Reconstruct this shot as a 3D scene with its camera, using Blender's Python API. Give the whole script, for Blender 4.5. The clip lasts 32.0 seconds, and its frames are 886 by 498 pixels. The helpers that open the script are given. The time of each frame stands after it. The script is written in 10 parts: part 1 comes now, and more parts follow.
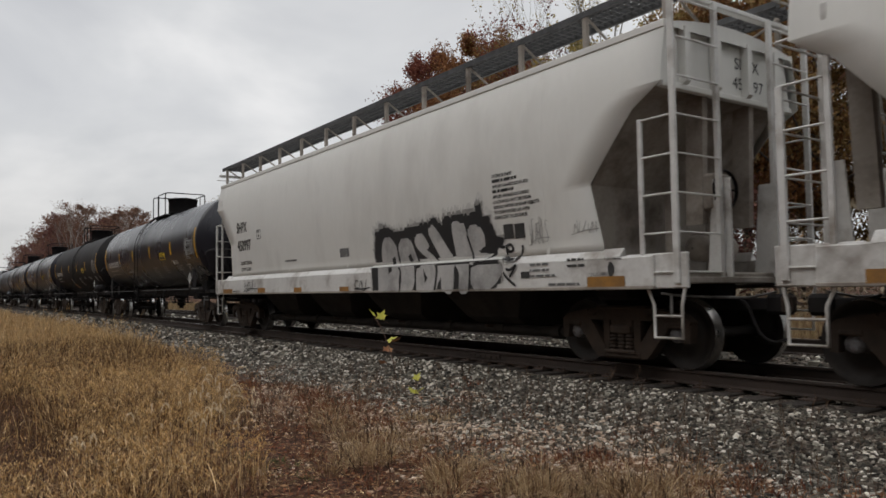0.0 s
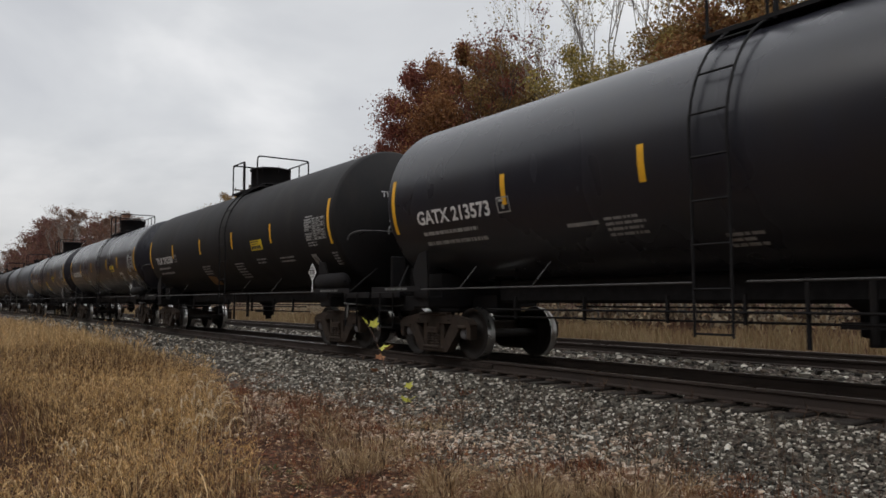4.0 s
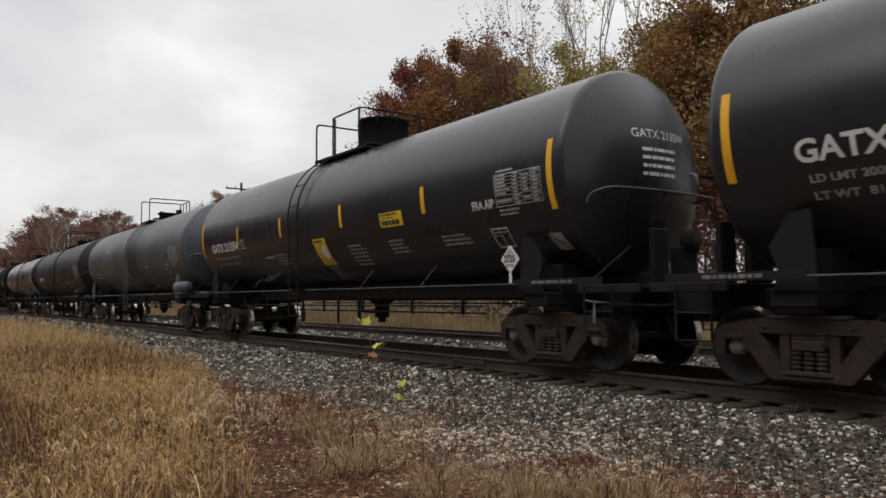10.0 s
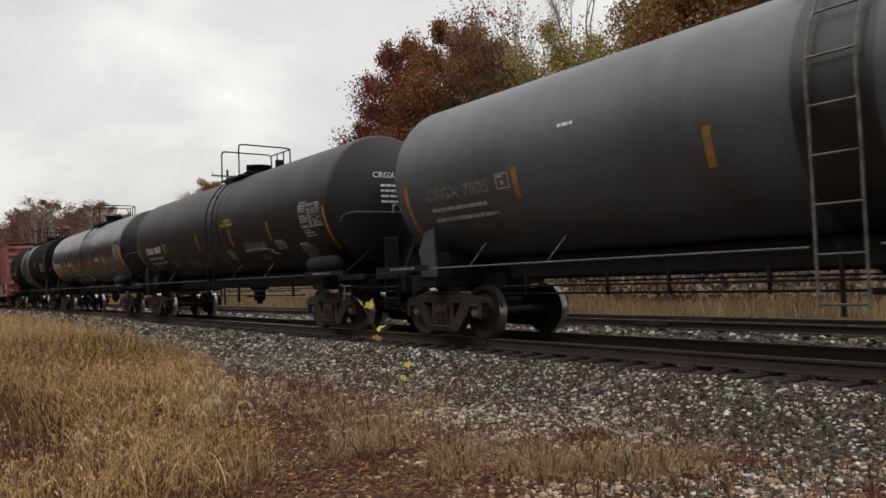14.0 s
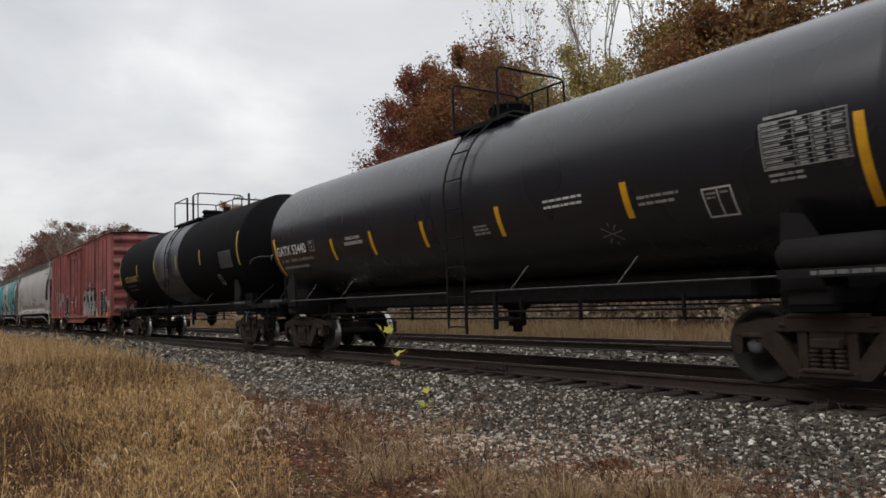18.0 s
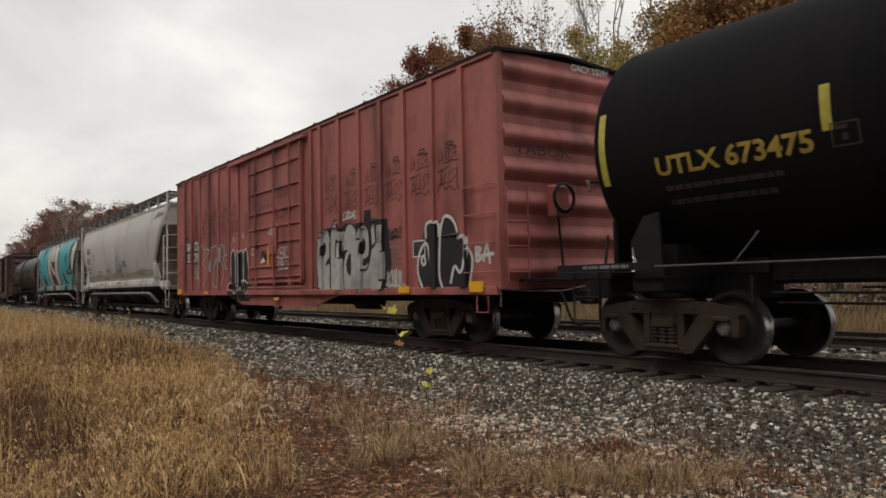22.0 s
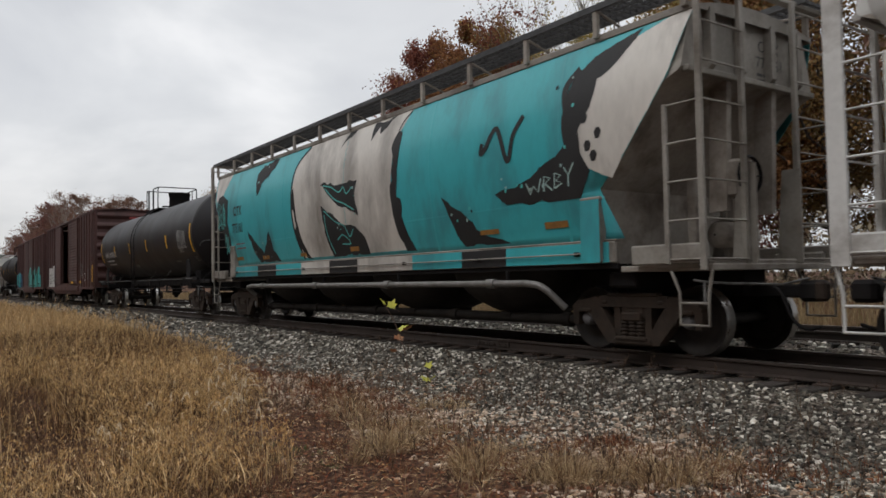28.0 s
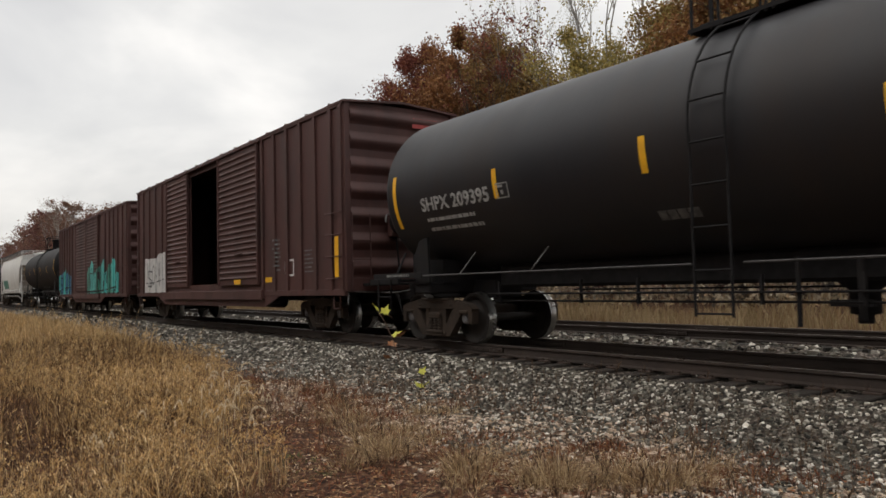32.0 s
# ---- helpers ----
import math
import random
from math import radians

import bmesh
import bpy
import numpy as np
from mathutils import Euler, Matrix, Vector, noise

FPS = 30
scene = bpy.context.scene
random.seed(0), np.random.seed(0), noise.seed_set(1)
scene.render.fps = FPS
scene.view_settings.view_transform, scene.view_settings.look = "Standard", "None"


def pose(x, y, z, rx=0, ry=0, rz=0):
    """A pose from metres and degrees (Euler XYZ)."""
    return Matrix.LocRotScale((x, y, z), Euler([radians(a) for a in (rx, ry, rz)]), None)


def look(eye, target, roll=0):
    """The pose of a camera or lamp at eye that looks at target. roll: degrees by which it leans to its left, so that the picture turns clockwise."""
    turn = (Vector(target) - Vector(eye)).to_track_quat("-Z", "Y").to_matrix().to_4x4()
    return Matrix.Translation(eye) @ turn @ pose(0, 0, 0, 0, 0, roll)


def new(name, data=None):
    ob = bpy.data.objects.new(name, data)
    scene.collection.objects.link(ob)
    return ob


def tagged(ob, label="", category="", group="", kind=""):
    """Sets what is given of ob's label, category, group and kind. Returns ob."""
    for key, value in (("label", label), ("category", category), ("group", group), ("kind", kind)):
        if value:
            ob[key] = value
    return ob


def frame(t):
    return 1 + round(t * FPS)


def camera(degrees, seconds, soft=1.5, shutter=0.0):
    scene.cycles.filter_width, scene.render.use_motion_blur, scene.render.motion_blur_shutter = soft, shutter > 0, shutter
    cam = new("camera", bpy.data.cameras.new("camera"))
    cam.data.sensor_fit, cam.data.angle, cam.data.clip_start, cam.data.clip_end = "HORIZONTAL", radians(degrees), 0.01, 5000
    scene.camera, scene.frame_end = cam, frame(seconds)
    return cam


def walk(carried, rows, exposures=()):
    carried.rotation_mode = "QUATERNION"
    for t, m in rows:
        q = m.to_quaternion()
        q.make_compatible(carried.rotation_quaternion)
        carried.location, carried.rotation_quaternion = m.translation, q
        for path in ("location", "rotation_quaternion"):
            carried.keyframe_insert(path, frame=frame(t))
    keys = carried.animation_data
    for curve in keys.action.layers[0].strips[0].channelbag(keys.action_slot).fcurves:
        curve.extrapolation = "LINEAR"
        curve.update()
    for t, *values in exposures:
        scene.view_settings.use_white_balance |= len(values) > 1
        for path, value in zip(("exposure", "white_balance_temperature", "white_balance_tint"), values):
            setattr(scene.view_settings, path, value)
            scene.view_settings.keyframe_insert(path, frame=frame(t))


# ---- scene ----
# ---- camera: handheld beside the line, turning a little ----
cam = camera(61.2, 32.0, soft=1.6, shutter=0.12)
PATH = [
    (0, pose(0.059, 0.159, 1.050, 93.28, 0.70, 55.46)),
    (0.5, pose(0.056, 0.143, 1.051, 93.20, 0.54, 55.31)),
    (1, pose(0.057, 0.144, 1.048, 93.28, 0.49, 55.27)),
    (1.5, pose(0.052, 0.146, 1.048, 93.27, 0.49, 55.31)),
    (2, pose(0.053, 0.144, 1.043, 93.47, 0.32, 55.24)),
    (2.5, pose(0.056, 0.139, 1.043, 93.68, 0.24, 55.00)),
    (3, pose(0.058, 0.134, 1.047, 93.94, 0.21, 54.88)),
    (3.5, pose(0.056, 0.129, 1.046, 93.89, 0.11, 54.86)),
    (5.5, pose(0.058, 0.135, 1.050, 94.26, 0.18, 54.62)),
    (6, pose(0.058, 0.128, 1.051, 94.55, 0.18, 55.19)),
    (6.5, pose(0.066, 0.124, 1.054, 94.60, 0.29, 55.40)),
    (7, pose(0.067, 0.123, 1.059, 94.46, 0.42, 55.31)),
    (7.5, pose(0.056, 0.137, 1.053, 94.43, 0.64, 54.52)),
    (8, pose(0.067, 0.133, 1.053, 94.91, 0.97, 53.37)),
    (8.5, pose(0.068, 0.136, 1.059, 94.61, 0.70, 54.10)),
    (9, pose(0.066, 0.143, 1.054, 94.25, 0.43, 54.65)),
    (9.5, pose(0.059, 0.142, 1.052, 94.05, 0.36, 54.57)),
    (10, pose(0.059, 0.132, 1.051, 93.73, 0.40, 54.25)),
    (10.5, pose(0.065, 0.110, 1.048, 93.50, 0.48, 54.16)),
    (11, pose(0.053, 0.069, 1.044, 93.36, 0.80, 53.56)),
    (11.5, pose(0.037, 0.023, 1.050, 93.18, 1.57, 52.84)),
    (12, pose(0.023, -0.018, 1.039, 92.55, 2.14, 52.13)),
    (12.5, pose(0.004, -0.066, 1.038, 92.66, 2.80, 52.31)),
    (13, pose(-0.012, -0.097, 1.042, 92.51, 2.63, 53.12)),
    (13.5, pose(-0.018, -0.103, 1.036, 92.27, 1.97, 53.31)),
    (15.5, pose(-0.029, -0.079, 1.077, 93.72, 1.85, 53.91)),
    (16, pose(-0.019, -0.081, 1.075, 94.73, 2.27, 55.05)),
    (16.5, pose(-0.013, -0.081, 1.079, 94.60, 2.17, 54.99)),
    (17, pose(-0.020, -0.083, 1.080, 94.55, 1.95, 54.41)),
    (17.5, pose(-0.022, -0.085, 1.079, 94.17, 1.87, 54.47)),
    (18, pose(-0.023, -0.083, 1.080, 94.11, 1.84, 54.80)),
    (18.5, pose(-0.028, -0.080, 1.077, 94.42, 1.79, 54.57)),
    (19, pose(-0.034, -0.076, 1.079, 94.30, 1.93, 54.54)),
    (19.5, pose(-0.037, -0.076, 1.074, 93.83, 1.78, 54.50)),
    (20, pose(-0.036, -0.080, 1.072, 93.50, 1.48, 54.53)),
    (20.5, pose(-0.040, -0.082, 1.071, 93.21, 1.31, 55.03)),
    (21, pose(-0.041, -0.081, 1.069, 93.04, 1.29, 55.29)),
    (21.5, pose(-0.045, -0.078, 1.061, 92.91, 1.33, 55.15)),
    (22, pose(-0.047, -0.072, 1.062, 92.78, 1.14, 55.10)),
    (22.5, pose(-0.045, -0.078, 1.071, 92.73, 1.16, 55.37)),
    (23, pose(-0.044, -0.072, 1.070, 93.34, 1.41, 55.10)),
    (23.5, pose(-0.042, -0.072, 1.071, 93.51, 1.37, 54.64)),
    (24, pose(-0.048, -0.071, 1.068, 93.33, 1.21, 54.75)),
    (24.5, pose(-0.052, -0.064, 1.067, 93.03, 1.22, 54.68)),
    (26.5, pose(-0.053, -0.068, 1.070, 92.98, 1.21, 55.18)),
    (27, pose(-0.055, -0.072, 1.062, 92.79, 1.08, 55.14)),
    (27.5, pose(-0.056, -0.073, 1.061, 92.47, 1.06, 55.07)),
    (28, pose(-0.058, -0.069, 1.062, 92.35, 1.02, 55.06)),
    (28.5, pose(-0.051, -0.077, 1.067, 92.54, 0.88, 55.27)),
    (29, pose(-0.046, -0.080, 1.070, 93.43, 0.88, 55.25)),
    (29.5, pose(-0.042, -0.087, 1.076, 94.05, 1.15, 55.13)),
    (30, pose(-0.037, -0.086, 1.072, 94.26, 1.39, 55.19)),
    (30.5, pose(-0.037, -0.084, 1.070, 94.17, 1.26, 54.92)),
    (31, pose(-0.041, -0.079, 1.070, 93.54, 1.34, 54.72)),
    (31.5, pose(-0.045, -0.072, 1.065, 93.08, 1.39, 54.75)),
    (32, pose(-0.040, -0.067, 1.066, 92.77, 1.33, 54.60))]
walk(cam, PATH, [(0, -0.16, 6700, 10), (3.5, -0.18, 6600, 10), (6, 0.03, 6650, 10), (9, 0.05, 6700, 10), (13, 0.10, 7100, 10), (16, -0.08, 6650, 10), (17.2, -0.10, 6600, 10), (18.2, 0.02, 6650, 10), (19.5, 0.0, 6650, 10), (21.5, 0.05, 7100, 10), (23, 0.08, 7100, 10), (24.5, -0.05, 7050, 10), (26.5, -0.06, 6800, 10), (28, -0.02, 6600, 10), (29, 0.08, 6700, 10), (30.1, -0.14, 6550, 10), (31, 0.02, 6650, 10), (32, 0.12, 6950, 10)])

# ---- overcast sky and a wide soft sun ----
SUN_EL, SUN_AZ = 38.0, 200.0


def make_world():
    world = bpy.data.worlds.new("overcast_sky")
    scene.world = world
    world.use_nodes = True
    nt = world.node_tree
    nt.nodes.clear()
    out = nt.nodes.new("ShaderNodeOutputWorld")
    bg = nt.nodes.new("ShaderNodeBackground")
    sky = nt.nodes.new("ShaderNodeTexSky")
    sky.sky_type, sky.sun_disc = "NISHITA", False
    sky.sun_elevation, sky.sun_rotation = radians(SUN_EL), radians(SUN_AZ)
    geo = nt.nodes.new("ShaderNodeTexCoord")
    squash = nt.nodes.new("ShaderNodeMapping")
    squash.inputs["Scale"].default_value = (1.0, 1.0, 2.2)
    n1 = nt.nodes.new("ShaderNodeTexNoise")
    n1.inputs["Scale"].default_value, n1.inputs["Detail"].default_value, n1.inputs["Roughness"].default_value = 2.6, 5, 0.5
    n1.inputs["Distortion"].default_value = 0.4
    ramp = nt.nodes.new("ShaderNodeValToRGB")
    e = ramp.color_ramp.elements
    e[0].position, e[0].color = 0.30, (0.58, 0.60, 0.64, 1)
    e[1].position, e[1].color = 0.68, (0.90, 0.91, 0.93, 1)
    m = e.new(0.5)
    m.color = (0.70, 0.72, 0.75, 1)
    mix = nt.nodes.new("ShaderNodeMixRGB")
    mix.inputs[0].default_value = 0.93
    height = nt.nodes.new("ShaderNodeSeparateXYZ")
    lift = nt.nodes.new("ShaderNodeMapRange")
    lift.interpolation_type = "SMOOTHSTEP"
    lift.inputs["From Min"].default_value, lift.inputs["From Max"].default_value = 0.36, 0.95
    lift.inputs["To Min"].default_value, lift.inputs["To Max"].default_value = 1.12, 2.15
    gain = nt.nodes.new("ShaderNodeMixRGB")
    gain.blend_type, gain.inputs[0].default_value = "MULTIPLY", 1.0
    gain.inputs[2].default_value = (0.09, 0.09, 0.09, 1)
    link = nt.links.new
    link(geo.outputs["Generated"], squash.inputs["Vector"])
    link(squash.outputs[0], n1.inputs["Vector"])
    link(n1.outputs["Fac"], ramp.inputs[0])
    link(sky.outputs[0], gain.inputs[1])
    link(gain.outputs[0], mix.inputs[1])
    link(ramp.outputs[0], mix.inputs[2])
    link(mix.outputs[0], bg.inputs[0])
    # an overcast sky is brightest overhead
    link(geo.outputs["Generated"], height.inputs[0])
    link(height.outputs["Z"], lift.inputs["Value"])
    # and a little duller along the horizon
    low = nt.nodes.new("ShaderNodeMapRange")
    low.interpolation_type = "SMOOTHSTEP"
    low.inputs["From Min"].default_value, low.inputs["From Max"].default_value = 0.0, 0.26
    low.inputs["To Min"].default_value, low.inputs["To Max"].default_value = 0.74, 1.0
    total = nt.nodes.new("ShaderNodeMath")
    total.operation = "MULTIPLY"
    link(height.outputs["Z"], low.inputs["Value"])
    link(lift.outputs[0], total.inputs[0])
    link(low.outputs[0], total.inputs[1])
    link(total.outputs[0], bg.inputs[1])
    link(bg.outputs[0], out.inputs[0])


make_world()
sun = new("sun", bpy.data.lights.new("sun", "SUN"))
sun.data.energy, sun.data.angle, sun.data.color = 0.6, radians(35), (1.0, 0.97, 0.93)
sun.matrix_world = look((0, 0, 60), (10, 50, 0))

# ---- materials ----
def material(name, base, base2=None, rough=0.6, metal=0.0, scale=6.0, fine=60.0, mix=0.5, bump=0.1, bump_scale=None, stretch=(1, 1, 1),
             dirt=None, dirt_scale=1.5, dirt_amount=0.4, random_tint=0.0, coat=0.0, spec=0.5, rough_var=0.12, translucent=0.0):
    """A procedural surface: two tones by a coarse and a fine noise, stains of a third tone, and fine relief."""
    m = bpy.data.materials.new(name)
    m.use_nodes = True
    nt = m.node_tree
    nt.nodes.clear()
    N, link = nt.nodes.new, nt.links.new
    out, b = N("ShaderNodeOutputMaterial"), N("ShaderNodeBsdfPrincipled")
    link(b.outputs[0], out.inputs[0])
    co, mp = N("ShaderNodeTexCoord"), N("ShaderNodeMapping")
    mp.inputs["Scale"].default_value = stretch
    link(co.outputs["Object"], mp.inputs["Vector"])

    def noise_at(s, detail=3, rough_=0.55):
        n = N("ShaderNodeTexNoise")
        n.inputs["Scale"].default_value, n.inputs["Detail"].default_value, n.inputs["Roughness"].default_value = s, detail, rough_
        link(mp.outputs[0], n.inputs["Vector"])
        return n.outputs["Fac"]

    def ramp(fac, lo, hi):
        r = N("ShaderNodeMapRange")
        r.inputs["From Min"].default_value, r.inputs["From Max"].default_value = lo, hi
        link(fac, r.inputs["Value"])
        return r.outputs[0]

    def blend(fac, a, c, kind="MIX"):
        x = N("ShaderNodeMixRGB")
        x.blend_type = kind
        for sock, v in ((x.inputs[0], fac), (x.inputs[1], a), (x.inputs[2], c)):
            if isinstance(v, (tuple, list)):
                sock.default_value = (*v, 1)
            elif isinstance(v, (int, float)):
                sock.default_value = v
            else:
                link(v, sock)
        return x.outputs[0]

    base2 = base2 or tuple(v * 0.72 for v in base)
    coarse, small = noise_at(scale), noise_at(fine, 2)
    f = N("ShaderNodeMath")
    f.operation = "MULTIPLY_ADD"
    link(small, f.inputs[0])
    f.inputs[1].default_value = 0.45
    link(coarse, f.inputs[2])
    col = blend(ramp(f.outputs[0], 0.72 - mix * 0.34, 0.72 + mix * 0.34), base, base2)
    if dirt:
        d = noise_at(dirt_scale, 5, 0.62)
        col = blend(ramp(d, 0.62 - dirt_amount * 0.3, 0.80 - dirt_amount * 0.18), col, dirt)
    if random_tint:
        info = N("ShaderNodeObjectInfo")
        col = blend(random_tint, col, blend(info.outputs["Random"], tuple(v * 0.45 for v in base), tuple(min(1, v * 1.5) for v in base)))
    link(col, b.inputs["Base Color"])
    rr = N("ShaderNodeMapRange")
    rr.inputs["To Min"].default_value, rr.inputs["To Max"].default_value = max(0.05, rough - rough_var), min(1, rough + rough_var)
    link(coarse, rr.inputs["Value"])
    link(rr.outputs[0], b.inputs["Roughness"])
    b.inputs["Metallic"].default_value = metal
    b.inputs["Specular IOR Level"].default_value = spec
    b.inputs["Coat Weight"].default_value = coat
    if bump:
        bm_ = N("ShaderNodeBump")
        bm_.inputs["Strength"].default_value, bm_.inputs["Distance"].default_value = bump, 0.02
        link(noise_at(bump_scale, 4) if bump_scale else small, bm_.inputs["Height"])
        link(bm_.outputs[0], b.inputs["Normal"])
    return m


def island_material(name, tones, rough=0.8, spec=0.3, see_through=0.0, noise_scale=0.0, patch=None):
    """For loose small pieces in one mesh: each piece takes its own tone."""
    m = bpy.data.materials.new(name)
    m.use_nodes = True
    nt = m.node_tree
    b = nt.nodes["Principled BSDF"]
    geo, r = nt.nodes.new("ShaderNodeNewGeometry"), nt.nodes.new("ShaderNodeValToRGB")
    e = r.color_ramp.elements
    while len(e) < len(tones):
        e.new(0.5)
    for i, c in enumerate(tones):
        e[i].position, e[i].color = i / (len(tones) - 1), (*c, 1)
    nt.links.new(geo.outputs["Random Per Island"], r.inputs[0])
    col = r.outputs[0]
    if noise_scale:
        n, co = nt.nodes.new("ShaderNodeTexNoise"), nt.nodes.new("ShaderNodeTexCoord")
        n.inputs["Scale"].default_value = noise_scale
        nt.links.new(co.outputs["Object"], n.inputs["Vector"])
        x = nt.nodes.new("ShaderNodeMixRGB")
        x.blend_type, x.inputs[0].default_value = "OVERLAY", 0.65
        nt.links.new(col, x.inputs[1])
        nt.links.new(n.outputs["Fac"], x.inputs[2])
        col = x.outputs[0]
    if patch:
        # broad patches of another tone: (tone, scale, share)
        n, co, mr = nt.nodes.new("ShaderNodeTexNoise"), nt.nodes.new("ShaderNodeTexCoord"), nt.nodes.new("ShaderNodeMapRange")
        n.inputs["Scale"].default_value, n.inputs["Detail"].default_value, n.inputs["Roughness"].default_value = patch[1], 5, 0.6
        nt.links.new(co.outputs["Object"], n.inputs["Vector"])
        nt.links.new(n.outputs["Fac"], mr.inputs["Value"])
        mr.inputs["From Min"].default_value, mr.inputs["From Max"].default_value, mr.inputs["To Max"].default_value = 0.40, 0.58, patch[2]
        x = nt.nodes.new("ShaderNodeMixRGB")
        x.blend_type = "MULTIPLY"
        x.inputs[2].default_value = (*patch[0], 1)
        nt.links.new(mr.outputs[0], x.inputs[0])
        nt.links.new(col, x.inputs[1])
        col = x.outputs[0]
    nt.links.new(col, b.inputs["Base Color"])
    b.inputs["Roughness"].default_value, b.inputs["Specular IOR Level"].default_value = rough, spec
    if see_through:
        t, mx = nt.nodes.new("ShaderNodeBsdfTranslucent"), nt.nodes.new("ShaderNodeMixShader")
        mx.inputs[0].default_value = see_through
        nt.links.new(col, t.inputs[0])
        nt.links.new(b.outputs[0], mx.inputs[1])
        nt.links.new(t.outputs[0], mx.inputs[2])
        nt.links.new(mx.outputs[0], nt.nodes["Material Output"].inputs[0])
    return m


BLACK = material("tank_black_paint", (0.0200, 0.0202, 0.0265), (0.0250, 0.0250, 0.0310), rough=0.28, spec=0.40, scale=0.8, fine=14, bump=0.010, dirt=(0.026, 0.024, 0.0245), dirt_scale=0.7, dirt_amount=0.35, stretch=(1, 1, 0.35))
BLACK_DULL = material("tank_black_dull_paint", (0.0140, 0.0134, 0.0150), (0.0185, 0.0172, 0.0172), rough=0.66, spec=0.20, scale=0.8, fine=14, bump=0.02, dirt=(0.026, 0.023, 0.021), dirt_scale=0.9, dirt_amount=0.4, stretch=(1, 1, 0.3))
BLACK_BROWN = material("tank_black_brown_paint", (0.0165, 0.0162, 0.0190), (0.0205, 0.0194, 0.0212), rough=0.5, spec=0.30, scale=0.9, fine=14, bump=0.02, dirt=(0.0246, 0.0189, 0.0171), dirt_scale=0.8, dirt_amount=0.5, stretch=(1, 1, 0.3))
BLACK_MATTE = material("tank_black_matte_paint", (0.0085, 0.0083, 0.0098), (0.0115, 0.0110, 0.0120), rough=0.9, spec=0.06, scale=0.8, fine=14, bump=0.02, dirt=(0.0135, 0.0125, 0.0125), dirt_scale=0.9, dirt_amount=0.4, stretch=(1, 1, 0.3))
TANK_GREY = material("tank_grey_paint", (0.082, 0.091, 0.104), (0.062, 0.068, 0.077), rough=0.45, scale=0.7, fine=12, bump=0.02, dirt=(0.042, 0.041, 0.041), dirt_scale=0.8, dirt_amount=0.4, stretch=(1, 1, 0.35))
# black spill stains, and the deepest shade painted low on the silver band
STAIN_AND_SHADE = material("oily_stain_and_shade", (0.010, 0.0095, 0.0095), (0.022, 0.021, 0.020), rough=0.45, scale=2.0, fine=20, bump=0.03)
# soot by the ladder, and shading painted over the lower silver band
SOOT_AND_SHADE = material("soot_and_shade_over_silver", (0.042, 0.046, 0.056), (0.024, 0.026, 0.031), rough=0.6, scale=1.6, fine=16, bump=0.0)
SILVER = material("band_silver_paint", (0.100, 0.110, 0.135), (0.074, 0.082, 0.101), rough=0.42, scale=1.2, fine=15, bump=0.02, dirt=(0.03, 0.03, 0.032), dirt_scale=1.1, dirt_amount=0.5, stretch=(1, 1, 0.3))
UNDER = material("underframe_black_grime", (0.0130, 0.0124, 0.0140), (0.0185, 0.0165, 0.0160), rough=0.8, spec=0.15, scale=4, fine=40, bump=0.1)
TRUCK = material("cast_steel_rusty_brown", (0.046, 0.032, 0.024), (0.028, 0.0210, 0.0165), rough=0.8, spec=0.25, scale=5, fine=50, bump=0.2, dirt=(0.045, 0.028, 0.019), dirt_scale=3, dirt_amount=0.4)
WHEEL = material("wheel_dull_brown_steel", (0.022, 0.0175, 0.015), (0.015, 0.0125, 0.0112), rough=0.65, spec=0.3, scale=6, fine=40, bump=0.1)
TREAD = material("polished_wheel_tread", (0.55, 0.54, 0.52), (0.42, 0.41, 0.40), rough=0.30, metal=1.0, scale=6, fine=40, bump=0.02)
CAP = material("bearing_cap_grey", (0.17, 0.17, 0.185), (0.09, 0.085, 0.085), rough=0.6, scale=8, fine=40, bump=0.05)
HOPPER_GREY = material("hopper_light_grey_paint", (0.72, 0.715, 0.68), (0.68, 0.675, 0.64), rough=0.55, scale=0.4, fine=9, bump=0.012, dirt=(0.56, 0.55, 0.515), dirt_scale=0.5, dirt_amount=0.3, stretch=(1, 1, 0.4))
HOPPER_TAN = material("hopper_weathered_grey_paint", (0.50, 0.49, 0.465), (0.45, 0.44, 0.415), rough=0.6, scale=0.6, fine=9, bump=0.015, dirt=(0.33, 0.315, 0.29), dirt_scale=0.7, dirt_amount=0.4, stretch=(1, 1, 0.5))
HOPPER_SILL = material("hopper_sill_white_paint", (0.66, 0.655, 0.63), (0.56, 0.55, 0.53), rough=0.55, scale=1.5, fine=18, bump=0.03, dirt=(0.25, 0.22, 0.19), dirt_scale=1.6, dirt_amount=0.4)
HOPPER_UNDER = material("slope_sheet_brown_grey", (0.36, 0.325, 0.285), (0.26, 0.23, 0.20), rough=0.75, scale=1.5, fine=18, bump=0.05, dirt=(0.12, 0.095, 0.075), dirt_scale=1.6, dirt_amount=0.45)
HOPPER_DIM = material("hopper_grimy_beige_paint", (0.31, 0.285, 0.25), (0.23, 0.21, 0.185), rough=0.7, scale=1.5, fine=18, bump=0.03, dirt=(0.12, 0.10, 0.08), dirt_scale=1.6, dirt_amount=0.5)
BAY = material("hopper_bay_near_black", (0.030, 0.026, 0.023), (0.018, 0.016, 0.0145), rough=0.75, spec=0.2, scale=2.5, fine=25, bump=0.06)
GRATE = material("running_board_galvanised", (0.075, 0.075, 0.077), (0.05, 0.05, 0.051), rough=0.6, metal=0.3, scale=8, fine=70, bump=0.1)
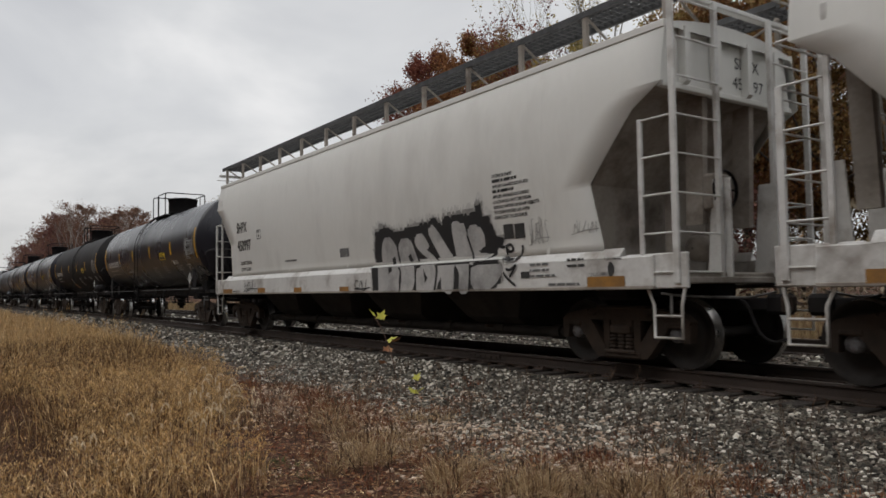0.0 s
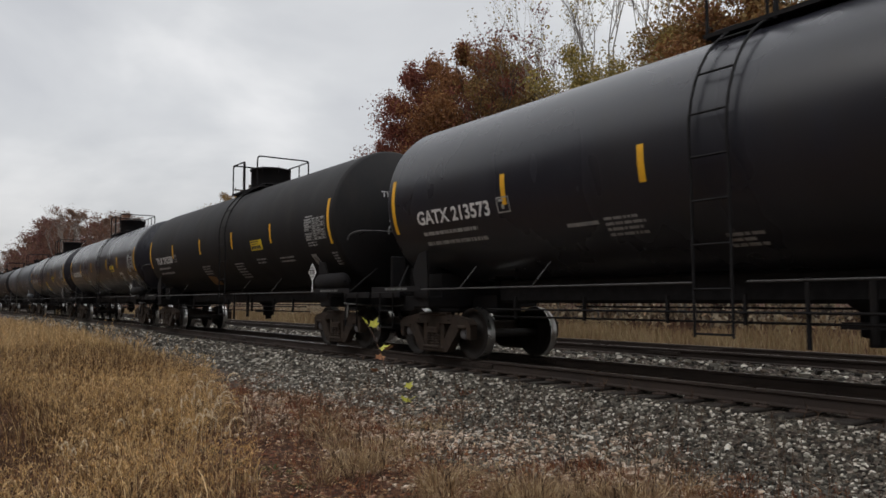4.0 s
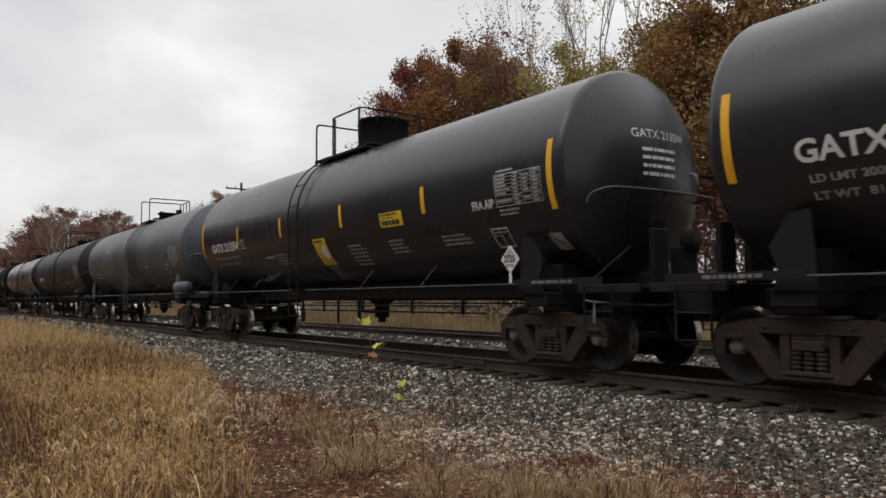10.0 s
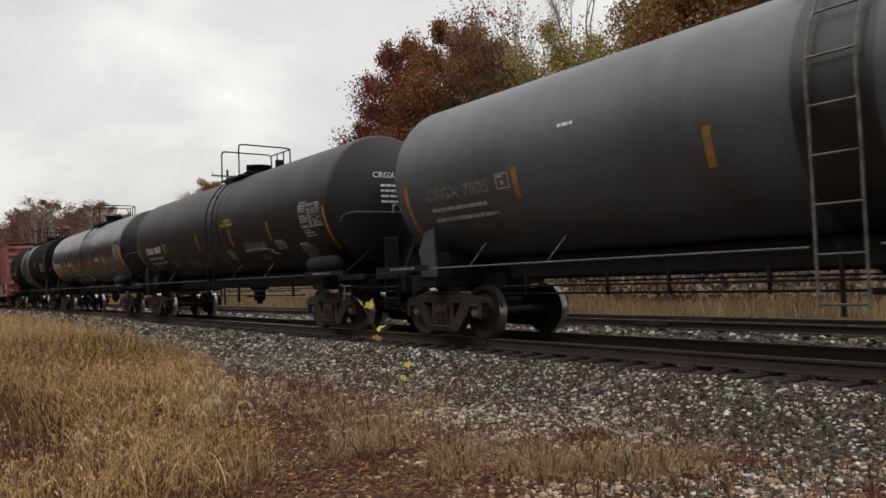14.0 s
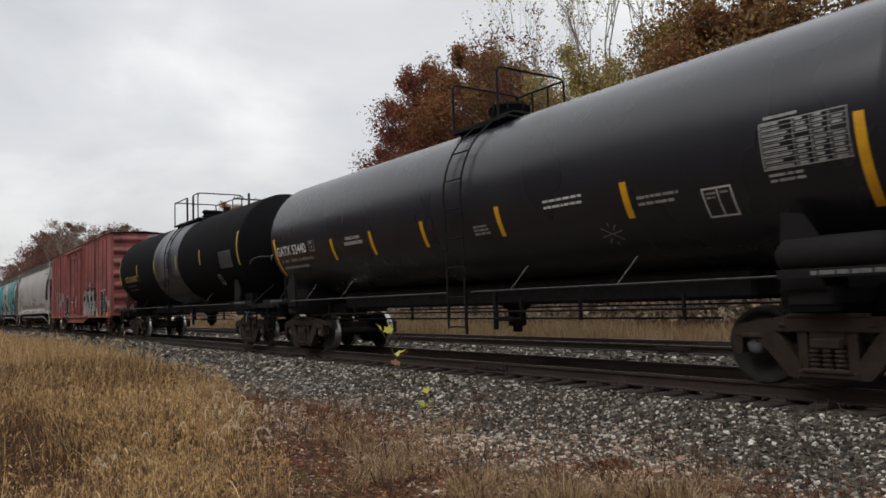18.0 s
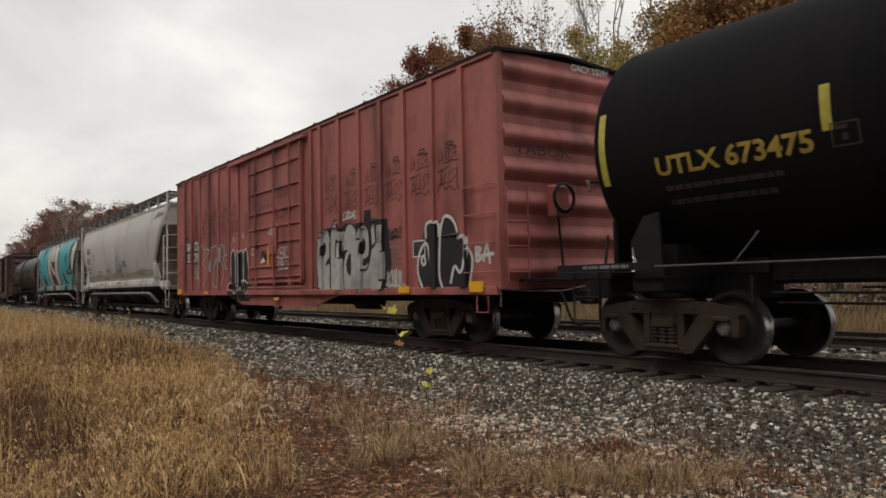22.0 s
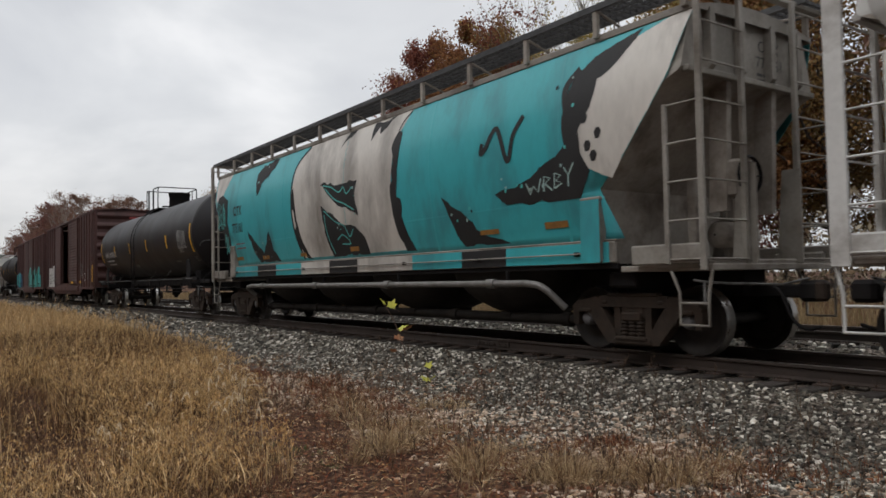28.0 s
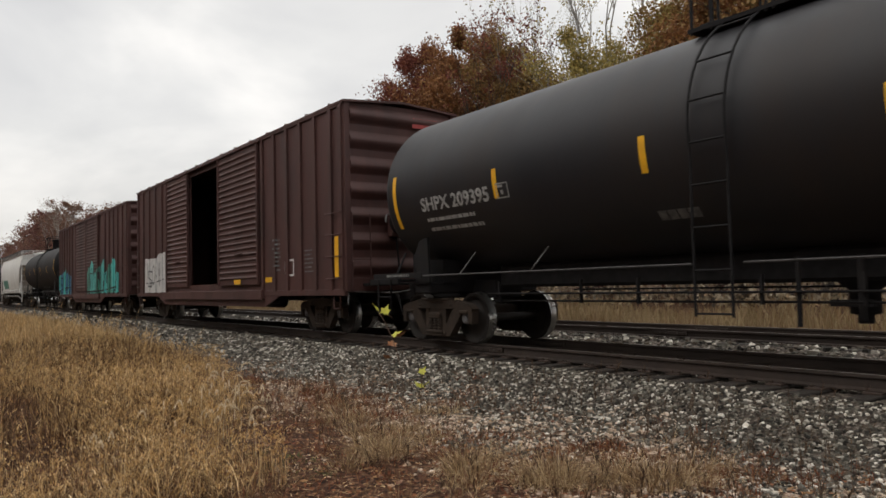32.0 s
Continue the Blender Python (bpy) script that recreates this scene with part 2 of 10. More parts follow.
TEAL = material("mural_teal_spray_paint", (0.048, 0.43, 0.47), (0.042, 0.37, 0.41), rough=0.38, scale=0.9, fine=12, bump=0.02, dirt=(0.05, 0.20, 0.22), dirt_scale=0.9, dirt_amount=0.4, stretch=(1, 1, 0.4))
BEIGE = material("mural_beige_spray_paint", (0.66, 0.625, 0.57), (0.56, 0.53, 0.485), rough=0.42, scale=0.9, fine=12, bump=0.02, dirt=(0.24, 0.215, 0.19), dirt_scale=1.0, dirt_amount=0.5, stretch=(1, 1, 0.4))
RED = material("boxcar_faded_red_paint", (0.405, 0.127, 0.111), (0.33, 0.101, 0.089), rough=0.62, scale=0.9, fine=14, bump=0.05, dirt=(0.13, 0.042, 0.036), dirt_scale=1.2, dirt_amount=0.5, stretch=(1, 1, 0.3))
RED_DARK = material("boxcar_oxide_red_paint", (0.084, 0.031, 0.026), (0.062, 0.024, 0.020), rough=0.65, scale=0.9, fine=14, bump=0.05, dirt=(0.045, 0.020, 0.018), dirt_scale=1.1, dirt_amount=0.45, stretch=(1, 1, 0.3))
YELLOW = material("reflective_yellow_strip", (0.86, 0.46, 0.020), (0.74, 0.38, 0.018), rough=0.5, scale=5, fine=40, bump=0.0)
NOTICE = material("bright_yellow_notice_sheet", (0.80, 0.58, 0.030), (0.70, 0.49, 0.026), rough=0.5, scale=5, fine=40, bump=0.0)
YELLOW_OLD = material("faded_orange_strip", (0.36, 0.17, 0.03), (0.22, 0.11, 0.03), rough=0.6, scale=5, fine=40, bump=0.0)
WHITE_MARK = material("white_stencil_paint", (0.74, 0.74, 0.73), (0.62, 0.62, 0.61), rough=0.6, scale=9, fine=60, bump=0.0)
GREY_MARK = material("worn_grey_stencil_paint", (0.19, 0.19, 0.185), (0.09, 0.09, 0.09), rough=0.65, scale=9, fine=60, bump=0.0)
TANK_STENCIL = material("tank_stencil_paint", (0.42, 0.42, 0.41), (0.24, 0.24, 0.235), rough=0.62, scale=9, fine=60, bump=0.0)
BLACK_MARK = material("black_stencil_paint", (0.022, 0.022, 0.022), (0.045, 0.045, 0.043), rough=0.6, scale=9, fine=60, bump=0.0)
DIM_STENCIL = material("dim_brown_stencil", (0.045, 0.032, 0.025), (0.022, 0.018, 0.016), rough=0.7, scale=9, bump=0.0)
RED_MARK = material("red_mark_paint", (0.36, 0.05, 0.045), rough=0.6, scale=9, bump=0.0)
SPRAY_BLACK = material("graffiti_black_spray", (0.0075, 0.0075, 0.0085), (0.017, 0.0165, 0.0165), rough=0.65, scale=3, fine=30, bump=0.0)
MARKER = material("faded_black_marker", (0.022, 0.014, 0.014), (0.05, 0.024, 0.022), rough=0.6, scale=6, fine=40, bump=0.0)
STENCIL_YELLOW = material("stencil_yellow_paint", (0.46, 0.33, 0.055), (0.28, 0.20, 0.04), rough=0.6, scale=7, fine=60, bump=0.0)
RED_WORN = material("boxcar_worn_red_paint", (0.29, 0.083, 0.071), (0.23, 0.067, 0.058), rough=0.65, scale=0.9, fine=14, bump=0.03)
SPRAY_PALE = material("graffiti_pale_aqua_spray", (0.42, 0.56, 0.53), (0.30, 0.46, 0.44), rough=0.5, scale=4, fine=30, bump=0.0)
FAINT_MARK = material("faint_pencil_grey", (0.36, 0.355, 0.34), (0.28, 0.275, 0.265), rough=0.65, scale=9, fine=60, bump=0.0)
HAZE = material("graffiti_thin_overspray", (0.50, 0.495, 0.47), (0.58, 0.575, 0.55), rough=0.6, scale=9, fine=40, bump=0.0)
OVERSPRAY = material("graffiti_overspray_grey", (0.20, 0.195, 0.185), (0.32, 0.31, 0.295), rough=0.6, scale=9, fine=40, bump=0.0)
RUNG = material("black_ladder_steel", (0.018, 0.017, 0.018), (0.012, 0.0115, 0.012), rough=0.75, spec=0.15, scale=8, bump=0.0)
SPRAY_GREY = material("graffiti_silver_spray", (0.50, 0.49, 0.475), (0.38, 0.375, 0.365), rough=0.45, scale=1.6, fine=20, bump=0.0, dirt=(0.17, 0.165, 0.16), dirt_scale=1.4, dirt_amount=0.5)
SPRAY_WHITE = material("graffiti_white_spray", (0.66, 0.65, 0.63), (0.52, 0.51, 0.50), rough=0.5, scale=4, fine=30, bump=0.0)
SPRAY_AQUA = material("graffiti_aqua_spray", (0.10, 0.52, 0.48), (0.08, 0.42, 0.40), rough=0.5, scale=4, fine=30, bump=0.0)
SPRAY_BLUE = material("graffiti_blue_spray", (0.05, 0.15, 0.24), (0.04, 0.11, 0.18), rough=0.5, scale=4, fine=30, bump=0.0)
SPRAY_YELLOW = material("yellow_stencil_paint", (0.50, 0.43, 0.06), (0.36, 0.30, 0.05), rough=0.6, scale=9, bump=0.0)
SPRAY_TEAL = material("graffiti_green_spray", (0.06, 0.27, 0.20), (0.04, 0.18, 0.15), rough=0.5, scale=2, fine=20, bump=0.0)
SPRAY_SKY = material("graffiti_sky_blue_spray", (0.06, 0.20, 0.36), (0.05, 0.15, 0.28), rough=0.5, scale=2, fine=20, bump=0.0)
HOPPER_LOW_BROWN = material("hopper_lower_side_brown", (0.29, 0.265, 0.225), (0.36, 0.34, 0.30), rough=0.65, scale=0.9, fine=10, bump=0.02, dirt=(0.20, 0.17, 0.13), dirt_scale=1.2, dirt_amount=0.6, stretch=(0.4, 1, 1.5))
RAIL = material("rail_rusty_steel", (0.040, 0.026, 0.0195), (0.027, 0.0185, 0.0145), rough=0.75, scale=2, fine=40, bump=0.08)
RAIL_TOP = material("rail_polished_running_surface", (0.42, 0.40, 0.38), (0.30, 0.28, 0.27), rough=0.3, metal=1.0, scale=3, fine=40, bump=0.0)
TIE = material("creosoted_timber_tie", (0.026, 0.020, 0.0165), (0.048, 0.037, 0.029), rough=0.9, scale=3, fine=30, bump=0.4, stretch=(8, 1, 1), random_tint=0.35)
PLATE = material("tie_plate_rust", (0.06, 0.038, 0.028), rough=0.8, scale=8, bump=0.1)


# ---- mesh building ----
class Build:
    """Collects faces of one mesh, with a material slot each."""

    def __init__(self):
        self.v, self.f, self.m, self.mats, self.smooth = [], [], [], [], []

    def slot(self, mat):
        if mat not in self.mats:
            self.mats.append(mat)
        return self.mats.index(mat)

    def add(self, verts, faces, mat, smooth=False):
        o, s = len(self.v), self.slot(mat)
        self.v.extend(verts)
        for f in faces:
            self.f.append(tuple(i + o for i in f))
            self.m.append(s)
            self.smooth.append(smooth)
        return self

    def box(self, c, s, mat, bevel=0.0, turn=None):
        hx, hy, hz = s[0] / 2, s[1] / 2, s[2] / 2
        b = min(bevel, hx * 0.6, hy * 0.6, hz * 0.6)
        if b <= 0:
            vs = [(x, y, z) for x in (-hx, hx) for y in (-hy, hy) for z in (-hz, hz)]
            fs = [(0, 1, 3, 2), (4, 6, 7, 5), (0, 4, 5, 1), (2, 3, 7, 6), (0, 2, 6, 4), (1, 5, 7, 3)]
        else:
            vs, ix = [], {}
            for i in (-1, 1):
                for j in (-1, 1):
                    for k in (-1, 1):
                        for a in range(3):
                            p = [i * (hx - b), j * (hy - b), k * (hz - b)]
                            p[a] += (i, j, k)[a] * b
                            ix[i, j, k, a] = len(vs)
                            vs.append(tuple(p))
            fs = []
            for a in range(3):
                p, q = (a + 1) % 3, (a + 2) % 3
                for s1 in (-1, 1):
                    quad = []
                    for u, w in ((-1, -1), (1, -1), (1, 1), (-1, 1)):
                        key = [0, 0, 0]
                        key[a], key[p], key[q] = s1, u, w
                        quad.append(ix[(*key, a)])
                    fs.append(tuple(quad if s1 > 0 else quad[::-1]))
            for a in range(3):
                p, q = (a + 1) % 3, (a + 2) % 3
                for u in (-1, 1):
                    for w in (-1, 1):
                        k0, k1 = [0, 0, 0], [0, 0, 0]
                        k0[a], k1[a] = -1, 1
                        k0[p] = k1[p] = u
                        k0[q] = k1[q] = w
                        quad = (ix[(*k0, p)], ix[(*k1, p)], ix[(*k1, q)], ix[(*k0, q)])
                        fs.append(quad if u * w > 0 else quad[::-1])
            for i in (-1, 1):
                for j in (-1, 1):
                    for k in (-1, 1):
                        tri = tuple(ix[i, j, k, a] for a in range(3))
                        fs.append(tri if i * j * k > 0 else tri[::-1])
        if turn is not None:
            vs = [tuple(turn @ Vector(p)) for p in vs]
        return self.add([(p[0] + c[0], p[1] + c[1], p[2] + c[2]) for p in vs], fs, mat)

    def rod(self, a, b, r, mat, n=8, r2=None):
        a, b = Vector(a), Vector(b)
        d = (b - a).normalized()
        s = d.orthogonal().normalized()
        t = d.cross(s)
        r2 = r if r2 is None else r2
        vs = []
        for c, q in ((a, r), (b, r2)):
            for i in range(n):
                w = 2 * math.pi * i / n
                vs.append(tuple(c + s * (q * math.cos(w)) + t * (q * math.sin(w))))
        side = [(i, (i + 1) % n, n + (i + 1) % n, n + i) for i in range(n)]
        self.add(vs, side, mat, True)
        return self.add(vs, [tuple(range(n))[::-1], tuple(range(n, 2 * n))], mat)

    def pipe(self, pts, r, mat, n=8):
        pts = [Vector(p) for p in pts]
        vs, s = [], None
        for i, p in enumerate(pts):
            d = (pts[min(i + 1, len(pts) - 1)] - pts[max(i - 1, 0)]).normalized()
            s = d.orthogonal().normalized() if s is None else (s - d * s.dot(d)).normalized()
            t = d.cross(s)
            for k in range(n):
                w = 2 * math.pi * k / n
                vs.append(tuple(p + s * (r * math.cos(w)) + t * (r * math.sin(w))))
        fs = [(i * n + k, i * n + (k + 1) % n, (i + 1) * n + (k + 1) % n, (i + 1) * n + k) for i in range(len(pts) - 1) for k in range(n)]
        self.add(vs, fs, mat, True)
        m = (len(pts) - 1) * n
        return self.add(vs, [tuple(range(n))[::-1], tuple(range(m, m + n))], mat)

    def lathe(self, prof, mat, n=32, axis="x", centre=(0, 0, 0), smooth=True):
        """prof: (along, radius) pairs turned round an axis."""
        vs = []
        for a, r in prof:
            for i in range(n):
                w = 2 * math.pi * i / n
                p = {"x": (a, r * math.cos(w), r * math.sin(w)), "y": (r * math.sin(w), a, r * math.cos(w)), "z": (r * math.cos(w), r * math.sin(w), a)}[axis]
                vs.append((p[0] + centre[0], p[1] + centre[1], p[2] + centre[2]))
        fs = [(i * n + k, (i + 1) * n + k, (i + 1) * n + (k + 1) % n, i * n + (k + 1) % n) for i in range(len(prof) - 1) for k in range(n)]
        return self.add(vs, fs, mat, smooth)

    def prism(self, poly, y0, y1, mat):
        """A polygon of (x, z) pairs, counter-clockwise, drawn out from y0 to y1."""
        n = len(poly)
        vs = [(x, y0, z) for x, z in poly] + [(x, y1, z) for x, z in poly]
        fs = [(i, (i + 1) % n, n + (i + 1) % n, n + i) for i in range(n)] + [tuple(range(n))[::-1], tuple(range(n, 2 * n))]
        return self.add(vs, fs, mat)

    def mesh(self, name):
        me = bpy.data.meshes.new(name)
        me.from_pydata(self.v, [], self.f)
        for mt in self.mats:
            me.materials.append(mt)
        me.polygons.foreach_set("material_index", self.m)
        me.polygons.foreach_set("use_smooth", self.smooth)
        me.update()
        return me


def part(name, build, parent, label="", at=None):
    """Links a build, or a ready mesh, as one mesh object under a thing or a part."""
    me = build.mesh(name) if isinstance(build, Build) else build
    ob = new(name, me)
    ob.parent = parent
    if at is not None:
        ob.matrix_basis = at
    if label:
        ob["label"] = label
    return ob


def thing(name, label, category, group="", at=None):
    ob = new(name)
    ob.empty_display_size = 0.3
    if at is not None:
        ob.matrix_basis = at
    return tagged(ob, label, category, group)


def soft_path(pts, step=6):
    """A smooth line through the points (Catmull-Rom)."""
    if len(pts) < 3:
        return [tuple(p) for p in pts]
    p = [np.array(q, float) for q in pts]
    p = [2 * p[0] - p[1]] + p + [2 * p[-1] - p[-2]]
    res = []
    for i in range(1, len(p) - 2):
        for k in range(step):
            t = k / step
            res.append(0.5 * (2 * p[i] + (p[i + 1] - p[i - 1]) * t + (2 * p[i - 1] - 5 * p[i] + 4 * p[i + 1] - p[i + 2]) * t * t + (3 * p[i] - p[i - 1] - 3 * p[i + 1] + p[i + 2]) * t ** 3))
    return [tuple(q) for q in res] + [tuple(p[-2])]


# ---- marks painted on curved skins: (x, z) on the side, laid a few millimetres proud ----
def put(skin, x, z, lift):
    """The point on a skin; a skin gives y on a side, or a whole point on an end."""
    r = skin(x, z)
    return r if isinstance(r, tuple) else (x, r - lift, z)


def paint(build, skin, poly, mat, lift=0.005, dz=0.05, dx=None):
    """Fills a polygon of (x, z) pairs on the skin, strip by strip; dx: places along x where a ribbed skin steps in or out."""
    z0, z1 = min(p[1] for p in poly), max(p[1] for p in poly)
    n = max(1, int(math.ceil((z1 - z0) / dz)))
    vs, fs = [], []
    for i in range(n):
        a, b = z0 + (z1 - z0) * i / n, z0 + (z1 - z0) * (i + 1) / n
        mid, cuts = (a + b) / 2, []
        for k in range(len(poly)):
            (xa, za), (xb, zb) = poly[k], poly[(k + 1) % len(poly)]
            if (za <= mid) != (zb <= mid):
                at = lambda z: xa + (xb - xa) * min(1, max(0, (z - za) / (zb - za)))
                cuts.append((at(mid), at(a), at(b)))
        cuts.sort()
        for c, d in zip(cuts[::2], cuts[1::2]):
            inner = [e for e in dx or () if max(c) < e < min(d)]
            for p, q in zip([c] + inner, inner + [d]):
                o = len(vs)
                for x, z, e in ((p, a, 1), (q, a, 1), (q, b, 2), (p, b, 2)):
                    vs.append(put(skin, x if isinstance(x, float) else x[e], z, lift))
                fs.append((o, o + 1, o + 2, o + 3))
    return build.add(vs, fs, mat)


def stroke(build, skin, pts, width, mat, lift=0.007, smooth=True, taper=False):
    """A brush line of a given width along (x, z) points."""
    p = np.array(soft_path(pts) if smooth else pts, float)
    if len(p) < 2:
        return build
    d = np.gradient(p, axis=0)
    d /= np.linalg.norm(d, axis=1)[:, None] + 1e-9
    nrm = np.stack([-d[:, 1], d[:, 0]], 1)
    vs, fs = [], []
    for i in range(len(p)):
        w = width / 2 * (1 - 0.7 * i / (len(p) - 1) if taper else 1)
        for s in (-1, 1):
            x, z = p[i] + nrm[i] * s * w
            vs.append(put(skin, x, z, lift))
    for i in range(len(p) - 1):
        fs.append((2 * i, 2 * i + 2, 2 * i + 3, 2 * i + 1))
    return build.add(vs, fs, mat)


def lettering(build, skin, text, x, z, size, mat, lift=0.006, stretch=1.0, bold=0.0, slant=0.0):
    """Words in the built-in font, from x to the right, on a base line z."""
    cu = bpy.data.curves.new("letters", "FONT")
    cu.body, cu.size, cu.fill_mode, cu.resolution_u, cu.offset = text, size, "FRONT", 3, bold
    ob = new("letters", cu)
    dg = bpy.context.evaluated_depsgraph_get()
    me = bpy.data.meshes.new_from_object(ob.evaluated_get(dg))
    bm = bmesh.new()
    bm.from_mesh(me)
    if size > 0.16:
        for k in range(1, 6):
            bmesh.ops.bisect_plane(bm, geom=bm.verts[:] + bm.edges[:] + bm.faces[:], plane_co=(0, size * 0.72 * k / 6, 0), plane_no=(0, 1, 0))
    bm.verts.index_update()
    vs = [(x + (v.co.x + slant * v.co.y) * stretch, z + v.co.y) for v in bm.verts]
    fs = [tuple(v.index for v in f.verts) for f in bm.faces]
    build.add([put(skin, a, b, lift) for a, b in vs], fs, mat)
    bm.free()
    bpy.data.objects.remove(ob)
    bpy.data.curves.remove(cu)
    bpy.data.meshes.remove(me)
    return build


def bars(build, skin, x, z, width, rows, mat, pitch=0.085, height=0.036, seed=1, gaps=True):
    """Rows of small stencilling that cannot be read, as plain bars."""
    rnd = random.Random(seed)
    for r in range(rows):
        a, end, zz = x, x + width * rnd.uniform(0.75, 1.0), z - r * pitch
        while a < end:
            w = rnd.uniform(0.04, 0.20) if gaps else end - a
            b = min(a + w, end)
            if b - a > 0.02:
                paint(build, skin, [(a, zz), (b, zz), (b, zz + height), (a, zz + height)], mat)
            a = b + 0.022
    return build


GLYPHS = [[(0, 0), (0, 1)], [(0, 1), (0, 0), (0.8, 0.05)], [(0, 0), (0.1, 1), (0.6, 0.4), (0.9, 1), (0.9, 0)], [(0.8, 0.9), (0.3, 1), (0, 0.5), (0.3, 0), (0.9, 0.15)], [(0, 0.5), (0.4, 1), (0.8, 0.5), (0.4, 0), (0, 0.5)], [(0, 0), (0.45, 1), (0.9, 0)],
          [(0.9, 0.9), (0.2, 0.95), (0.1, 0.6), (0.7, 0.4), (0.7, 0.05), (0, 0)], [(0, 0), (0, 1), (0.7, 0.8), (0.1, 0.5), (0.9, 0)], [(0.9, 1), (0.1, 1), (0.1, 0.5), (0.7, 0.5), (0.1, 0.5), (0.1, 0), (0.95, 0)], [(0, 1), (0.4, 0), (0.8, 1)], [(0, 0), (0.9, 1)], [(0, 1), (0.9, 0.1), (0.5, 0.5), (0.9, 1), (0, 0)]]


def scribble(build, skin, x, z, w, h, width, mat, seed, n=7, lift=0.007):
    """A hand-sprayed tag that cannot be read: made of loose letter-like strokes."""
    rnd = random.Random(seed)
    for k in range(n):
        g = rnd.choice(GLYPHS)
        a, c, d = x + w * (k + rnd.uniform(-0.15, 0.15)) / n, w / n * rnd.uniform(0.8, 1.35), h * rnd.uniform(0.75, 1.15)
        o, lean = z + h * rnd.uniform(-0.08, 0.12), rnd.uniform(-0.1, 0.3) * c
        pts = [(a + p * c + lean * q + rnd.uniform(-0.06, 0.06) * c, o + q * d + rnd.uniform(-0.05, 0.05) * d) for p, q in g]
        stroke(build, skin, pts, width * rnd.uniform(0.8, 1.2), mat, lift, smooth=rnd.random() < 0.55)
    stroke(build, skin, [(x - 0.08 * w, z + h * rnd.uniform(-0.1, 0.2)), (x + w * 0.45, z + h * rnd.uniform(-0.1, 0.3)), (x + w * 1.08, z + h * rnd.uniform(0.0, 0.4))], width, mat, lift)
    return build


def rect(x0, z0, x1, z1):
    return [(x0, z0), (x1, z0), (x1, z1), (x0, z1)]


def frame_box(build, skin, x0, z0, x1, z1, w, mat):
    for q in (rect(x0, z0, x1, z0 + w), rect(x0, z1 - w, x1, z1), rect(x0, z0 + w, x0 + w, z1 - w), rect(x1 - w, z0 + w, x1, z1 - w)):
        paint(build, skin, q, mat)
    return build


SMALL_MARKS = ("small_stencilling", "chalk_mark", "chalk_scribble", "sill_stencilling", "scrawled_tag", "mural_line", "data_panel")


# ---- trucks: built once, copied under every car ----
WHEEL_R, AXLE = 0.457, 0.89
MESH = {}


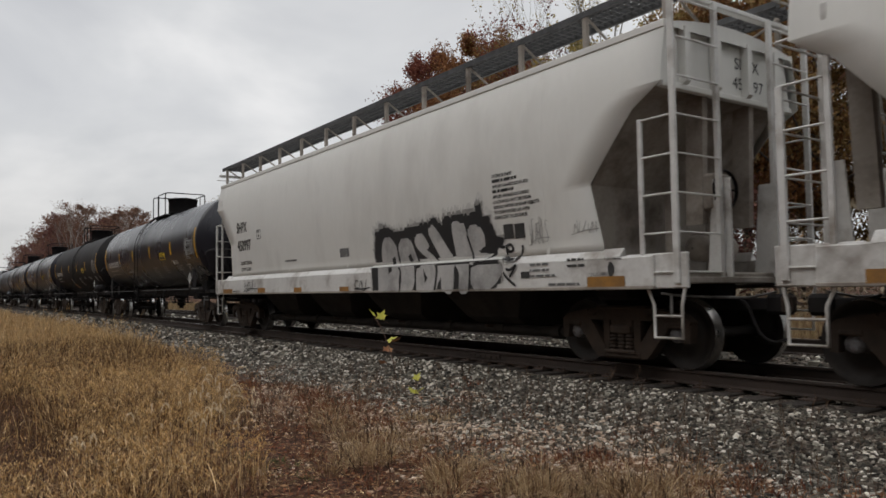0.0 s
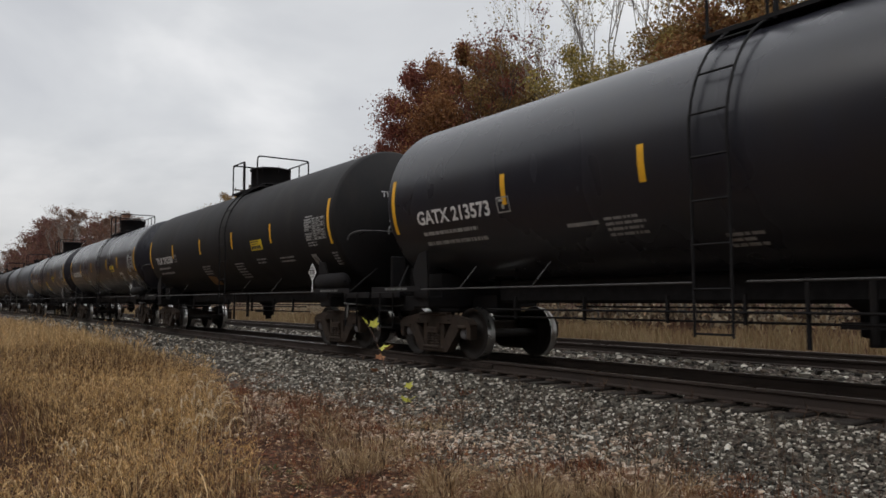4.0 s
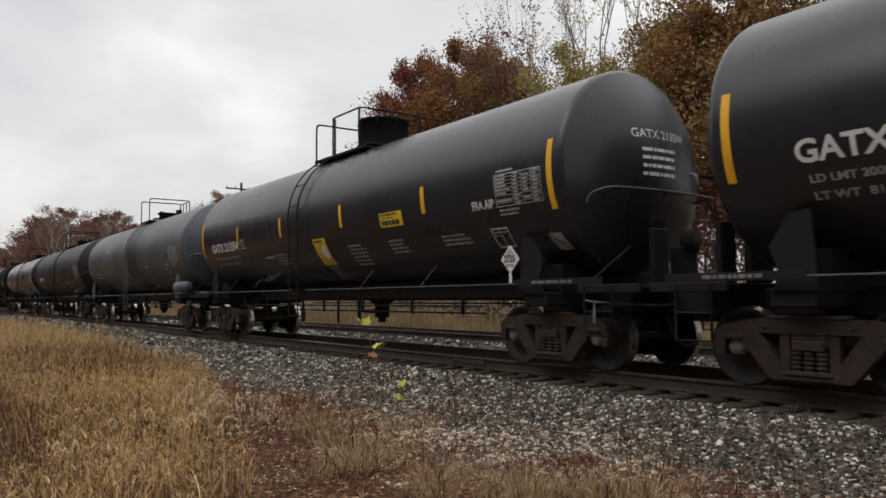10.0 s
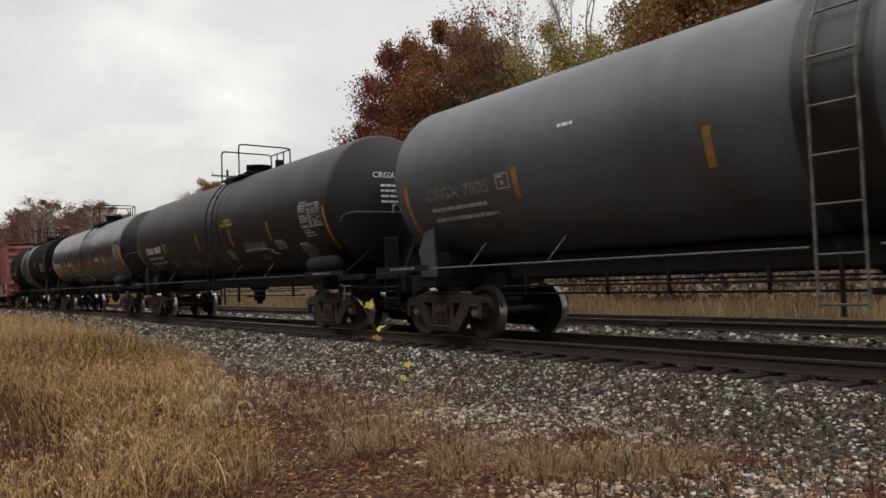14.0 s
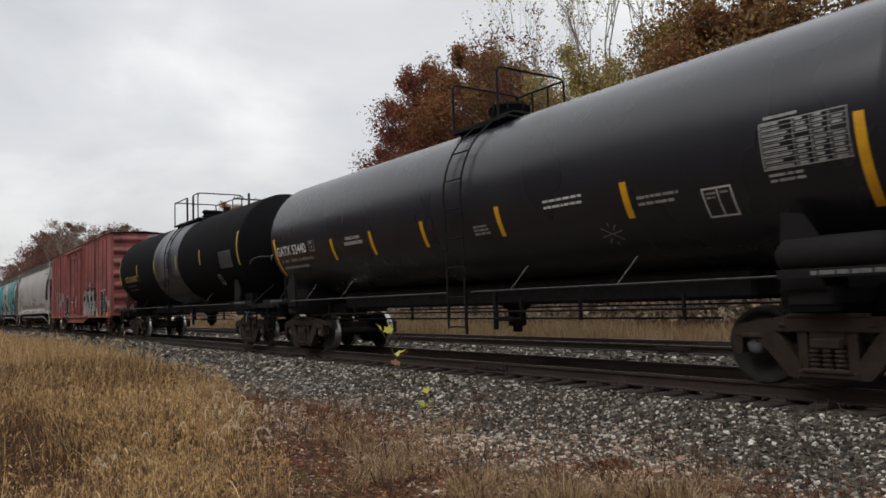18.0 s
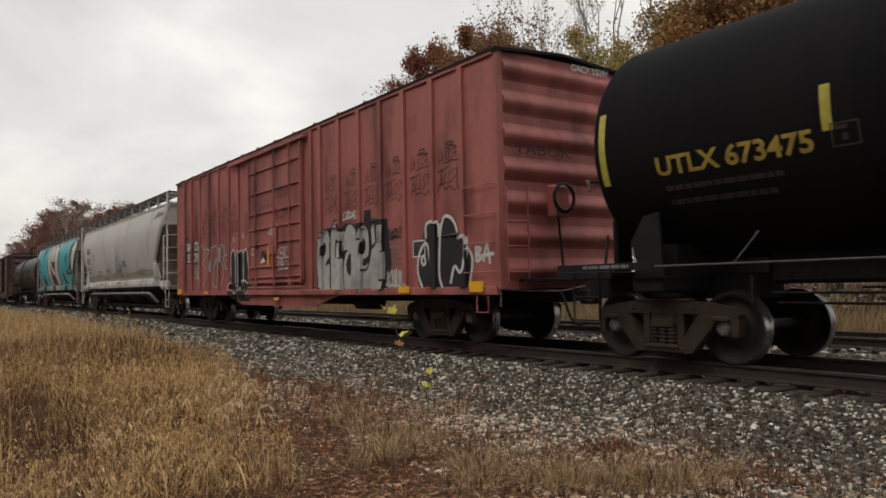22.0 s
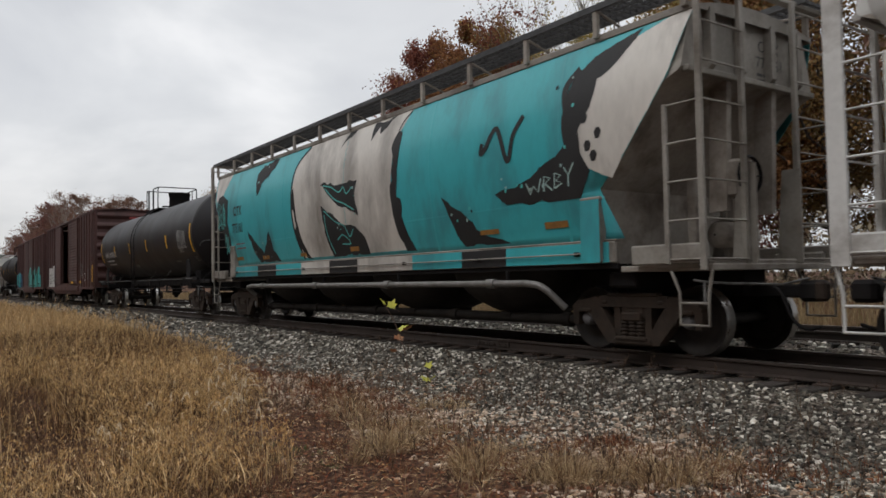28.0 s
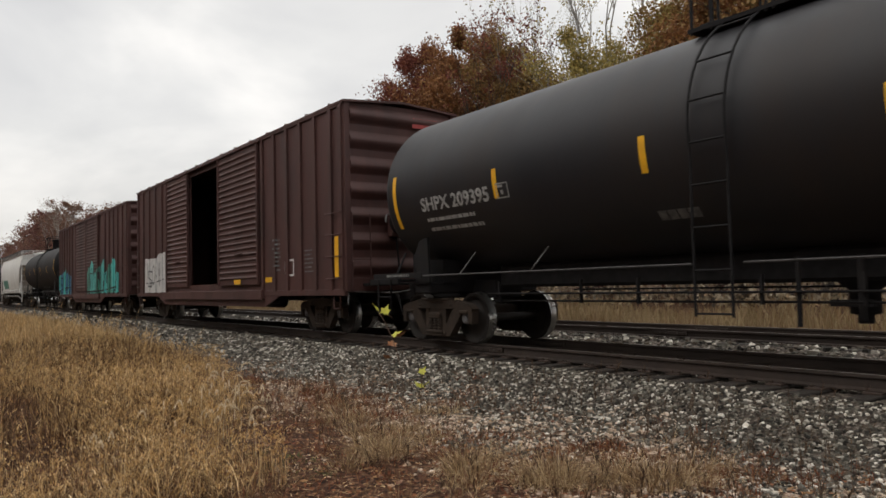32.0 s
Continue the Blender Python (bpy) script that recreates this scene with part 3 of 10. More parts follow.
def truck_meshes():
    b = Build()
    for s in (-1, 1):
        prof = [(-0.070, 0.10), (-0.070, 0.20), (-0.030, 0.24), (-0.020, 0.37), (-0.065, 0.385), (-0.068, 0.455), (0.050, 0.457), (0.068, 0.475), (0.085, 0.470), (0.085, 0.40), (0.03, 0.37), (0.02, 0.25), (0.075, 0.19), (0.075, 0.10)]
        pr = [(s * (0.7525 - a), r) for a, r in prof]
        b.lathe(pr[:6], WHEEL, 36, "y")
        b.lathe(pr[5:9], TREAD, 36, "y")
        b.lathe(pr[8:], WHEEL, 36, "y")
        b.lathe([(s * 0.86, 0.0), (s * 0.86, 0.09)], WHEEL, 16, "y")
        b.lathe([(s * 1.02, 0.0), (s * 1.02, 0.055), (s * 1.015, 0.095), (s * 0.97, 0.105), (s * 0.80, 0.11), (s * 0.70, 0.09)], CAP, 16, "y")
        for k in range(3):
            w = 2 * math.pi * k / 3
            b.rod((0.06 * math.cos(w), s * 1.0, 0.06 * math.sin(w)), (0.06 * math.cos(w), s * 1.035, 0.06 * math.sin(w)), 0.016, CAP, 6)
    b.lathe([(-0.7, 0.09), (-0.3, 0.075), (0.3, 0.075), (0.7, 0.09)], WHEEL, 14, "y")
    MESH["wheelset"] = b.mesh("wheelset")
    # cast side frame: top chord, two diagonal arms, spring seat and pedestals, with open windows between
    b = Build()
    b.prism([(-0.64, 0.63), (0.64, 0.63), (0.60, 0.79), (-0.60, 0.79)], -0.085, 0.085, TRUCK)
    b.box((0, -0.03, 0.805), (0.9, 0.14, 0.05), TRUCK, 0.015)
    for s in (-1, 1):
        def cast(poly, d):
            q = [(s * x, z) for x, z in poly]
            b.prism(q if s > 0 else q[::-1], -d, d, TRUCK)
        cast([(0.56, 0.66), (0.80, 0.575), (1.12, 0.575), (1.15, 0.63), (1.04, 0.715), (0.64, 0.78)], 0.080)
        cast([(1.035, 0.36), (1.13, 0.36), (1.15, 0.58), (1.02, 0.58)], 0.072)
        cast([(0.30, 0.11), (0.45, 0.12), (0.84, 0.57), (0.66, 0.67), (0.54, 0.60), (0.30, 0.27)], 0.078)
        cast([(0.22, 0.20), (0.33, 0.20), (0.33, 0.66), (0.22, 0.66)], 0.066)
        cast([(0.62, 0.33), (0.75, 0.44), (0.755, 0.56), (0.70, 0.56)], 0.070)
        b.box((s * AXLE, 0, 0.575), (0.26, 0.20, 0.07), TRUCK, 0.02)
        b.box((s * 0.50, -0.05, 0.70), (0.10, 0.10, 0.06), TRUCK, 0.02)
    b.box((0, 0, 0.155), (0.70, 0.21, 0.11), TRUCK, 0.03)
    b.box((0, -0.11, 0.20), (0.56, 0.04, 0.05), TRUCK, 0.015)
    MESH["side_frame"] = b.mesh("side_frame")
    b = Build()
    for y in (-0.055, 0.055):
        for x in (-0.14, 0.0, 0.14):
            for k in range(5):
                b.lathe([(0.19 + k * 0.05, 0.045), (0.205 + k * 0.05, 0.066), (0.225 + k * 0.05, 0.066), (0.24 + k * 0.05, 0.045)], TRUCK, 7, "z", (x, y, 0))
    MESH["spring_nest"] = b.mesh("spring_nest")
    b = Build()
    b.box((0, 0, 0.56), (0.42, 2.1, 0.20), TRUCK, 0.03)
    b.box((0, 0, 0.70), (0.40, 0.42, 0.10), TRUCK, 0.03)
    for s in (-1, 1):
        b.box((0, s * 1.03, 0.50), (0.36, 0.14, 0.12), TRUCK, 0.02)
    MESH["bolster"] = b.mesh("bolster")
    b = Build()
    for s in (-1, 1):
        b.box((s * 0.42, 0, 0.42), (0.10, 1.9, 0.12), UNDER, 0.02)
        for y in (-0.75, 0.75):
            b.box((s * 0.435, y, 0.45), (0.07, 0.12, 0.32), UNDER, 0.015)
    MESH["brake_beam"] = b.mesh("brake_beam")


truck_meshes()
WHEELSETS = []
CARS = []


def add_truck(car, x):
    hub = part("truck", MESH["bolster"], car, "rusty brown cast steel freight truck", pose(x, 0, 0))
    for y in (-0.98, 0.98):
        part("side_frame", MESH["side_frame"], hub, at=pose(0, y, 0))
        part("spring_nest", MESH["spring_nest"], hub, at=pose(0, y, 0))["kind"] = "stuff"
    part("brake_beam", MESH["brake_beam"], hub)
    for s in (-1, 1):
        w = part("wheelset", MESH["wheelset"], hub, "wheelset with polished treads", pose(s * AXLE, 0, WHEEL_R))
        WHEELSETS.append((w, s * AXLE))


def coupler_meshes():
    b = Build()
    b.box((0.35, 0, 0.84), (0.9, 0.16, 0.17), UNDER, 0.02)
    b.box((0.86, 0.03, 0.84), (0.30, 0.30, 0.27), UNDER, 0.05)
    b.box((1.02, -0.08, 0.84), (0.16, 0.12, 0.24), TRUCK, 0.03)
    MESH["coupler"] = b.mesh("coupler")
    b = Build()
    b.pipe(soft_path([(0.35, -0.30, 0.95), (0.60, -0.34, 0.85), (0.78, -0.35, 0.50), (0.95, -0.33, 0.38), (1.12, -0.30, 0.42)]), 0.024, UNDER, 6)
    MESH["air_hose"] = b.mesh("air_hose")
    b = Build()
    b.pipe([(0.15, -1.42, 1.00), (0.30, -1.42, 0.98), (0.32, -0.9, 0.95), (0.72, -0.45, 0.93), (0.85, -0.05, 1.0)], 0.017, GREY_STEEL, 6)
    b.pipe([(0.30, -1.42, 0.98), (0.32, -1.45, 0.70)], 0.017, GREY_STEEL, 6)
    MESH["uncoupling_lever"] = b.mesh("uncoupling_lever")


RAIL_DARK = material("side_rail_dark_steel", (0.075, 0.072, 0.072), (0.035, 0.033, 0.032), rough=0.6, scale=8, bump=0.0)
GREY_STEEL = material("painted_steel_rod", (0.16, 0.155, 0.15), (0.06, 0.055, 0.05), rough=0.6, scale=8, bump=0.0)
coupler_meshes()


def add_ends(car, x, levers=True):
    for s in (-1, 1):
        turn = pose(s * x, 0, 0, 0, 0, 0 if s > 0 else 180)
        part("coupler", MESH["coupler"], car, at=turn)
        part("air_hose", MESH["air_hose"], car, at=turn)
        if levers:
            part("uncoupling_lever", MESH["uncoupling_lever"], car, at=turn)


# ---- tank car ----
def tank_car(u, label, R=1.545, zc=2.93, cyl=15.4, truck=7.0, coupling=9.05, shell=BLACK, strips=(-4.44, -1.68, 1.33, 4.5), strip_mat=YELLOW, strip_z=2.77,
             ladder_x=0.5, plat=(-1.15, -1.15, -0.32, 0.85), dome=(0.5, 0.58, 0.62), band=None, tank_marks=None, end_marks=None, reservoir=None, tall=(2.31, 3.32), tall_x=7.61, ladder_mat=None):
    car = thing("tank_car", label, "tank car", "freight train cars")
    CARS.append((car, u))
    h = cyl / 2
    skin = lambda x, z: -math.sqrt(max(0.0004, R * R - (z - zc) ** 2))
    b = Build()
    b.lathe([(-h, R), (-h * 0.5, R), (0, R), (h * 0.5, R), (h, R)], shell, 72, "x", (0, 0, zc))
    body = part("tank_shell", b, car)
    dish = lambda r: 0.09 + 0.56 * (1 - (r / (R - 0.05)) ** 2) if r <= R - 0.05 else 0.09 * (R - r) / 0.05
    for s in (-1, 1):
        b = Build()
        b.lathe([(s * h, R), (s * (h + 0.035), R - 0.010), (s * (h + 0.07), R - 0.03), (s * (h + 0.09), R - 0.05)], shell, 72, "x", (0, 0, zc))
        b.lathe([(s * (h + dish(r)), max(r, 0.001)) for r in [(R - 0.05) * k / 10 for k in range(10, -1, -1)]], shell, 72, "x", (0, 0, zc))
        part("tank_head", b, body, "dished tank end")
    for x0, x1, mat, text in band or ():
        b = Build()
        b.lathe([(x0, R + 0.004), (x1, R + 0.004)], mat, 64, "x", (0, 0, zc))
        part("painted_band", b, body, text)
    # tall end strips and short side strips
    for x, z0, z1 in [(-tall_x, *tall), (tall_x, *tall)] + [(x, strip_z - 0.24, strip_z + 0.24) for x in strips]:
        b = Build()
        paint(b, skin, rect(x - 0.055, z0, x + 0.055, z1), strip_mat)
        part("reflective_strip", b, body, "yellow reflective strip" if strip_mat is YELLOW else "faded orange reflective strip")
    if tank_marks:
        for nm, lab, fn in tank_marks:
            b = Build()
            fn(b, skin)
            mark = part(nm, b, body, lab)
            if nm in SMALL_MARKS:
                mark["kind"] = "stuff"
    if end_marks:
        face = lambda y, z: (h + dish(math.hypot(y, z - zc)) + 0.006, y, z)
        b = Build()
        end_marks(b, face)
        part("end_lettering", b, body)["kind"] = "stuff"
    # stub sills, bolsters and saddles
    for s in (-1, 1):
        b = Build()
        b.box((s * (truck + 0.55), 0, 0.98), (3.0, 0.62, 0.34), UNDER, 0.02)
        b.box((s * truck, 0, 1.02), (0.5, 2.7, 0.22), UNDER, 0.03)
        part("stub_sill", b, car)
        for y in (-1, 1):
            b = Build()
            gusset = [(s * (truck - 0.30), 1.1), (s * (truck + 0.20), 1.1), (s * (truck + 0.12), 1.30), (s * (truck + 0.22), 1.58), (s * truck, 1.92), (s * (truck - 0.25), 1.96)]
            b.prism(gusset if s > 0 else gusset[::-1], y * 1.36 - 0.02, y * 1.36 + 0.02, shell if shell is TANK_GREY else UNDER)
            part("saddle_plate", b, car)
        b = Build()
        b.prism([(s * truck - 0.28, 1.10), (s * truck + 0.28, 1.10), (s * truck + 0.28, 1.55), (s * truck - 0.28, 1.55)], -1.05, 1.05, UNDER)
        part("saddle", b, car)
        b = Build()
        b.box((s * (h + 0.62), 0, 1.18), (0.85, 2.5, 0.05), UNDER, 0.01)
        b.box((s * (h + 0.62), -1.27, 1.16), (1.1, 0.05, 0.12), UNDER, 0.01)
        b.box((s * (h + 0.62), 1.27, 1.16), (1.1, 0.05, 0.12), UNDER, 0.01)
        part("end_platform", b, car)
        b = Build()
        x = s * (h + 0.66)
        b.pipe(soft_path([(x - s * 0.30, -1.36, 2.36), (x - s * 0.26, -1.33, 2.47), (x - s * 0.12, -1.22, 2.54), (x, -1.0, 2.56), (x + s * 0.04, 0, 2.57), (x, 1.0, 2.56), (x - s * 0.12, 1.22, 2.54), (x - s * 0.26, 1.33, 2.47), (x - s * 0.30, 1.36, 2.36)], 4), 0.020, GREY_STEEL if shell is TANK_GREY else RAIL_DARK, 6)
        for y in (-1.05, 0.0, 1.05):
            b.rod((x - s * 0.02, y, 2.56), (s * (h + dish(math.hypot(y, 2.50 - zc)) - 0.01), y, 2.50), 0.016, UNDER, 6)
        part("end_handrail", b, car, "bent steel grab rail across the tank end")
        # brake rigging and a slanting brace on the end sill
        b = Build()
        b.pipe([(s * (h + 0.22), -1.25, 1.22), (s * (h + 0.60), -0.75, 1.75)], 0.022, UNDER, 6)
        b.box((s * (h + 0.72), -0.30, 1.62), (0.10, 0.34, 0.80), UNDER, 0.02)
        b.box((s * (h + 0.66), 0.35, 1.50), (0.16, 0.50, 0.56), UNDER, 0.03)
        b.lathe([(s * (h + 0.80), 0.001), (s * (h + 0.80), 0.17), (s * (h + 0.70), 0.19), (s * (h + 0.62), 0.12)], UNDER, 18, "x", (0, 0.42, 1.85))
        part("brake_rigging", b, car)
        b = Build()
        b.box((s * (truck + 0.62), -1.515, 1.265), (1.75, 0.02, 0.10), UNDER, 0.004)
        rim = lambda a, c: -1.526
        bars(b, rim, s * (truck + 0.55) - 0.42, 1.245, 0.95, 1, GREY_MARK, height=0.045, seed=int(-u) + s)
        part("sill_plate", b, car, "end sill plate with small white stencilling")
        for y in (-1.34, 1.34):
            b = Build()
            b.pipe([(s * (h + 0.25), y, 1.2), (s * (h + 0.25), y, 0.52), (s * (h + 0.75), y, 0.52), (s * (h + 0.75), y, 1.2)], 0.018, UNDER, 6)
            b.rod((s * (h + 0.25), y, 0.85), (s * (h + 0.75), y, 0.85), 0.016, UNDER, 6)
            part("sill_step", b, car)
    # side safety rail with slanting brackets
    bracket_mat = GREY_STEEL if shell in (TANK_GREY, BLACK_BROWN) or R < 1.51 else RAIL_DARK
    for y in (-1.5, 1.5):
        b = Build()
        b.pipe([(-h + 0.3, y, 1.25), (ladder_x - 0.35, y, 1.25)], 0.014, GREY_STEEL if shell is TANK_GREY else RAIL_DARK, 6)
        b.pipe([(ladder_x + 0.35, y, 1.25), (h - 0.3, y, 1.25)], 0.014, GREY_STEEL if shell is TANK_GREY else RAIL_DARK, 6)
        for x in (-5.6, -3.8, 2.0, 4.2):
            b.rod((x, y, 1.25), (x + 0.20, y * 0.86, 1.62), 0.010, bracket_mat, 6)
        part("side_rail", b, car, "painted steel side safety rail")
    # pipework under the tank
    b = Build()
    for z, y in ((0.90, -1.05), (0.78, -0.95), (0.93, 1.05)):
        b.pipe([(-5.4, y, z), (5.4, y, z)], 0.016, UNDER, 6)
    rnd = random.Random(int(u * 10))
    for k in range(7):
        x = -5.2 + k * 1.62 + rnd.uniform(-0.5, 0.5)
        b.box((x, -1.0, 0.93), (0.035, 0.05, 0.36), UNDER)
    part("brake_pipework", b, car)
    # near-black box added for the dark underside and sill below the tank
    b = Build()
    b.box((0, 0, 1.21), (truck * 2 - 2.4, 0.9, 0.42), RUNG, 0.05)
    part("heating_duct", b, car)
    b = Build()
    b.lathe([(1.45, 0.30), (1.0, 0.30), (0.9, 0.17), (0.62, 0.17), (0.60, 0.09), (0.5, 0.09)], UNDER, 16, "z", (0.4, 0, 0))
    b.box((0.4, -0.3, 0.75), (0.5, 0.06, 0.08), UNDER)
    part("bottom_outlet", b, car)
    for x, y, z, r in ((0.15, -1.0, 0.5, 0.03), (0.75, -0.8, 0.58, 0.045)):
        b = Build()
        b.rod((x, y, 1.3), (x, y, z), r, UNDER)
        part("drain_pipe", b, car)
    if reservoir is not None:
        b = Build()
        b.lathe([(-0.62, 0.02), (-0.60, 0.12), (-0.50, 0.2), (0.50, 0.2), (0.60, 0.12), (0.62, 0.02)], reservoir, 20, "x", (truck + 0.28, -1.30, 1.47))
        part("air_reservoir", b, car, "horizontal cylindrical air reservoir")
    # side ladder bent over the tank
    b = Build()
    zs = [0.62, 1.2, 1.9] + [zc + (R + 0.07) * math.sin(radians(a)) for a in range(-15, 80, 8)]
    def lad(z):
        return -math.sqrt(max(0, (R + 0.09) ** 2 - (z - zc) ** 2)) if z > zc - 0.3 else -(R + 0.06)
    for x in (ladder_x - 0.25, ladder_x + 0.25):
        b.pipe([(x, lad(z), z) for z in zs], 0.018, ladder_mat or RUNG, 6)
    for k in range(8):
        z = 0.66 + k * 0.51
        if z < zc + R - 0.05:
            b.rod((ladder_x - 0.25, lad(z), z), (ladder_x + 0.25, lad(z), z), 0.014, ladder_mat or RUNG, 6)
    part("ladder", b, car)
    # top platform, railing and manway dome
    top = zc + R
    b = Build()
    p0, gate0, gate1, p1 = plat
    py, pz = 0.66, top - 0.10
    for s in (-1, 1):
        b.box(((p0 + p1) / 2 + 0.1, s * py, pz), (p1 - p0 + 0.3, 0.36, 0.045), UNDER, 0.01)
        b.box(((p0 + p1) / 2 + 0.1, s * (py + 0.175), pz), (p1 - p0 + 0.3, 0.02, 0.055), UNDER)
        for x in (p0 + 0.1, (p0 + p1) / 2, p1 - 0.1):
            b.rod((x, s * (py + 0.05), pz), (x, s * (py + 0.05), top - 0.34), 0.03, UNDER, 6)
    for x in (p0 + 0.15, p1 + 0.05):
        b.box((x, 0, top + 0.0), (0.34, 1.3, 0.04), UNDER, 0.01)
    part("top_platform", b, car)
    # railing round the platform; the near side leaves a gate above the ladder
    b = Build()
    rz, ry = top + 0.84, 0.82
    low = pz - 0.05
    for x in (p0, p1):
        b.pipe(soft_path([(x, -ry, low), (x, -ry, rz - 0.16), (x, -ry * 0.97, rz - 0.05), (x, -ry * 0.85, rz), (x, 0, rz), (x, ry * 0.85, rz), (x, ry * 0.97, rz - 0.05), (x, ry, rz - 0.16), (x, ry, low)], 4), 0.023, RUNG, 6)
    for x0, x1 in ((p0, gate0), (gate1, p1)):
        if x1 - x0 > 0.1:
            xa, xb = (x0, x1) if x0 == p0 else (x1, x0)
            e = 0.1 if xb > xa else -0.1
            b.pipe(soft_path([(xa, -ry, rz - 0.02), (xb - e * 1.4, -ry, rz - 0.02), (xb - e * 0.3, -ry, rz - 0.05), (xb, -ry, rz - 0.16), (xb, -ry, low)], 4), 0.022, RUNG, 6)
            b.box((xb - e, -ry, (low + rz) / 2 - 0.03), (0.05, 0.03, rz - low - 0.06), RUNG)
    b.rod((p0, ry, rz - 0.03), (p1, ry, rz - 0.03), 0.020, RUNG, 6)
    b.rod((p0, ry, pz + 0.40), (p1, ry, pz + 0.40), 0.012, RUNG, 6)
    for k in (1, 2):
        b.rod((p0 + (p1 - p0) * k / 3, ry, low), (p0 + (p1 - p0) * k / 3, ry, rz - 0.03), 0.020, RUNG, 6)
    part("safety_railing", b, car)
    b = Build()
    if dome:
        dx, dr, dh = dome
        b.lathe([(-0.15, dr), (dh - 0.06, dr), (dh - 0.05, dr + 0.03), (dh, dr + 0.03), (dh + 0.03, dr - 0.1), (dh + 0.04, 0.001)], UNDER, 28, "z", (dx, 0, top))
        for k in range(8):
            w = 2 * math.pi * k / 8
            b.rod((dx + (dr + 0.02) * math.cos(w), (dr + 0.02) * math.sin(w), top + dh - 0.14), (dx + (dr + 0.02) * math.cos(w), (dr + 0.02) * math.sin(w), top + dh + 0.03), 0.02, UNDER, 6)
    else:
        b.lathe([(-0.1, 0.32), (0.22, 0.32), (0.24, 0.38), (0.30, 0.38), (0.34, 0.001)], UNDER, 20, "z", (0.6, 0, top))
        for x, y, z, r in ((-0.2, 0, 0.45, 0.09), (1.6, 0.2, 0.35, 0.12)):
            v = Build()
            v.rod((x, y, top - 0.05), (x, y, top + z), r, UNDER, 10)
            part("valve_stem", v, car)
    part("manway_dome", b, car)
    for x in (-truck, truck):
        add_truck(car, x)
    add_ends(car, coupling - 1.07)
    return car, body, skin


# ---- covered hopper ----
def ladder_piece(x, y, z0, z1, width, mat, along="x", rungs=0.38, r=0.026, flat=False):
    b = Build()
    q = width / 2
    for s in (-1, 1):
        p = (x + s * q, y) if along == "x" else (x, y + s * q)
        if flat:
            b.box((p[0], p[1], (z0 + z1) / 2), (0.075, 0.045, z1 - z0), mat, 0.006)
        else:
            b.rod((*p, z0), (*p, z1), r, mat, 6)
    n = int((z1 - z0) / rungs)
    for k in range(n):
        z = z0 + 0.18 + k * rungs
        a, c = ((x - q, y, z), (x + q, y, z)) if along == "x" else ((x, y - q, z), (x, y + q, z))
        b.rod(a, c, 0.013, mat, 6)
    return b


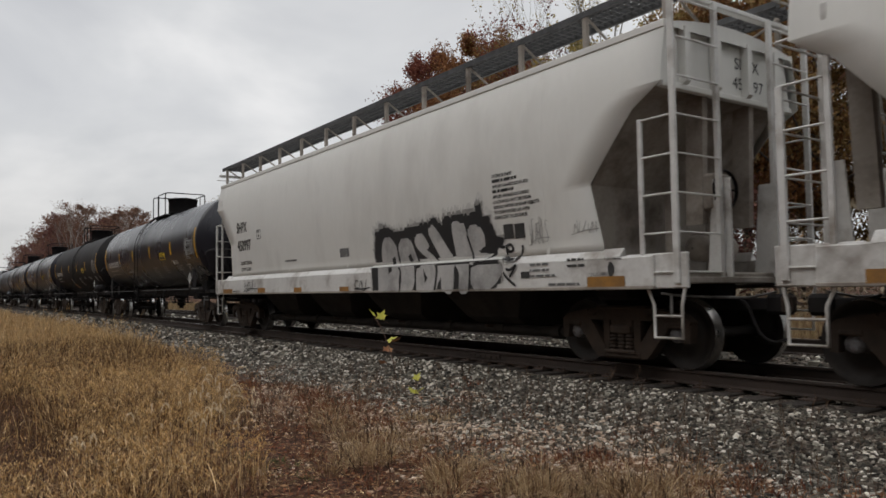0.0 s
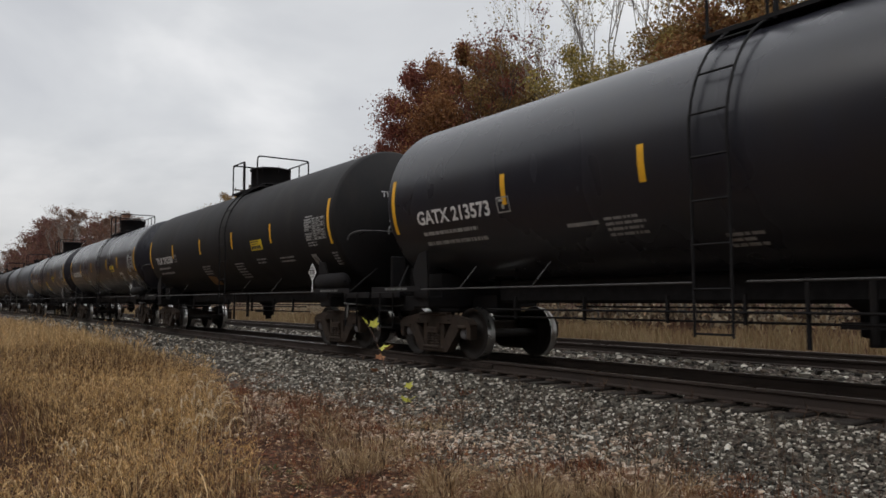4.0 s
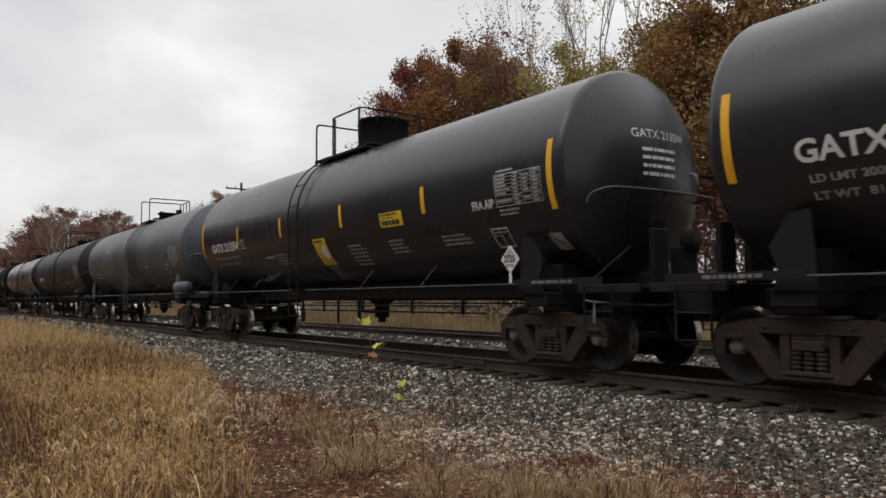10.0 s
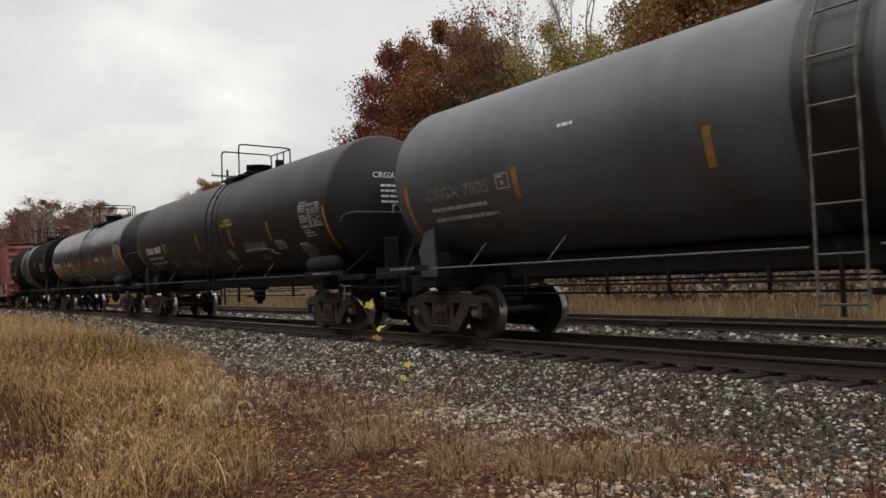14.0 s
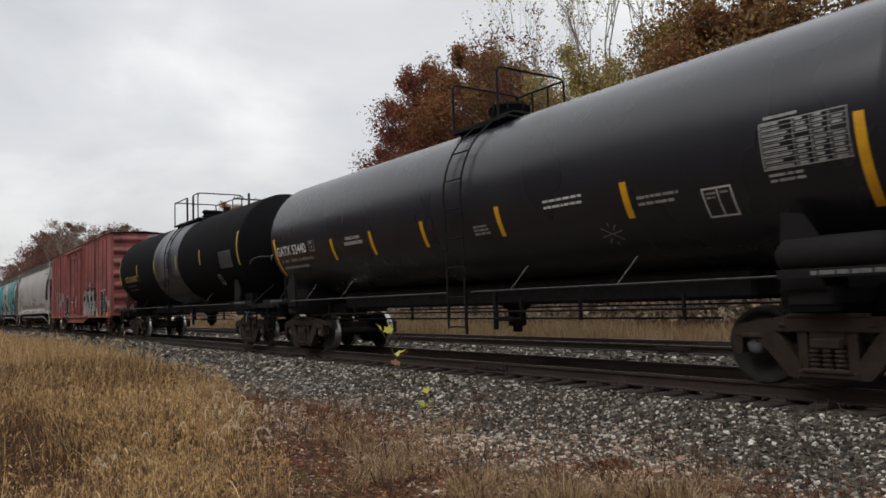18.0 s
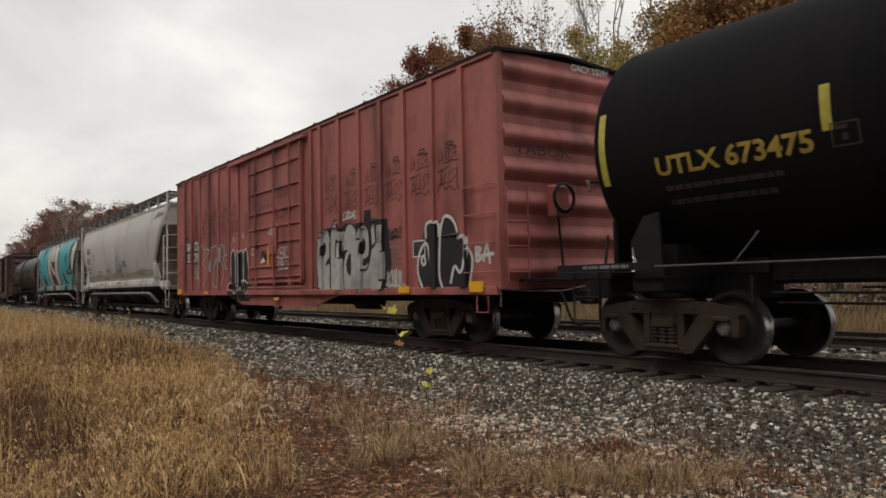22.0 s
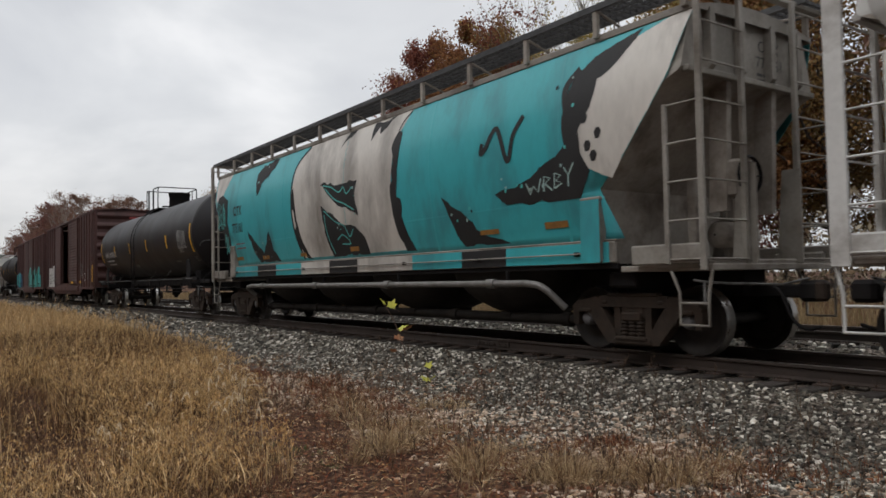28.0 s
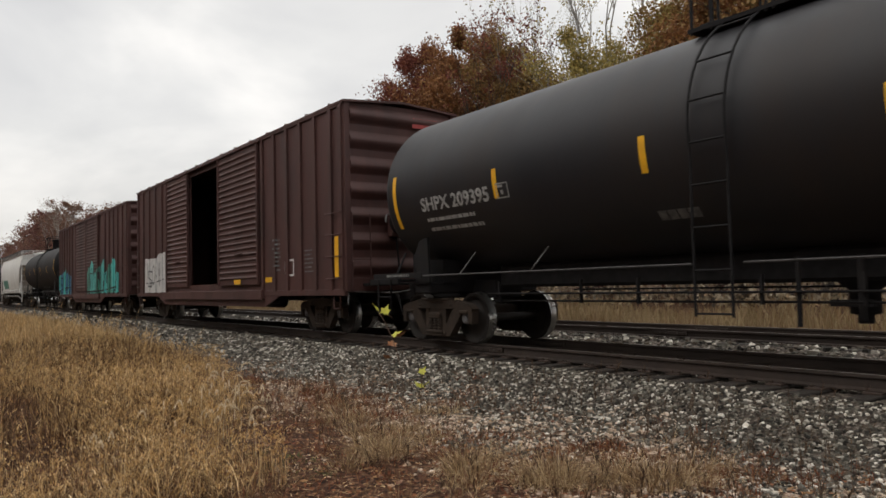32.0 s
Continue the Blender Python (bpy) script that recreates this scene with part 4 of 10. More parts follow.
def hopper_car(u, label, kind, paint_mat, sill_mat, coupling, ends, roof_z=4.42, truck=7.42, marks=None, bays=4, end_lettering=None, end_mat=None):
    """ends: (z, half length of the side sheet) from bottom to top; kind: 'slab' with a wide side sill, 'round' with curved sides and a slim sill."""
    car = thing("hopper_car", label, "hopper car", "freight train cars")
    end_mat = end_mat or paint_mat
    CARS.append((car, u))
    prof = {"slab": [(1.05, 1.50), (1.52, 1.50), (1.60, 1.42), (2.0, 1.47), (2.6, 1.53), (3.2, 1.55), (3.8, 1.52), (4.2, 1.46), (roof_z, 1.40)],
            "round": [(1.15, 1.42), (1.45, 1.42), (1.60, 1.36), (2.1, 1.475), (2.6, 1.545), (3.1, 1.57), (3.6, 1.545), (4.1, 1.44), (roof_z, 1.33)]}[kind]
    prof = prof[:2] + soft_path(prof[2:], 6)
    zs, ys = [p[0] for p in prof], [p[1] for p in prof]
    skin = lambda x, z: -float(np.interp(z, zs, ys))
    ez, el = [e[0] for e in ends], [e[1] for e in ends]
    length = lambda z: float(np.interp(z, ez, el))
    levels = sorted(set([round(1.58 + k * (roof_z - 1.58) / 26, 3) for k in range(27)] + [e[0] for e in ends if e[0] > 1.58]))
    body = None
    for s in (-1, 1):
        b = Build()
        vs, fs, n = [], [], 25
        for z in levels:
            for k in range(n):
                vs.append((length(z) * (2 * k / (n - 1) - 1), s * -skin(0, z), z))
        for i in range(len(levels) - 1):
            for k in range(n - 1):
                q = (i * n + k, i * n + k + 1, (i + 1) * n + k + 1, (i + 1) * n + k)
                fs.append(q if s < 0 else q[::-1])
        o = len(vs)
        vs2 = vs + [(x, y - s * 0.012, z) for x, y, z in vs]
        fs2 = fs + [tuple(i + o for i in f[::-1]) for f in fs]
        rim = [i * n for i in range(len(levels))] + [(len(levels) - 1) * n + k for k in range(1, n)] + [i * n + n - 1 for i in range(len(levels) - 2, -1, -1)] + [k for k in range(n - 2, 0, -1)]
        fs2 += [(rim[i], rim[(i + 1) % len(rim)], rim[(i + 1) % len(rim)] + o, rim[i] + o) for i in range(len(rim))]
        b.add(vs2, fs2, paint_mat, True)
        sh = part("side_sheet", b, car)
        if s < 0:
            body = sh
            # thin weld seams down the side
            for x in np.linspace(-el[-1] + 2.2, el[-1] - 2.2, 5):
                b = Build()
                b.add([(x + dx, skin(x, z) - l, z) for z in levels for dx, l in ((-0.03, 0), (0, 0.006), (0.03, 0))], [(i * 3 + k, i * 3 + k + 1, i * 3 + k + 4, i * 3 + k + 3) for i in range(len(levels) - 1) for k in (0, 1)], paint_mat, True)
                part("weld_seam", b, body)
    if kind == "round":
        # two pressed creases along the side
        for z in (2.19,):
            b = Build()
            n, l = 9, length(z) - 0.05
            b.add([(l * (2 * k / (n - 1) - 1), skin(0, z + d) - h, z + d) for k in range(n) for d, h in ((-0.03, 0), (0.006, 0.0032), (0.02, 0))], [(k * 3 + j, k * 3 + 3 + j, k * 3 + 4 + j, k * 3 + 1 + j) for k in range(n - 1) for j in (0, 1)], paint_mat, True)
            part("side_crease", b, body)
    # inner container with sloping ends
    b = Build()
    top_l, kink = el[-1] - 0.10, min(el)
    kz = ez[el.index(kink)]
    stack = [(1.25, kink - 0.22), (kz, kink - 0.05), (kz + (roof_z - kz) * 0.55, top_l - 0.35), (3.62, top_l - 0.05), (3.66, top_l), (roof_z, top_l)]
    vs, fs = [], []
    for z, l in stack:
        y = -skin(0, max(z, 1.62)) - (0.09 if z < 2.6 else 0.03)
        vs += [(-l, -y, z), (l, -y, z), (l, y, z), (-l, y, z)]
    for i in range(len(stack) - 1):
        for k in range(4):
            fs.append((i * 4 + k, i * 4 + (k + 1) % 4, i * 4 + 4 + (k + 1) % 4, i * 4 + 4 + k))
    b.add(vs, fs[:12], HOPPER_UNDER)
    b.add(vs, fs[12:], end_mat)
    part("container_body", b, car, "slope sheets and end walls, darker and browner below")
    # upright end stiffeners
    for s in (-1, 1):
        for y in (-1.0, -0.35, 0.35, 1.0):
            b = Build()
            b.prism([(s * top_l, 3.62), (s * (top_l + 0.12), 3.72), (s * (top_l + 0.12), roof_z), (s * top_l, roof_z)][::s], y - 0.05, y + 0.05, end_mat)
            part("end_stiffener", b, car)
        b = Build()
        b.box((s * (top_l + 0.02), 0, 3.64), (0.10, 2.9, 0.08), end_mat, 0.01)
        part("end_beam", b, car)
    # roof with hatches, running board and brackets
    b = Build()
    re = el[-1]
    ry = -skin(0, roof_z)
    n = 10
    ring = [(-ry + 2 * ry * k / n, roof_z + 0.16 * (1 - (2 * k / n - 1) ** 2)) for k in range(n + 1)]
    vs = [(x, y, z) for x in (-re, re) for y, z in ring] + [(x, y, roof_z - 0.05) for x in (-re, re) for y in (-ry, ry)]
    m = n + 1
    fs = [(k, m + k, m + k + 1, k + 1) for k in range(n)]
    b.add(vs, fs, end_mat, True)
    b.add(vs, [tuple([2 * m] + list(range(m)) + [2 * m + 1]), tuple([2 * m + 2] + list(range(m, 2 * m)) + [2 * m + 3])[::-1]], end_mat)
    b.box((0, -ry - 0.01, roof_z - 0.02), (2 * re, 0.06, 0.10), end_mat, 0.01)
    b.box((0, ry + 0.01, roof_z - 0.02), (2 * re, 0.06, 0.10), end_mat, 0.01)
    part("roof", b, car)
    for x in np.linspace(-re + 1.2, re - 1.2, 8):
        b = Build()
        b.box((x, 0, roof_z + 0.22), (1.7, 0.55, 0.10), end_mat, 0.02)
        part("roof_hatch", b, car)
    wz, wy = roof_z + (0.58 if kind == "slab" else 0.40), (0.98 if kind == "slab" else 1.12)
    for s in (-1, 1):
        b = Build()
        y0 = s * wy
        b.box((0, y0 - 0.30, wz), (2 * re + 0.5, 0.05, 0.09), GRATE)
        b.box((0, y0 + 0.30, wz), (2 * re + 0.5, 0.05, 0.09), GRATE)
        for k in range(int(4 * re / 0.12)):
            x = -re - 0.2 + k * 0.125
            if x < re + 0.2:
                b.box((x, y0, wz + 0.01), (0.028, 0.6, 0.05), GRATE)
        for y in (-0.15, 0.0, 0.15):
            b.box((0, y0 + y, wz + 0.012), (2 * re + 0.4, 0.028, 0.05), GRATE)
        part("running_board", b, car, "open steel grating roof walkway")
        for x in np.linspace(-re + 0.1, re - 0.1, 13):
            b = Build()
            b.prism([(x - 0.04, roof_z - 0.02), (x + 0.04, roof_z - 0.02), (x + 0.04, wz + 0.02), (x - 0.04, wz + 0.02)], y0 - s * 0.0 + s * 0.28 - 0.03, y0 + s * 0.28 + 0.03, HOPPER_UNDER)
            b.rod((x, y0 + s * 0.28, wz - 0.02), (x, s * 0.5, roof_z + 0.1), 0.02, HOPPER_UNDER, 6)
            part("walkway_bracket", b, car)
    # side sill
    for s in (-1, 1):
        b = Build()
        if kind == "slab":
            b.box((0, s * 1.49, 1.275), (2 * re - 0.4, 0.10, 0.41), sill_mat, 0.02)
            b.add([(x, s * y, z) for x in (-re + 0.75, re - 0.75) for y, z in ((1.54, 1.47), (1.42, 1.60), (1.38, 1.47))], [(0, 3, 4, 1), (1, 4, 5, 2), (0, 1, 2), (3, 5, 4)], sill_mat)
            b.box((0, s * 1.47, 1.075), (2 * re - 0.4, 0.16, 0.05), HOPPER_UNDER, 0.01)
        else:
            b.box((0, s * 1.41, 1.40), (2 * re - 2.6, 0.08, 0.30), sill_mat, 0.02)
            b.box((0, s * 1.39, 1.565), (2 * re - 2.6, 0.10, 0.03), sill_mat, 0.01)
            b.box((0, s * 1.38, 1.21), (2 * re - 2.6, 0.06, 0.08), UNDER, 0.01)
            for e in (-1, 1):
                x = e * (re - 1.68)
                b.box((x, s * 1.44, 1.70), (0.34, 0.16, 0.90), sill_mat, 0.03)
                b.box((x, s * 1.44, 2.15), (0.40, 0.18, 0.06), sill_mat, 0.02)
                b.box((e * (re - 0.42), s * 1.44, 1.33), (1.15, 0.10, 0.26), sill_mat, 0.02)
        part("side_sill", b, car, "side sill painted lighter than the body")
    if kind == "round":
        b = Build()
        for s in (-1, 1):
            b.rod((-re + 1.8, s * 1.50, 1.39), (re - 1.8, s * 1.50, 1.39), 0.013, sill_mat, 6)
            for x in np.linspace(-re + 2, re - 2, 7):
                b.box((x, s * 1.475, 1.39), (0.10, 0.06, 0.06), UNDER, 0.01)
        part("hatch_rod", b, car, "long horizontal operating rod")
    # centre sill, end floors, bays
    b = Build()
    b.box((0, 0, 0.98), (2 * coupling - 2.0, 0.5, 0.40), UNDER, 0.02)
    for s in (-1, 1):
        f = Build()
        f.box((s * truck, 0, 1.02), (0.5, 2.5, 0.22), UNDER, 0.03)
        part("body_bolster", f, car)
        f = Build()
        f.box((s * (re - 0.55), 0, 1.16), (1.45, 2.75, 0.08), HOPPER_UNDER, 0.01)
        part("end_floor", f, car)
    part("centre_sill", b, car)
    for s, y in ((-1, -0.52), (-1, 0.52), (1, -0.52), (1, 0.52)):
        b = Build()
        b.box((s * (re - 0.75), y * 0.87, 1.75), (0.14, 0.14, 1.25), HOPPER_UNDER, 0.02)
        part("end_post", b, car)
        b = Build()
        web = [(s * (re - 0.12), 1.2), (s * (re + 0.24), 1.2), (s * (re + 0.24), 2.48), (s * (re - 0.02), 2.48)]
        b.prism(web if s > 0 else web[::-1], y - 0.015, y + 0.015, sill_mat)
        part("end_web", b, car)
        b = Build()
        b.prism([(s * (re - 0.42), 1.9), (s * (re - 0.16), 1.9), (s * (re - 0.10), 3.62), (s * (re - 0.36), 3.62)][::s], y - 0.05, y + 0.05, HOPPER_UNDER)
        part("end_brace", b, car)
    span = 2 * (truck - 1.55)
    for k in range(bays):
        cx = -span / 2 + span * (k + 0.5) / bays
        w = span / bays * (0.46 if kind == "round" else 0.44)
        b = Build()
        vs, fs = [], []
        if kind == "round":
            m = 9
            for z, sc in ((1.30, 1.0), (1.0, 0.93), (0.72, 0.68), (0.55, 0.42), (0.46, 0.24)):
                for i in range(4 * m):
                    w_ = 2 * math.pi * i / (4 * m)
                    ex = math.copysign(abs(math.cos(w_)) ** 0.6, math.cos(w_))
                    ey = math.copysign(abs(math.sin(w_)) ** 0.6, math.sin(w_))
                    vs.append((cx + w * sc * ex, 1.35 * (0.35 + 0.65 * sc) * ey, z))
            nn = 4 * m
            fs = [(i * nn + j, i * nn + (j + 1) % nn, (i + 1) * nn + (j + 1) % nn, (i + 1) * nn + j) for i in range(4) for j in range(nn)] + [tuple(range(4 * nn, 5 * nn))[::-1]]
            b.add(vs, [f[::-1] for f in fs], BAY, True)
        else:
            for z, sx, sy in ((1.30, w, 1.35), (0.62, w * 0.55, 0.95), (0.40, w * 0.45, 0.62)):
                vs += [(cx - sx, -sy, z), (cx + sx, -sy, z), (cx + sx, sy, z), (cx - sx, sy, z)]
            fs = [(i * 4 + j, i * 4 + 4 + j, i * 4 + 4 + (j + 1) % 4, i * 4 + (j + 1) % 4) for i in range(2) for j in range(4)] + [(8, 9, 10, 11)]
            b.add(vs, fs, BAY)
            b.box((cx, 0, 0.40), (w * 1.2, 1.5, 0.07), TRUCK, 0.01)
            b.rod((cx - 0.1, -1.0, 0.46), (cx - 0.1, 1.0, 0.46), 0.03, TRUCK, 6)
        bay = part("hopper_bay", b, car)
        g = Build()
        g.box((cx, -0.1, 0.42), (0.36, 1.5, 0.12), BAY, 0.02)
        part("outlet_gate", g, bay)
    b = Build()
    if kind == "round":
        zp, x0 = 0.98, span / 2 + 0.15
        b.pipe(soft_path([(-x0, -1.2, 0.72), (-x0, -1.44, 0.92), (-x0 + 0.35, -1.47, zp), (-x0 + 0.9, -1.47, zp)], 4) + [(x0 - 0.9, -1.47, zp)] + soft_path([(x0 - 0.35, -1.47, zp), (x0, -1.44, 0.92), (x0 + 0.25, -1.2, 0.60)], 4), 0.055, PIPE_GREY, 10)
        for x in np.linspace(-x0 + 1.2, x0 - 1.2, 4):
            b.rod((x - 0.1, -1.47, zp), (x + 0.1, -1.47, zp), 0.08, PIPE_GREY, 10)
            b.box((x + 0.4, -1.45, zp + 0.1), (0.04, 0.05, 0.2), UNDER)
        part("unloading_pipe", b, car, "grey steel unloading pipe along the side")
        b = Build()
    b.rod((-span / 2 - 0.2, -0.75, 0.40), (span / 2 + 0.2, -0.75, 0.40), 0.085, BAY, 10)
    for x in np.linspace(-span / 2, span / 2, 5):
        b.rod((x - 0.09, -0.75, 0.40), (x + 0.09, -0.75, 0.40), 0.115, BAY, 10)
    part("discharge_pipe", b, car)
    # end ladders, posts, steps, brake gear
    for s in (-1, 1):
        x1 = s * re
        out, inn, top_z = x1 + s * 0.14, x1 - s * 0.38, roof_z + 0.35
        for face in (-1, 1):
            # side ladder and end ladder share the corner post
            b = Build()
            tall_in = s < 0 and kind == "slab"
            b.box((out, face * 1.50, (1.12 + (3.2 if tall_in else top_z)) / 2), (0.20 if kind == "round" and s < 0 else 0.085, 0.05, (3.2 if tall_in else top_z) - 1.12), sill_mat, 0.008)
            part("corner_post", b, car)
            b = Build()
            b.box((inn, face * 1.50, (1.2 + (3.95 if tall_in else 3.22)) / 2), (0.065, 0.045, (3.95 if tall_in else 3.22) - 1.2), sill_mat, 0.006)
            for k in range(5 if not tall_in else 6):
                b.rod((inn, face * 1.505, 1.26 + k * 0.485), (out, face * 1.505, 1.26 + k * 0.485), 0.014, sill_mat, 6)
            part("corner_ladder", b, car)
            b = Build()
            b.box((out, face * 0.62, (1.15 + top_z) / 2), (0.06, 0.08, top_z - 1.15), sill_mat, 0.006)
            for k in range(int((top_z - 1.3) / 0.485) + 1):
                b.rod((out + s * 0.03, face * 1.50, 1.26 + k * 0.485), (out + s * 0.03, face * 0.62, 1.26 + k * 0.485), 0.014, sill_mat, 6)
            part("end_ladder", b, car)
        b = Build()
        b.box((x1 + s * 0.06, 0, roof_z + 0.36), (0.12, 2.9, 0.07), sill_mat, 0.01)
        part("end_beam", b, car)
        if kind == "slab":
            for face in (-1, 1):
                b = Build()
                b.box((x1 - s * 0.20, face * 1.455, 1.28), (0.95, 0.06, 0.44), sill_mat, 0.015)
                part("corner_plate", b, car)
        for y in (-1.45, 1.45):
            b = Build()
            xa, xb = x1 - s * 0.38, x1 + s * 0.16
            b.pipe([(xa, y, 1.12), (xa + s * 0.12, y, 0.85), (xa + s * 0.12, y, 0.45), (xb, y, 0.45), (xb, y, 0.85), (xb + s * 0.06, y, 1.12)], 0.021, sill_mat, 6)
            b.rod((xa + s * 0.12, y, 0.72), (xb, y, 0.72), 0.016, sill_mat, 6)
            part("sill_step", b, car)
        b = Build()
        b.box((x1 - s * 0.3, -1.38, 1.26), (0.75, 0.12, 0.22), sill_mat, 0.03)
        b.box((x1 - s * 0.3, 1.38, 1.26), (0.75, 0.12, 0.22), sill_mat, 0.03)
        b.box((x1 + s * 0.10, 0, 1.2), (0.12, 2.7, 0.12), HOPPER_UNDER, 0.02)
        part("end_sill", b, car)
    b = Build()
    b.lathe([(re + 0.02, 0.24), (re + 0.05, 0.27), (re + 0.08, 0.24)], UNDER, 20, "x", (0, -0.35, 2.35))
    for k in range(3):
        w = math.pi * k / 3
        b.rod((re + 0.05, -0.35 - 0.25 * math.cos(w), 2.35 - 0.25 * math.sin(w)), (re + 0.05, -0.35 + 0.25 * math.cos(w), 2.35 + 0.25 * math.sin(w)), 0.015, UNDER, 6)
    b.box((re - 0.12, -0.35, 2.32), (0.26, 0.4, 0.5), HOPPER_UNDER, 0.04)
    b.rod((re - 0.15, -0.3, 2.1), (re - 0.15, -0.2, 1.2), 0.02, UNDER, 6)
    b.lathe([(-0.45, 0.02), (-0.43, 0.14), (-0.35, 0.19), (0.35, 0.19), (0.43, 0.14), (0.45, 0.02)], HOPPER_UNDER, 16, "y", (re - 0.65, 0.3, 1.62))
    part("hand_brake", b, car, "hand brake wheel and gear housing")
    if marks:
        for nm, lab, fn in marks:
            b = Build()
            fn(b, skin)
            mark = part(nm, b, body, lab)
            if nm in SMALL_MARKS:
                mark["kind"] = "stuff"
    if end_lettering:
        b = Build()
        end_lettering(b, lambda y, z: (top_l + 0.006, y, z))
        part("end_lettering", b, car)["kind"] = "stuff"
    for x in (-truck, truck):
        add_truck(car, x)
    add_ends(car, coupling - 1.07)
    return car, body, skin


PIPE_GREY = material("galvanised_grime_pipe", (0.22, 0.21, 0.20), (0.15, 0.14, 0.13), rough=0.55, metal=0.4, scale=4, fine=30, bump=0.03)


# ---- boxcar ----
def boxcar(u, label, mat, half=8.98, long=1.0, top=4.80, coupling=9.8, truck=6.9, ribs=None, doorway=None, door=None, marks=None, leaf=None, ridge=0.12, end_marks=None, roof_mat=None):
    """doorway: (x0, x1) of an opening through the side; leaf: list of (x0, x1) corrugated door leaves; door: (x0, x1) of a closed plug door."""
    car = thing("boxcar", label, "boxcar", "freight train cars")
    CARS.append((car, u))
    z0, yw = 0.98, 1.50
    skin = lambda x, z: -yw - (0.056 if any(abs(x - r) < 0.085 for r in ribs or []) else 0.0) - (0.075 if door and door[0] < x < door[1] else 0.0) - (0.11 if leaf and any(a < x < c for a, c in leaf) else 0.0)
    for s in (-1, 1):
        cuts = [(-half, half)]
        if doorway and s < 0:
            cuts = [(-half, doorway[0]), (doorway[1], half)]
        b = Build()
        for a, c in cuts:
            b.box(((a + c) / 2, s * (yw - 0.03), (z0 + top) / 2), (c - a, 0.06, top - z0), mat)
        if doorway and s < 0:
            b.box((sum(doorway) / 2, s * (yw - 0.03), top - 0.14), (doorway[1] - doorway[0], 0.06, 0.28), mat)
            b.box((sum(doorway) / 2, s * (yw - 0.03), z0 + 0.14), (doorway[1] - doorway[0], 0.06, 0.28), mat)
        sh = part("side_wall", b, car)
        if s < 0:
            body = sh
        for x in ribs or []:
            if doorway and doorway[0] < x < doorway[1]:
                continue
            b = Build()
            b.prism([(x - 0.07, z0 + 0.02), (x + 0.07, z0 + 0.02), (x + 0.07, top - 0.08), (x - 0.07, top - 0.08)], s * yw - 0.055 if s < 0 else yw, s * yw if s < 0 else yw + 0.055, mat)
            part("side_post", b, sh)
    # ends with deep horizontal corrugations
    for s in (-1, 1):
        b, end_ribs = Build(), []
        b.box((s * (half - 0.02), 0, (z0 + top) / 2), (0.05, 2 * yw - 0.12, top - z0), mat)
        # broad rounded pressings about 0.56 m apart
        for k in range(7):
            z = top - 0.30 - k * 0.56
            sec = [(s * (half + 0.005 + 0.11 * math.sin(math.pi * q / 10) ** 1.4), z - 0.20 + 0.04 * q) for q in range(11)]
            r = Build()
            r.prism(sec[::s], -yw + 0.12, yw - 0.12, mat)
            end_ribs.append(r)
        face = part("corrugated_end", b, car)
        for r in end_ribs:
            part("corrugation", r, face)
        for y in (-1, 1):
            b = Build()
            b.box((s * (half + 0.015), y * (yw - 0.06), (z0 + top) / 2), (0.10, 0.14, top - z0), mat, 0.01)
            part("corner_post", b, face)
    b = Build()
    n = 8
    ring = [(-yw - 0.05 + 2 * (yw + 0.05) * k / n, top + ridge * (1 - abs(2 * k / n - 1))) for k in range(n + 1)]
    m = n + 1
    e = half + 0.10
    vs = [(x, y, z) for x in (-e, e) for y, z in ring] + [(x, y, z - 0.05) for x in (-e, e) for y, z in ring]
    fs = [(k, m + k, m + k + 1, k + 1) for k in range(n)] + [(2 * m + k, 2 * m + k + 1, 3 * m + k + 1, 3 * m + k) for k in range(n)]
    fs += [(0, 2 * m, 3 * m, m), (n, m + n, 3 * m + n, 2 * m + n)] + [(k, k + 1, 2 * m + k + 1, 2 * m + k) for k in range(n)] + [(m + k, 3 * m + k, 3 * m + k + 1, m + k + 1) for k in range(n)]
    b.add(vs, fs, roof_mat or mat)
    for x in np.linspace(-half + 0.6, half - 0.6, 15):
        b.add([(x + d, y, z + l) for y, z in ring for d, l in ((-0.05, 0.002), (0, 0.045), (0.05, 0.002))], [(i * 3 + k, i * 3 + k + 1, i * 3 + k + 4, i * 3 + k + 3) for i in range(n) for k in (0, 1)], mat)
    part("roof", b, car)
    for s in (-1, 1):
        b = Build()
        b.box((0, s * (yw + 0.005), top - 0.05), (2 * half, 0.07, 0.12), mat, 0.01)
        part("top_rail", b, car)
        b = Build()
        b.box((0, s * (yw - 0.01), z0 - 0.02), (2 * half, 0.10, 0.14), mat, 0.01)
        part("side_sill", b, car)
    pieces = [("floor", lambda b: b.box((0, 0, z0 + 0.06), (2 * half - 0.1, 2 * yw - 0.14, 0.08), UNDER)), ("centre_sill", lambda b: b.box((0, 0, 0.90), (2 * coupling - 2.0, 0.5, 0.34), UNDER, 0.02))]
    pieces += [("body_bolster", lambda b, x=x: b.box((x, 0, 0.92), (0.5, 2.6, 0.16), UNDER, 0.02)) for x in (-truck, truck)]
    pieces += [("cross_bearer", lambda b, x=x: b.box((x, 0, 0.86), (0.12, 2.8, 0.16), UNDER)) for x in (-4.4, -2.8, 2.9, 4.2)]
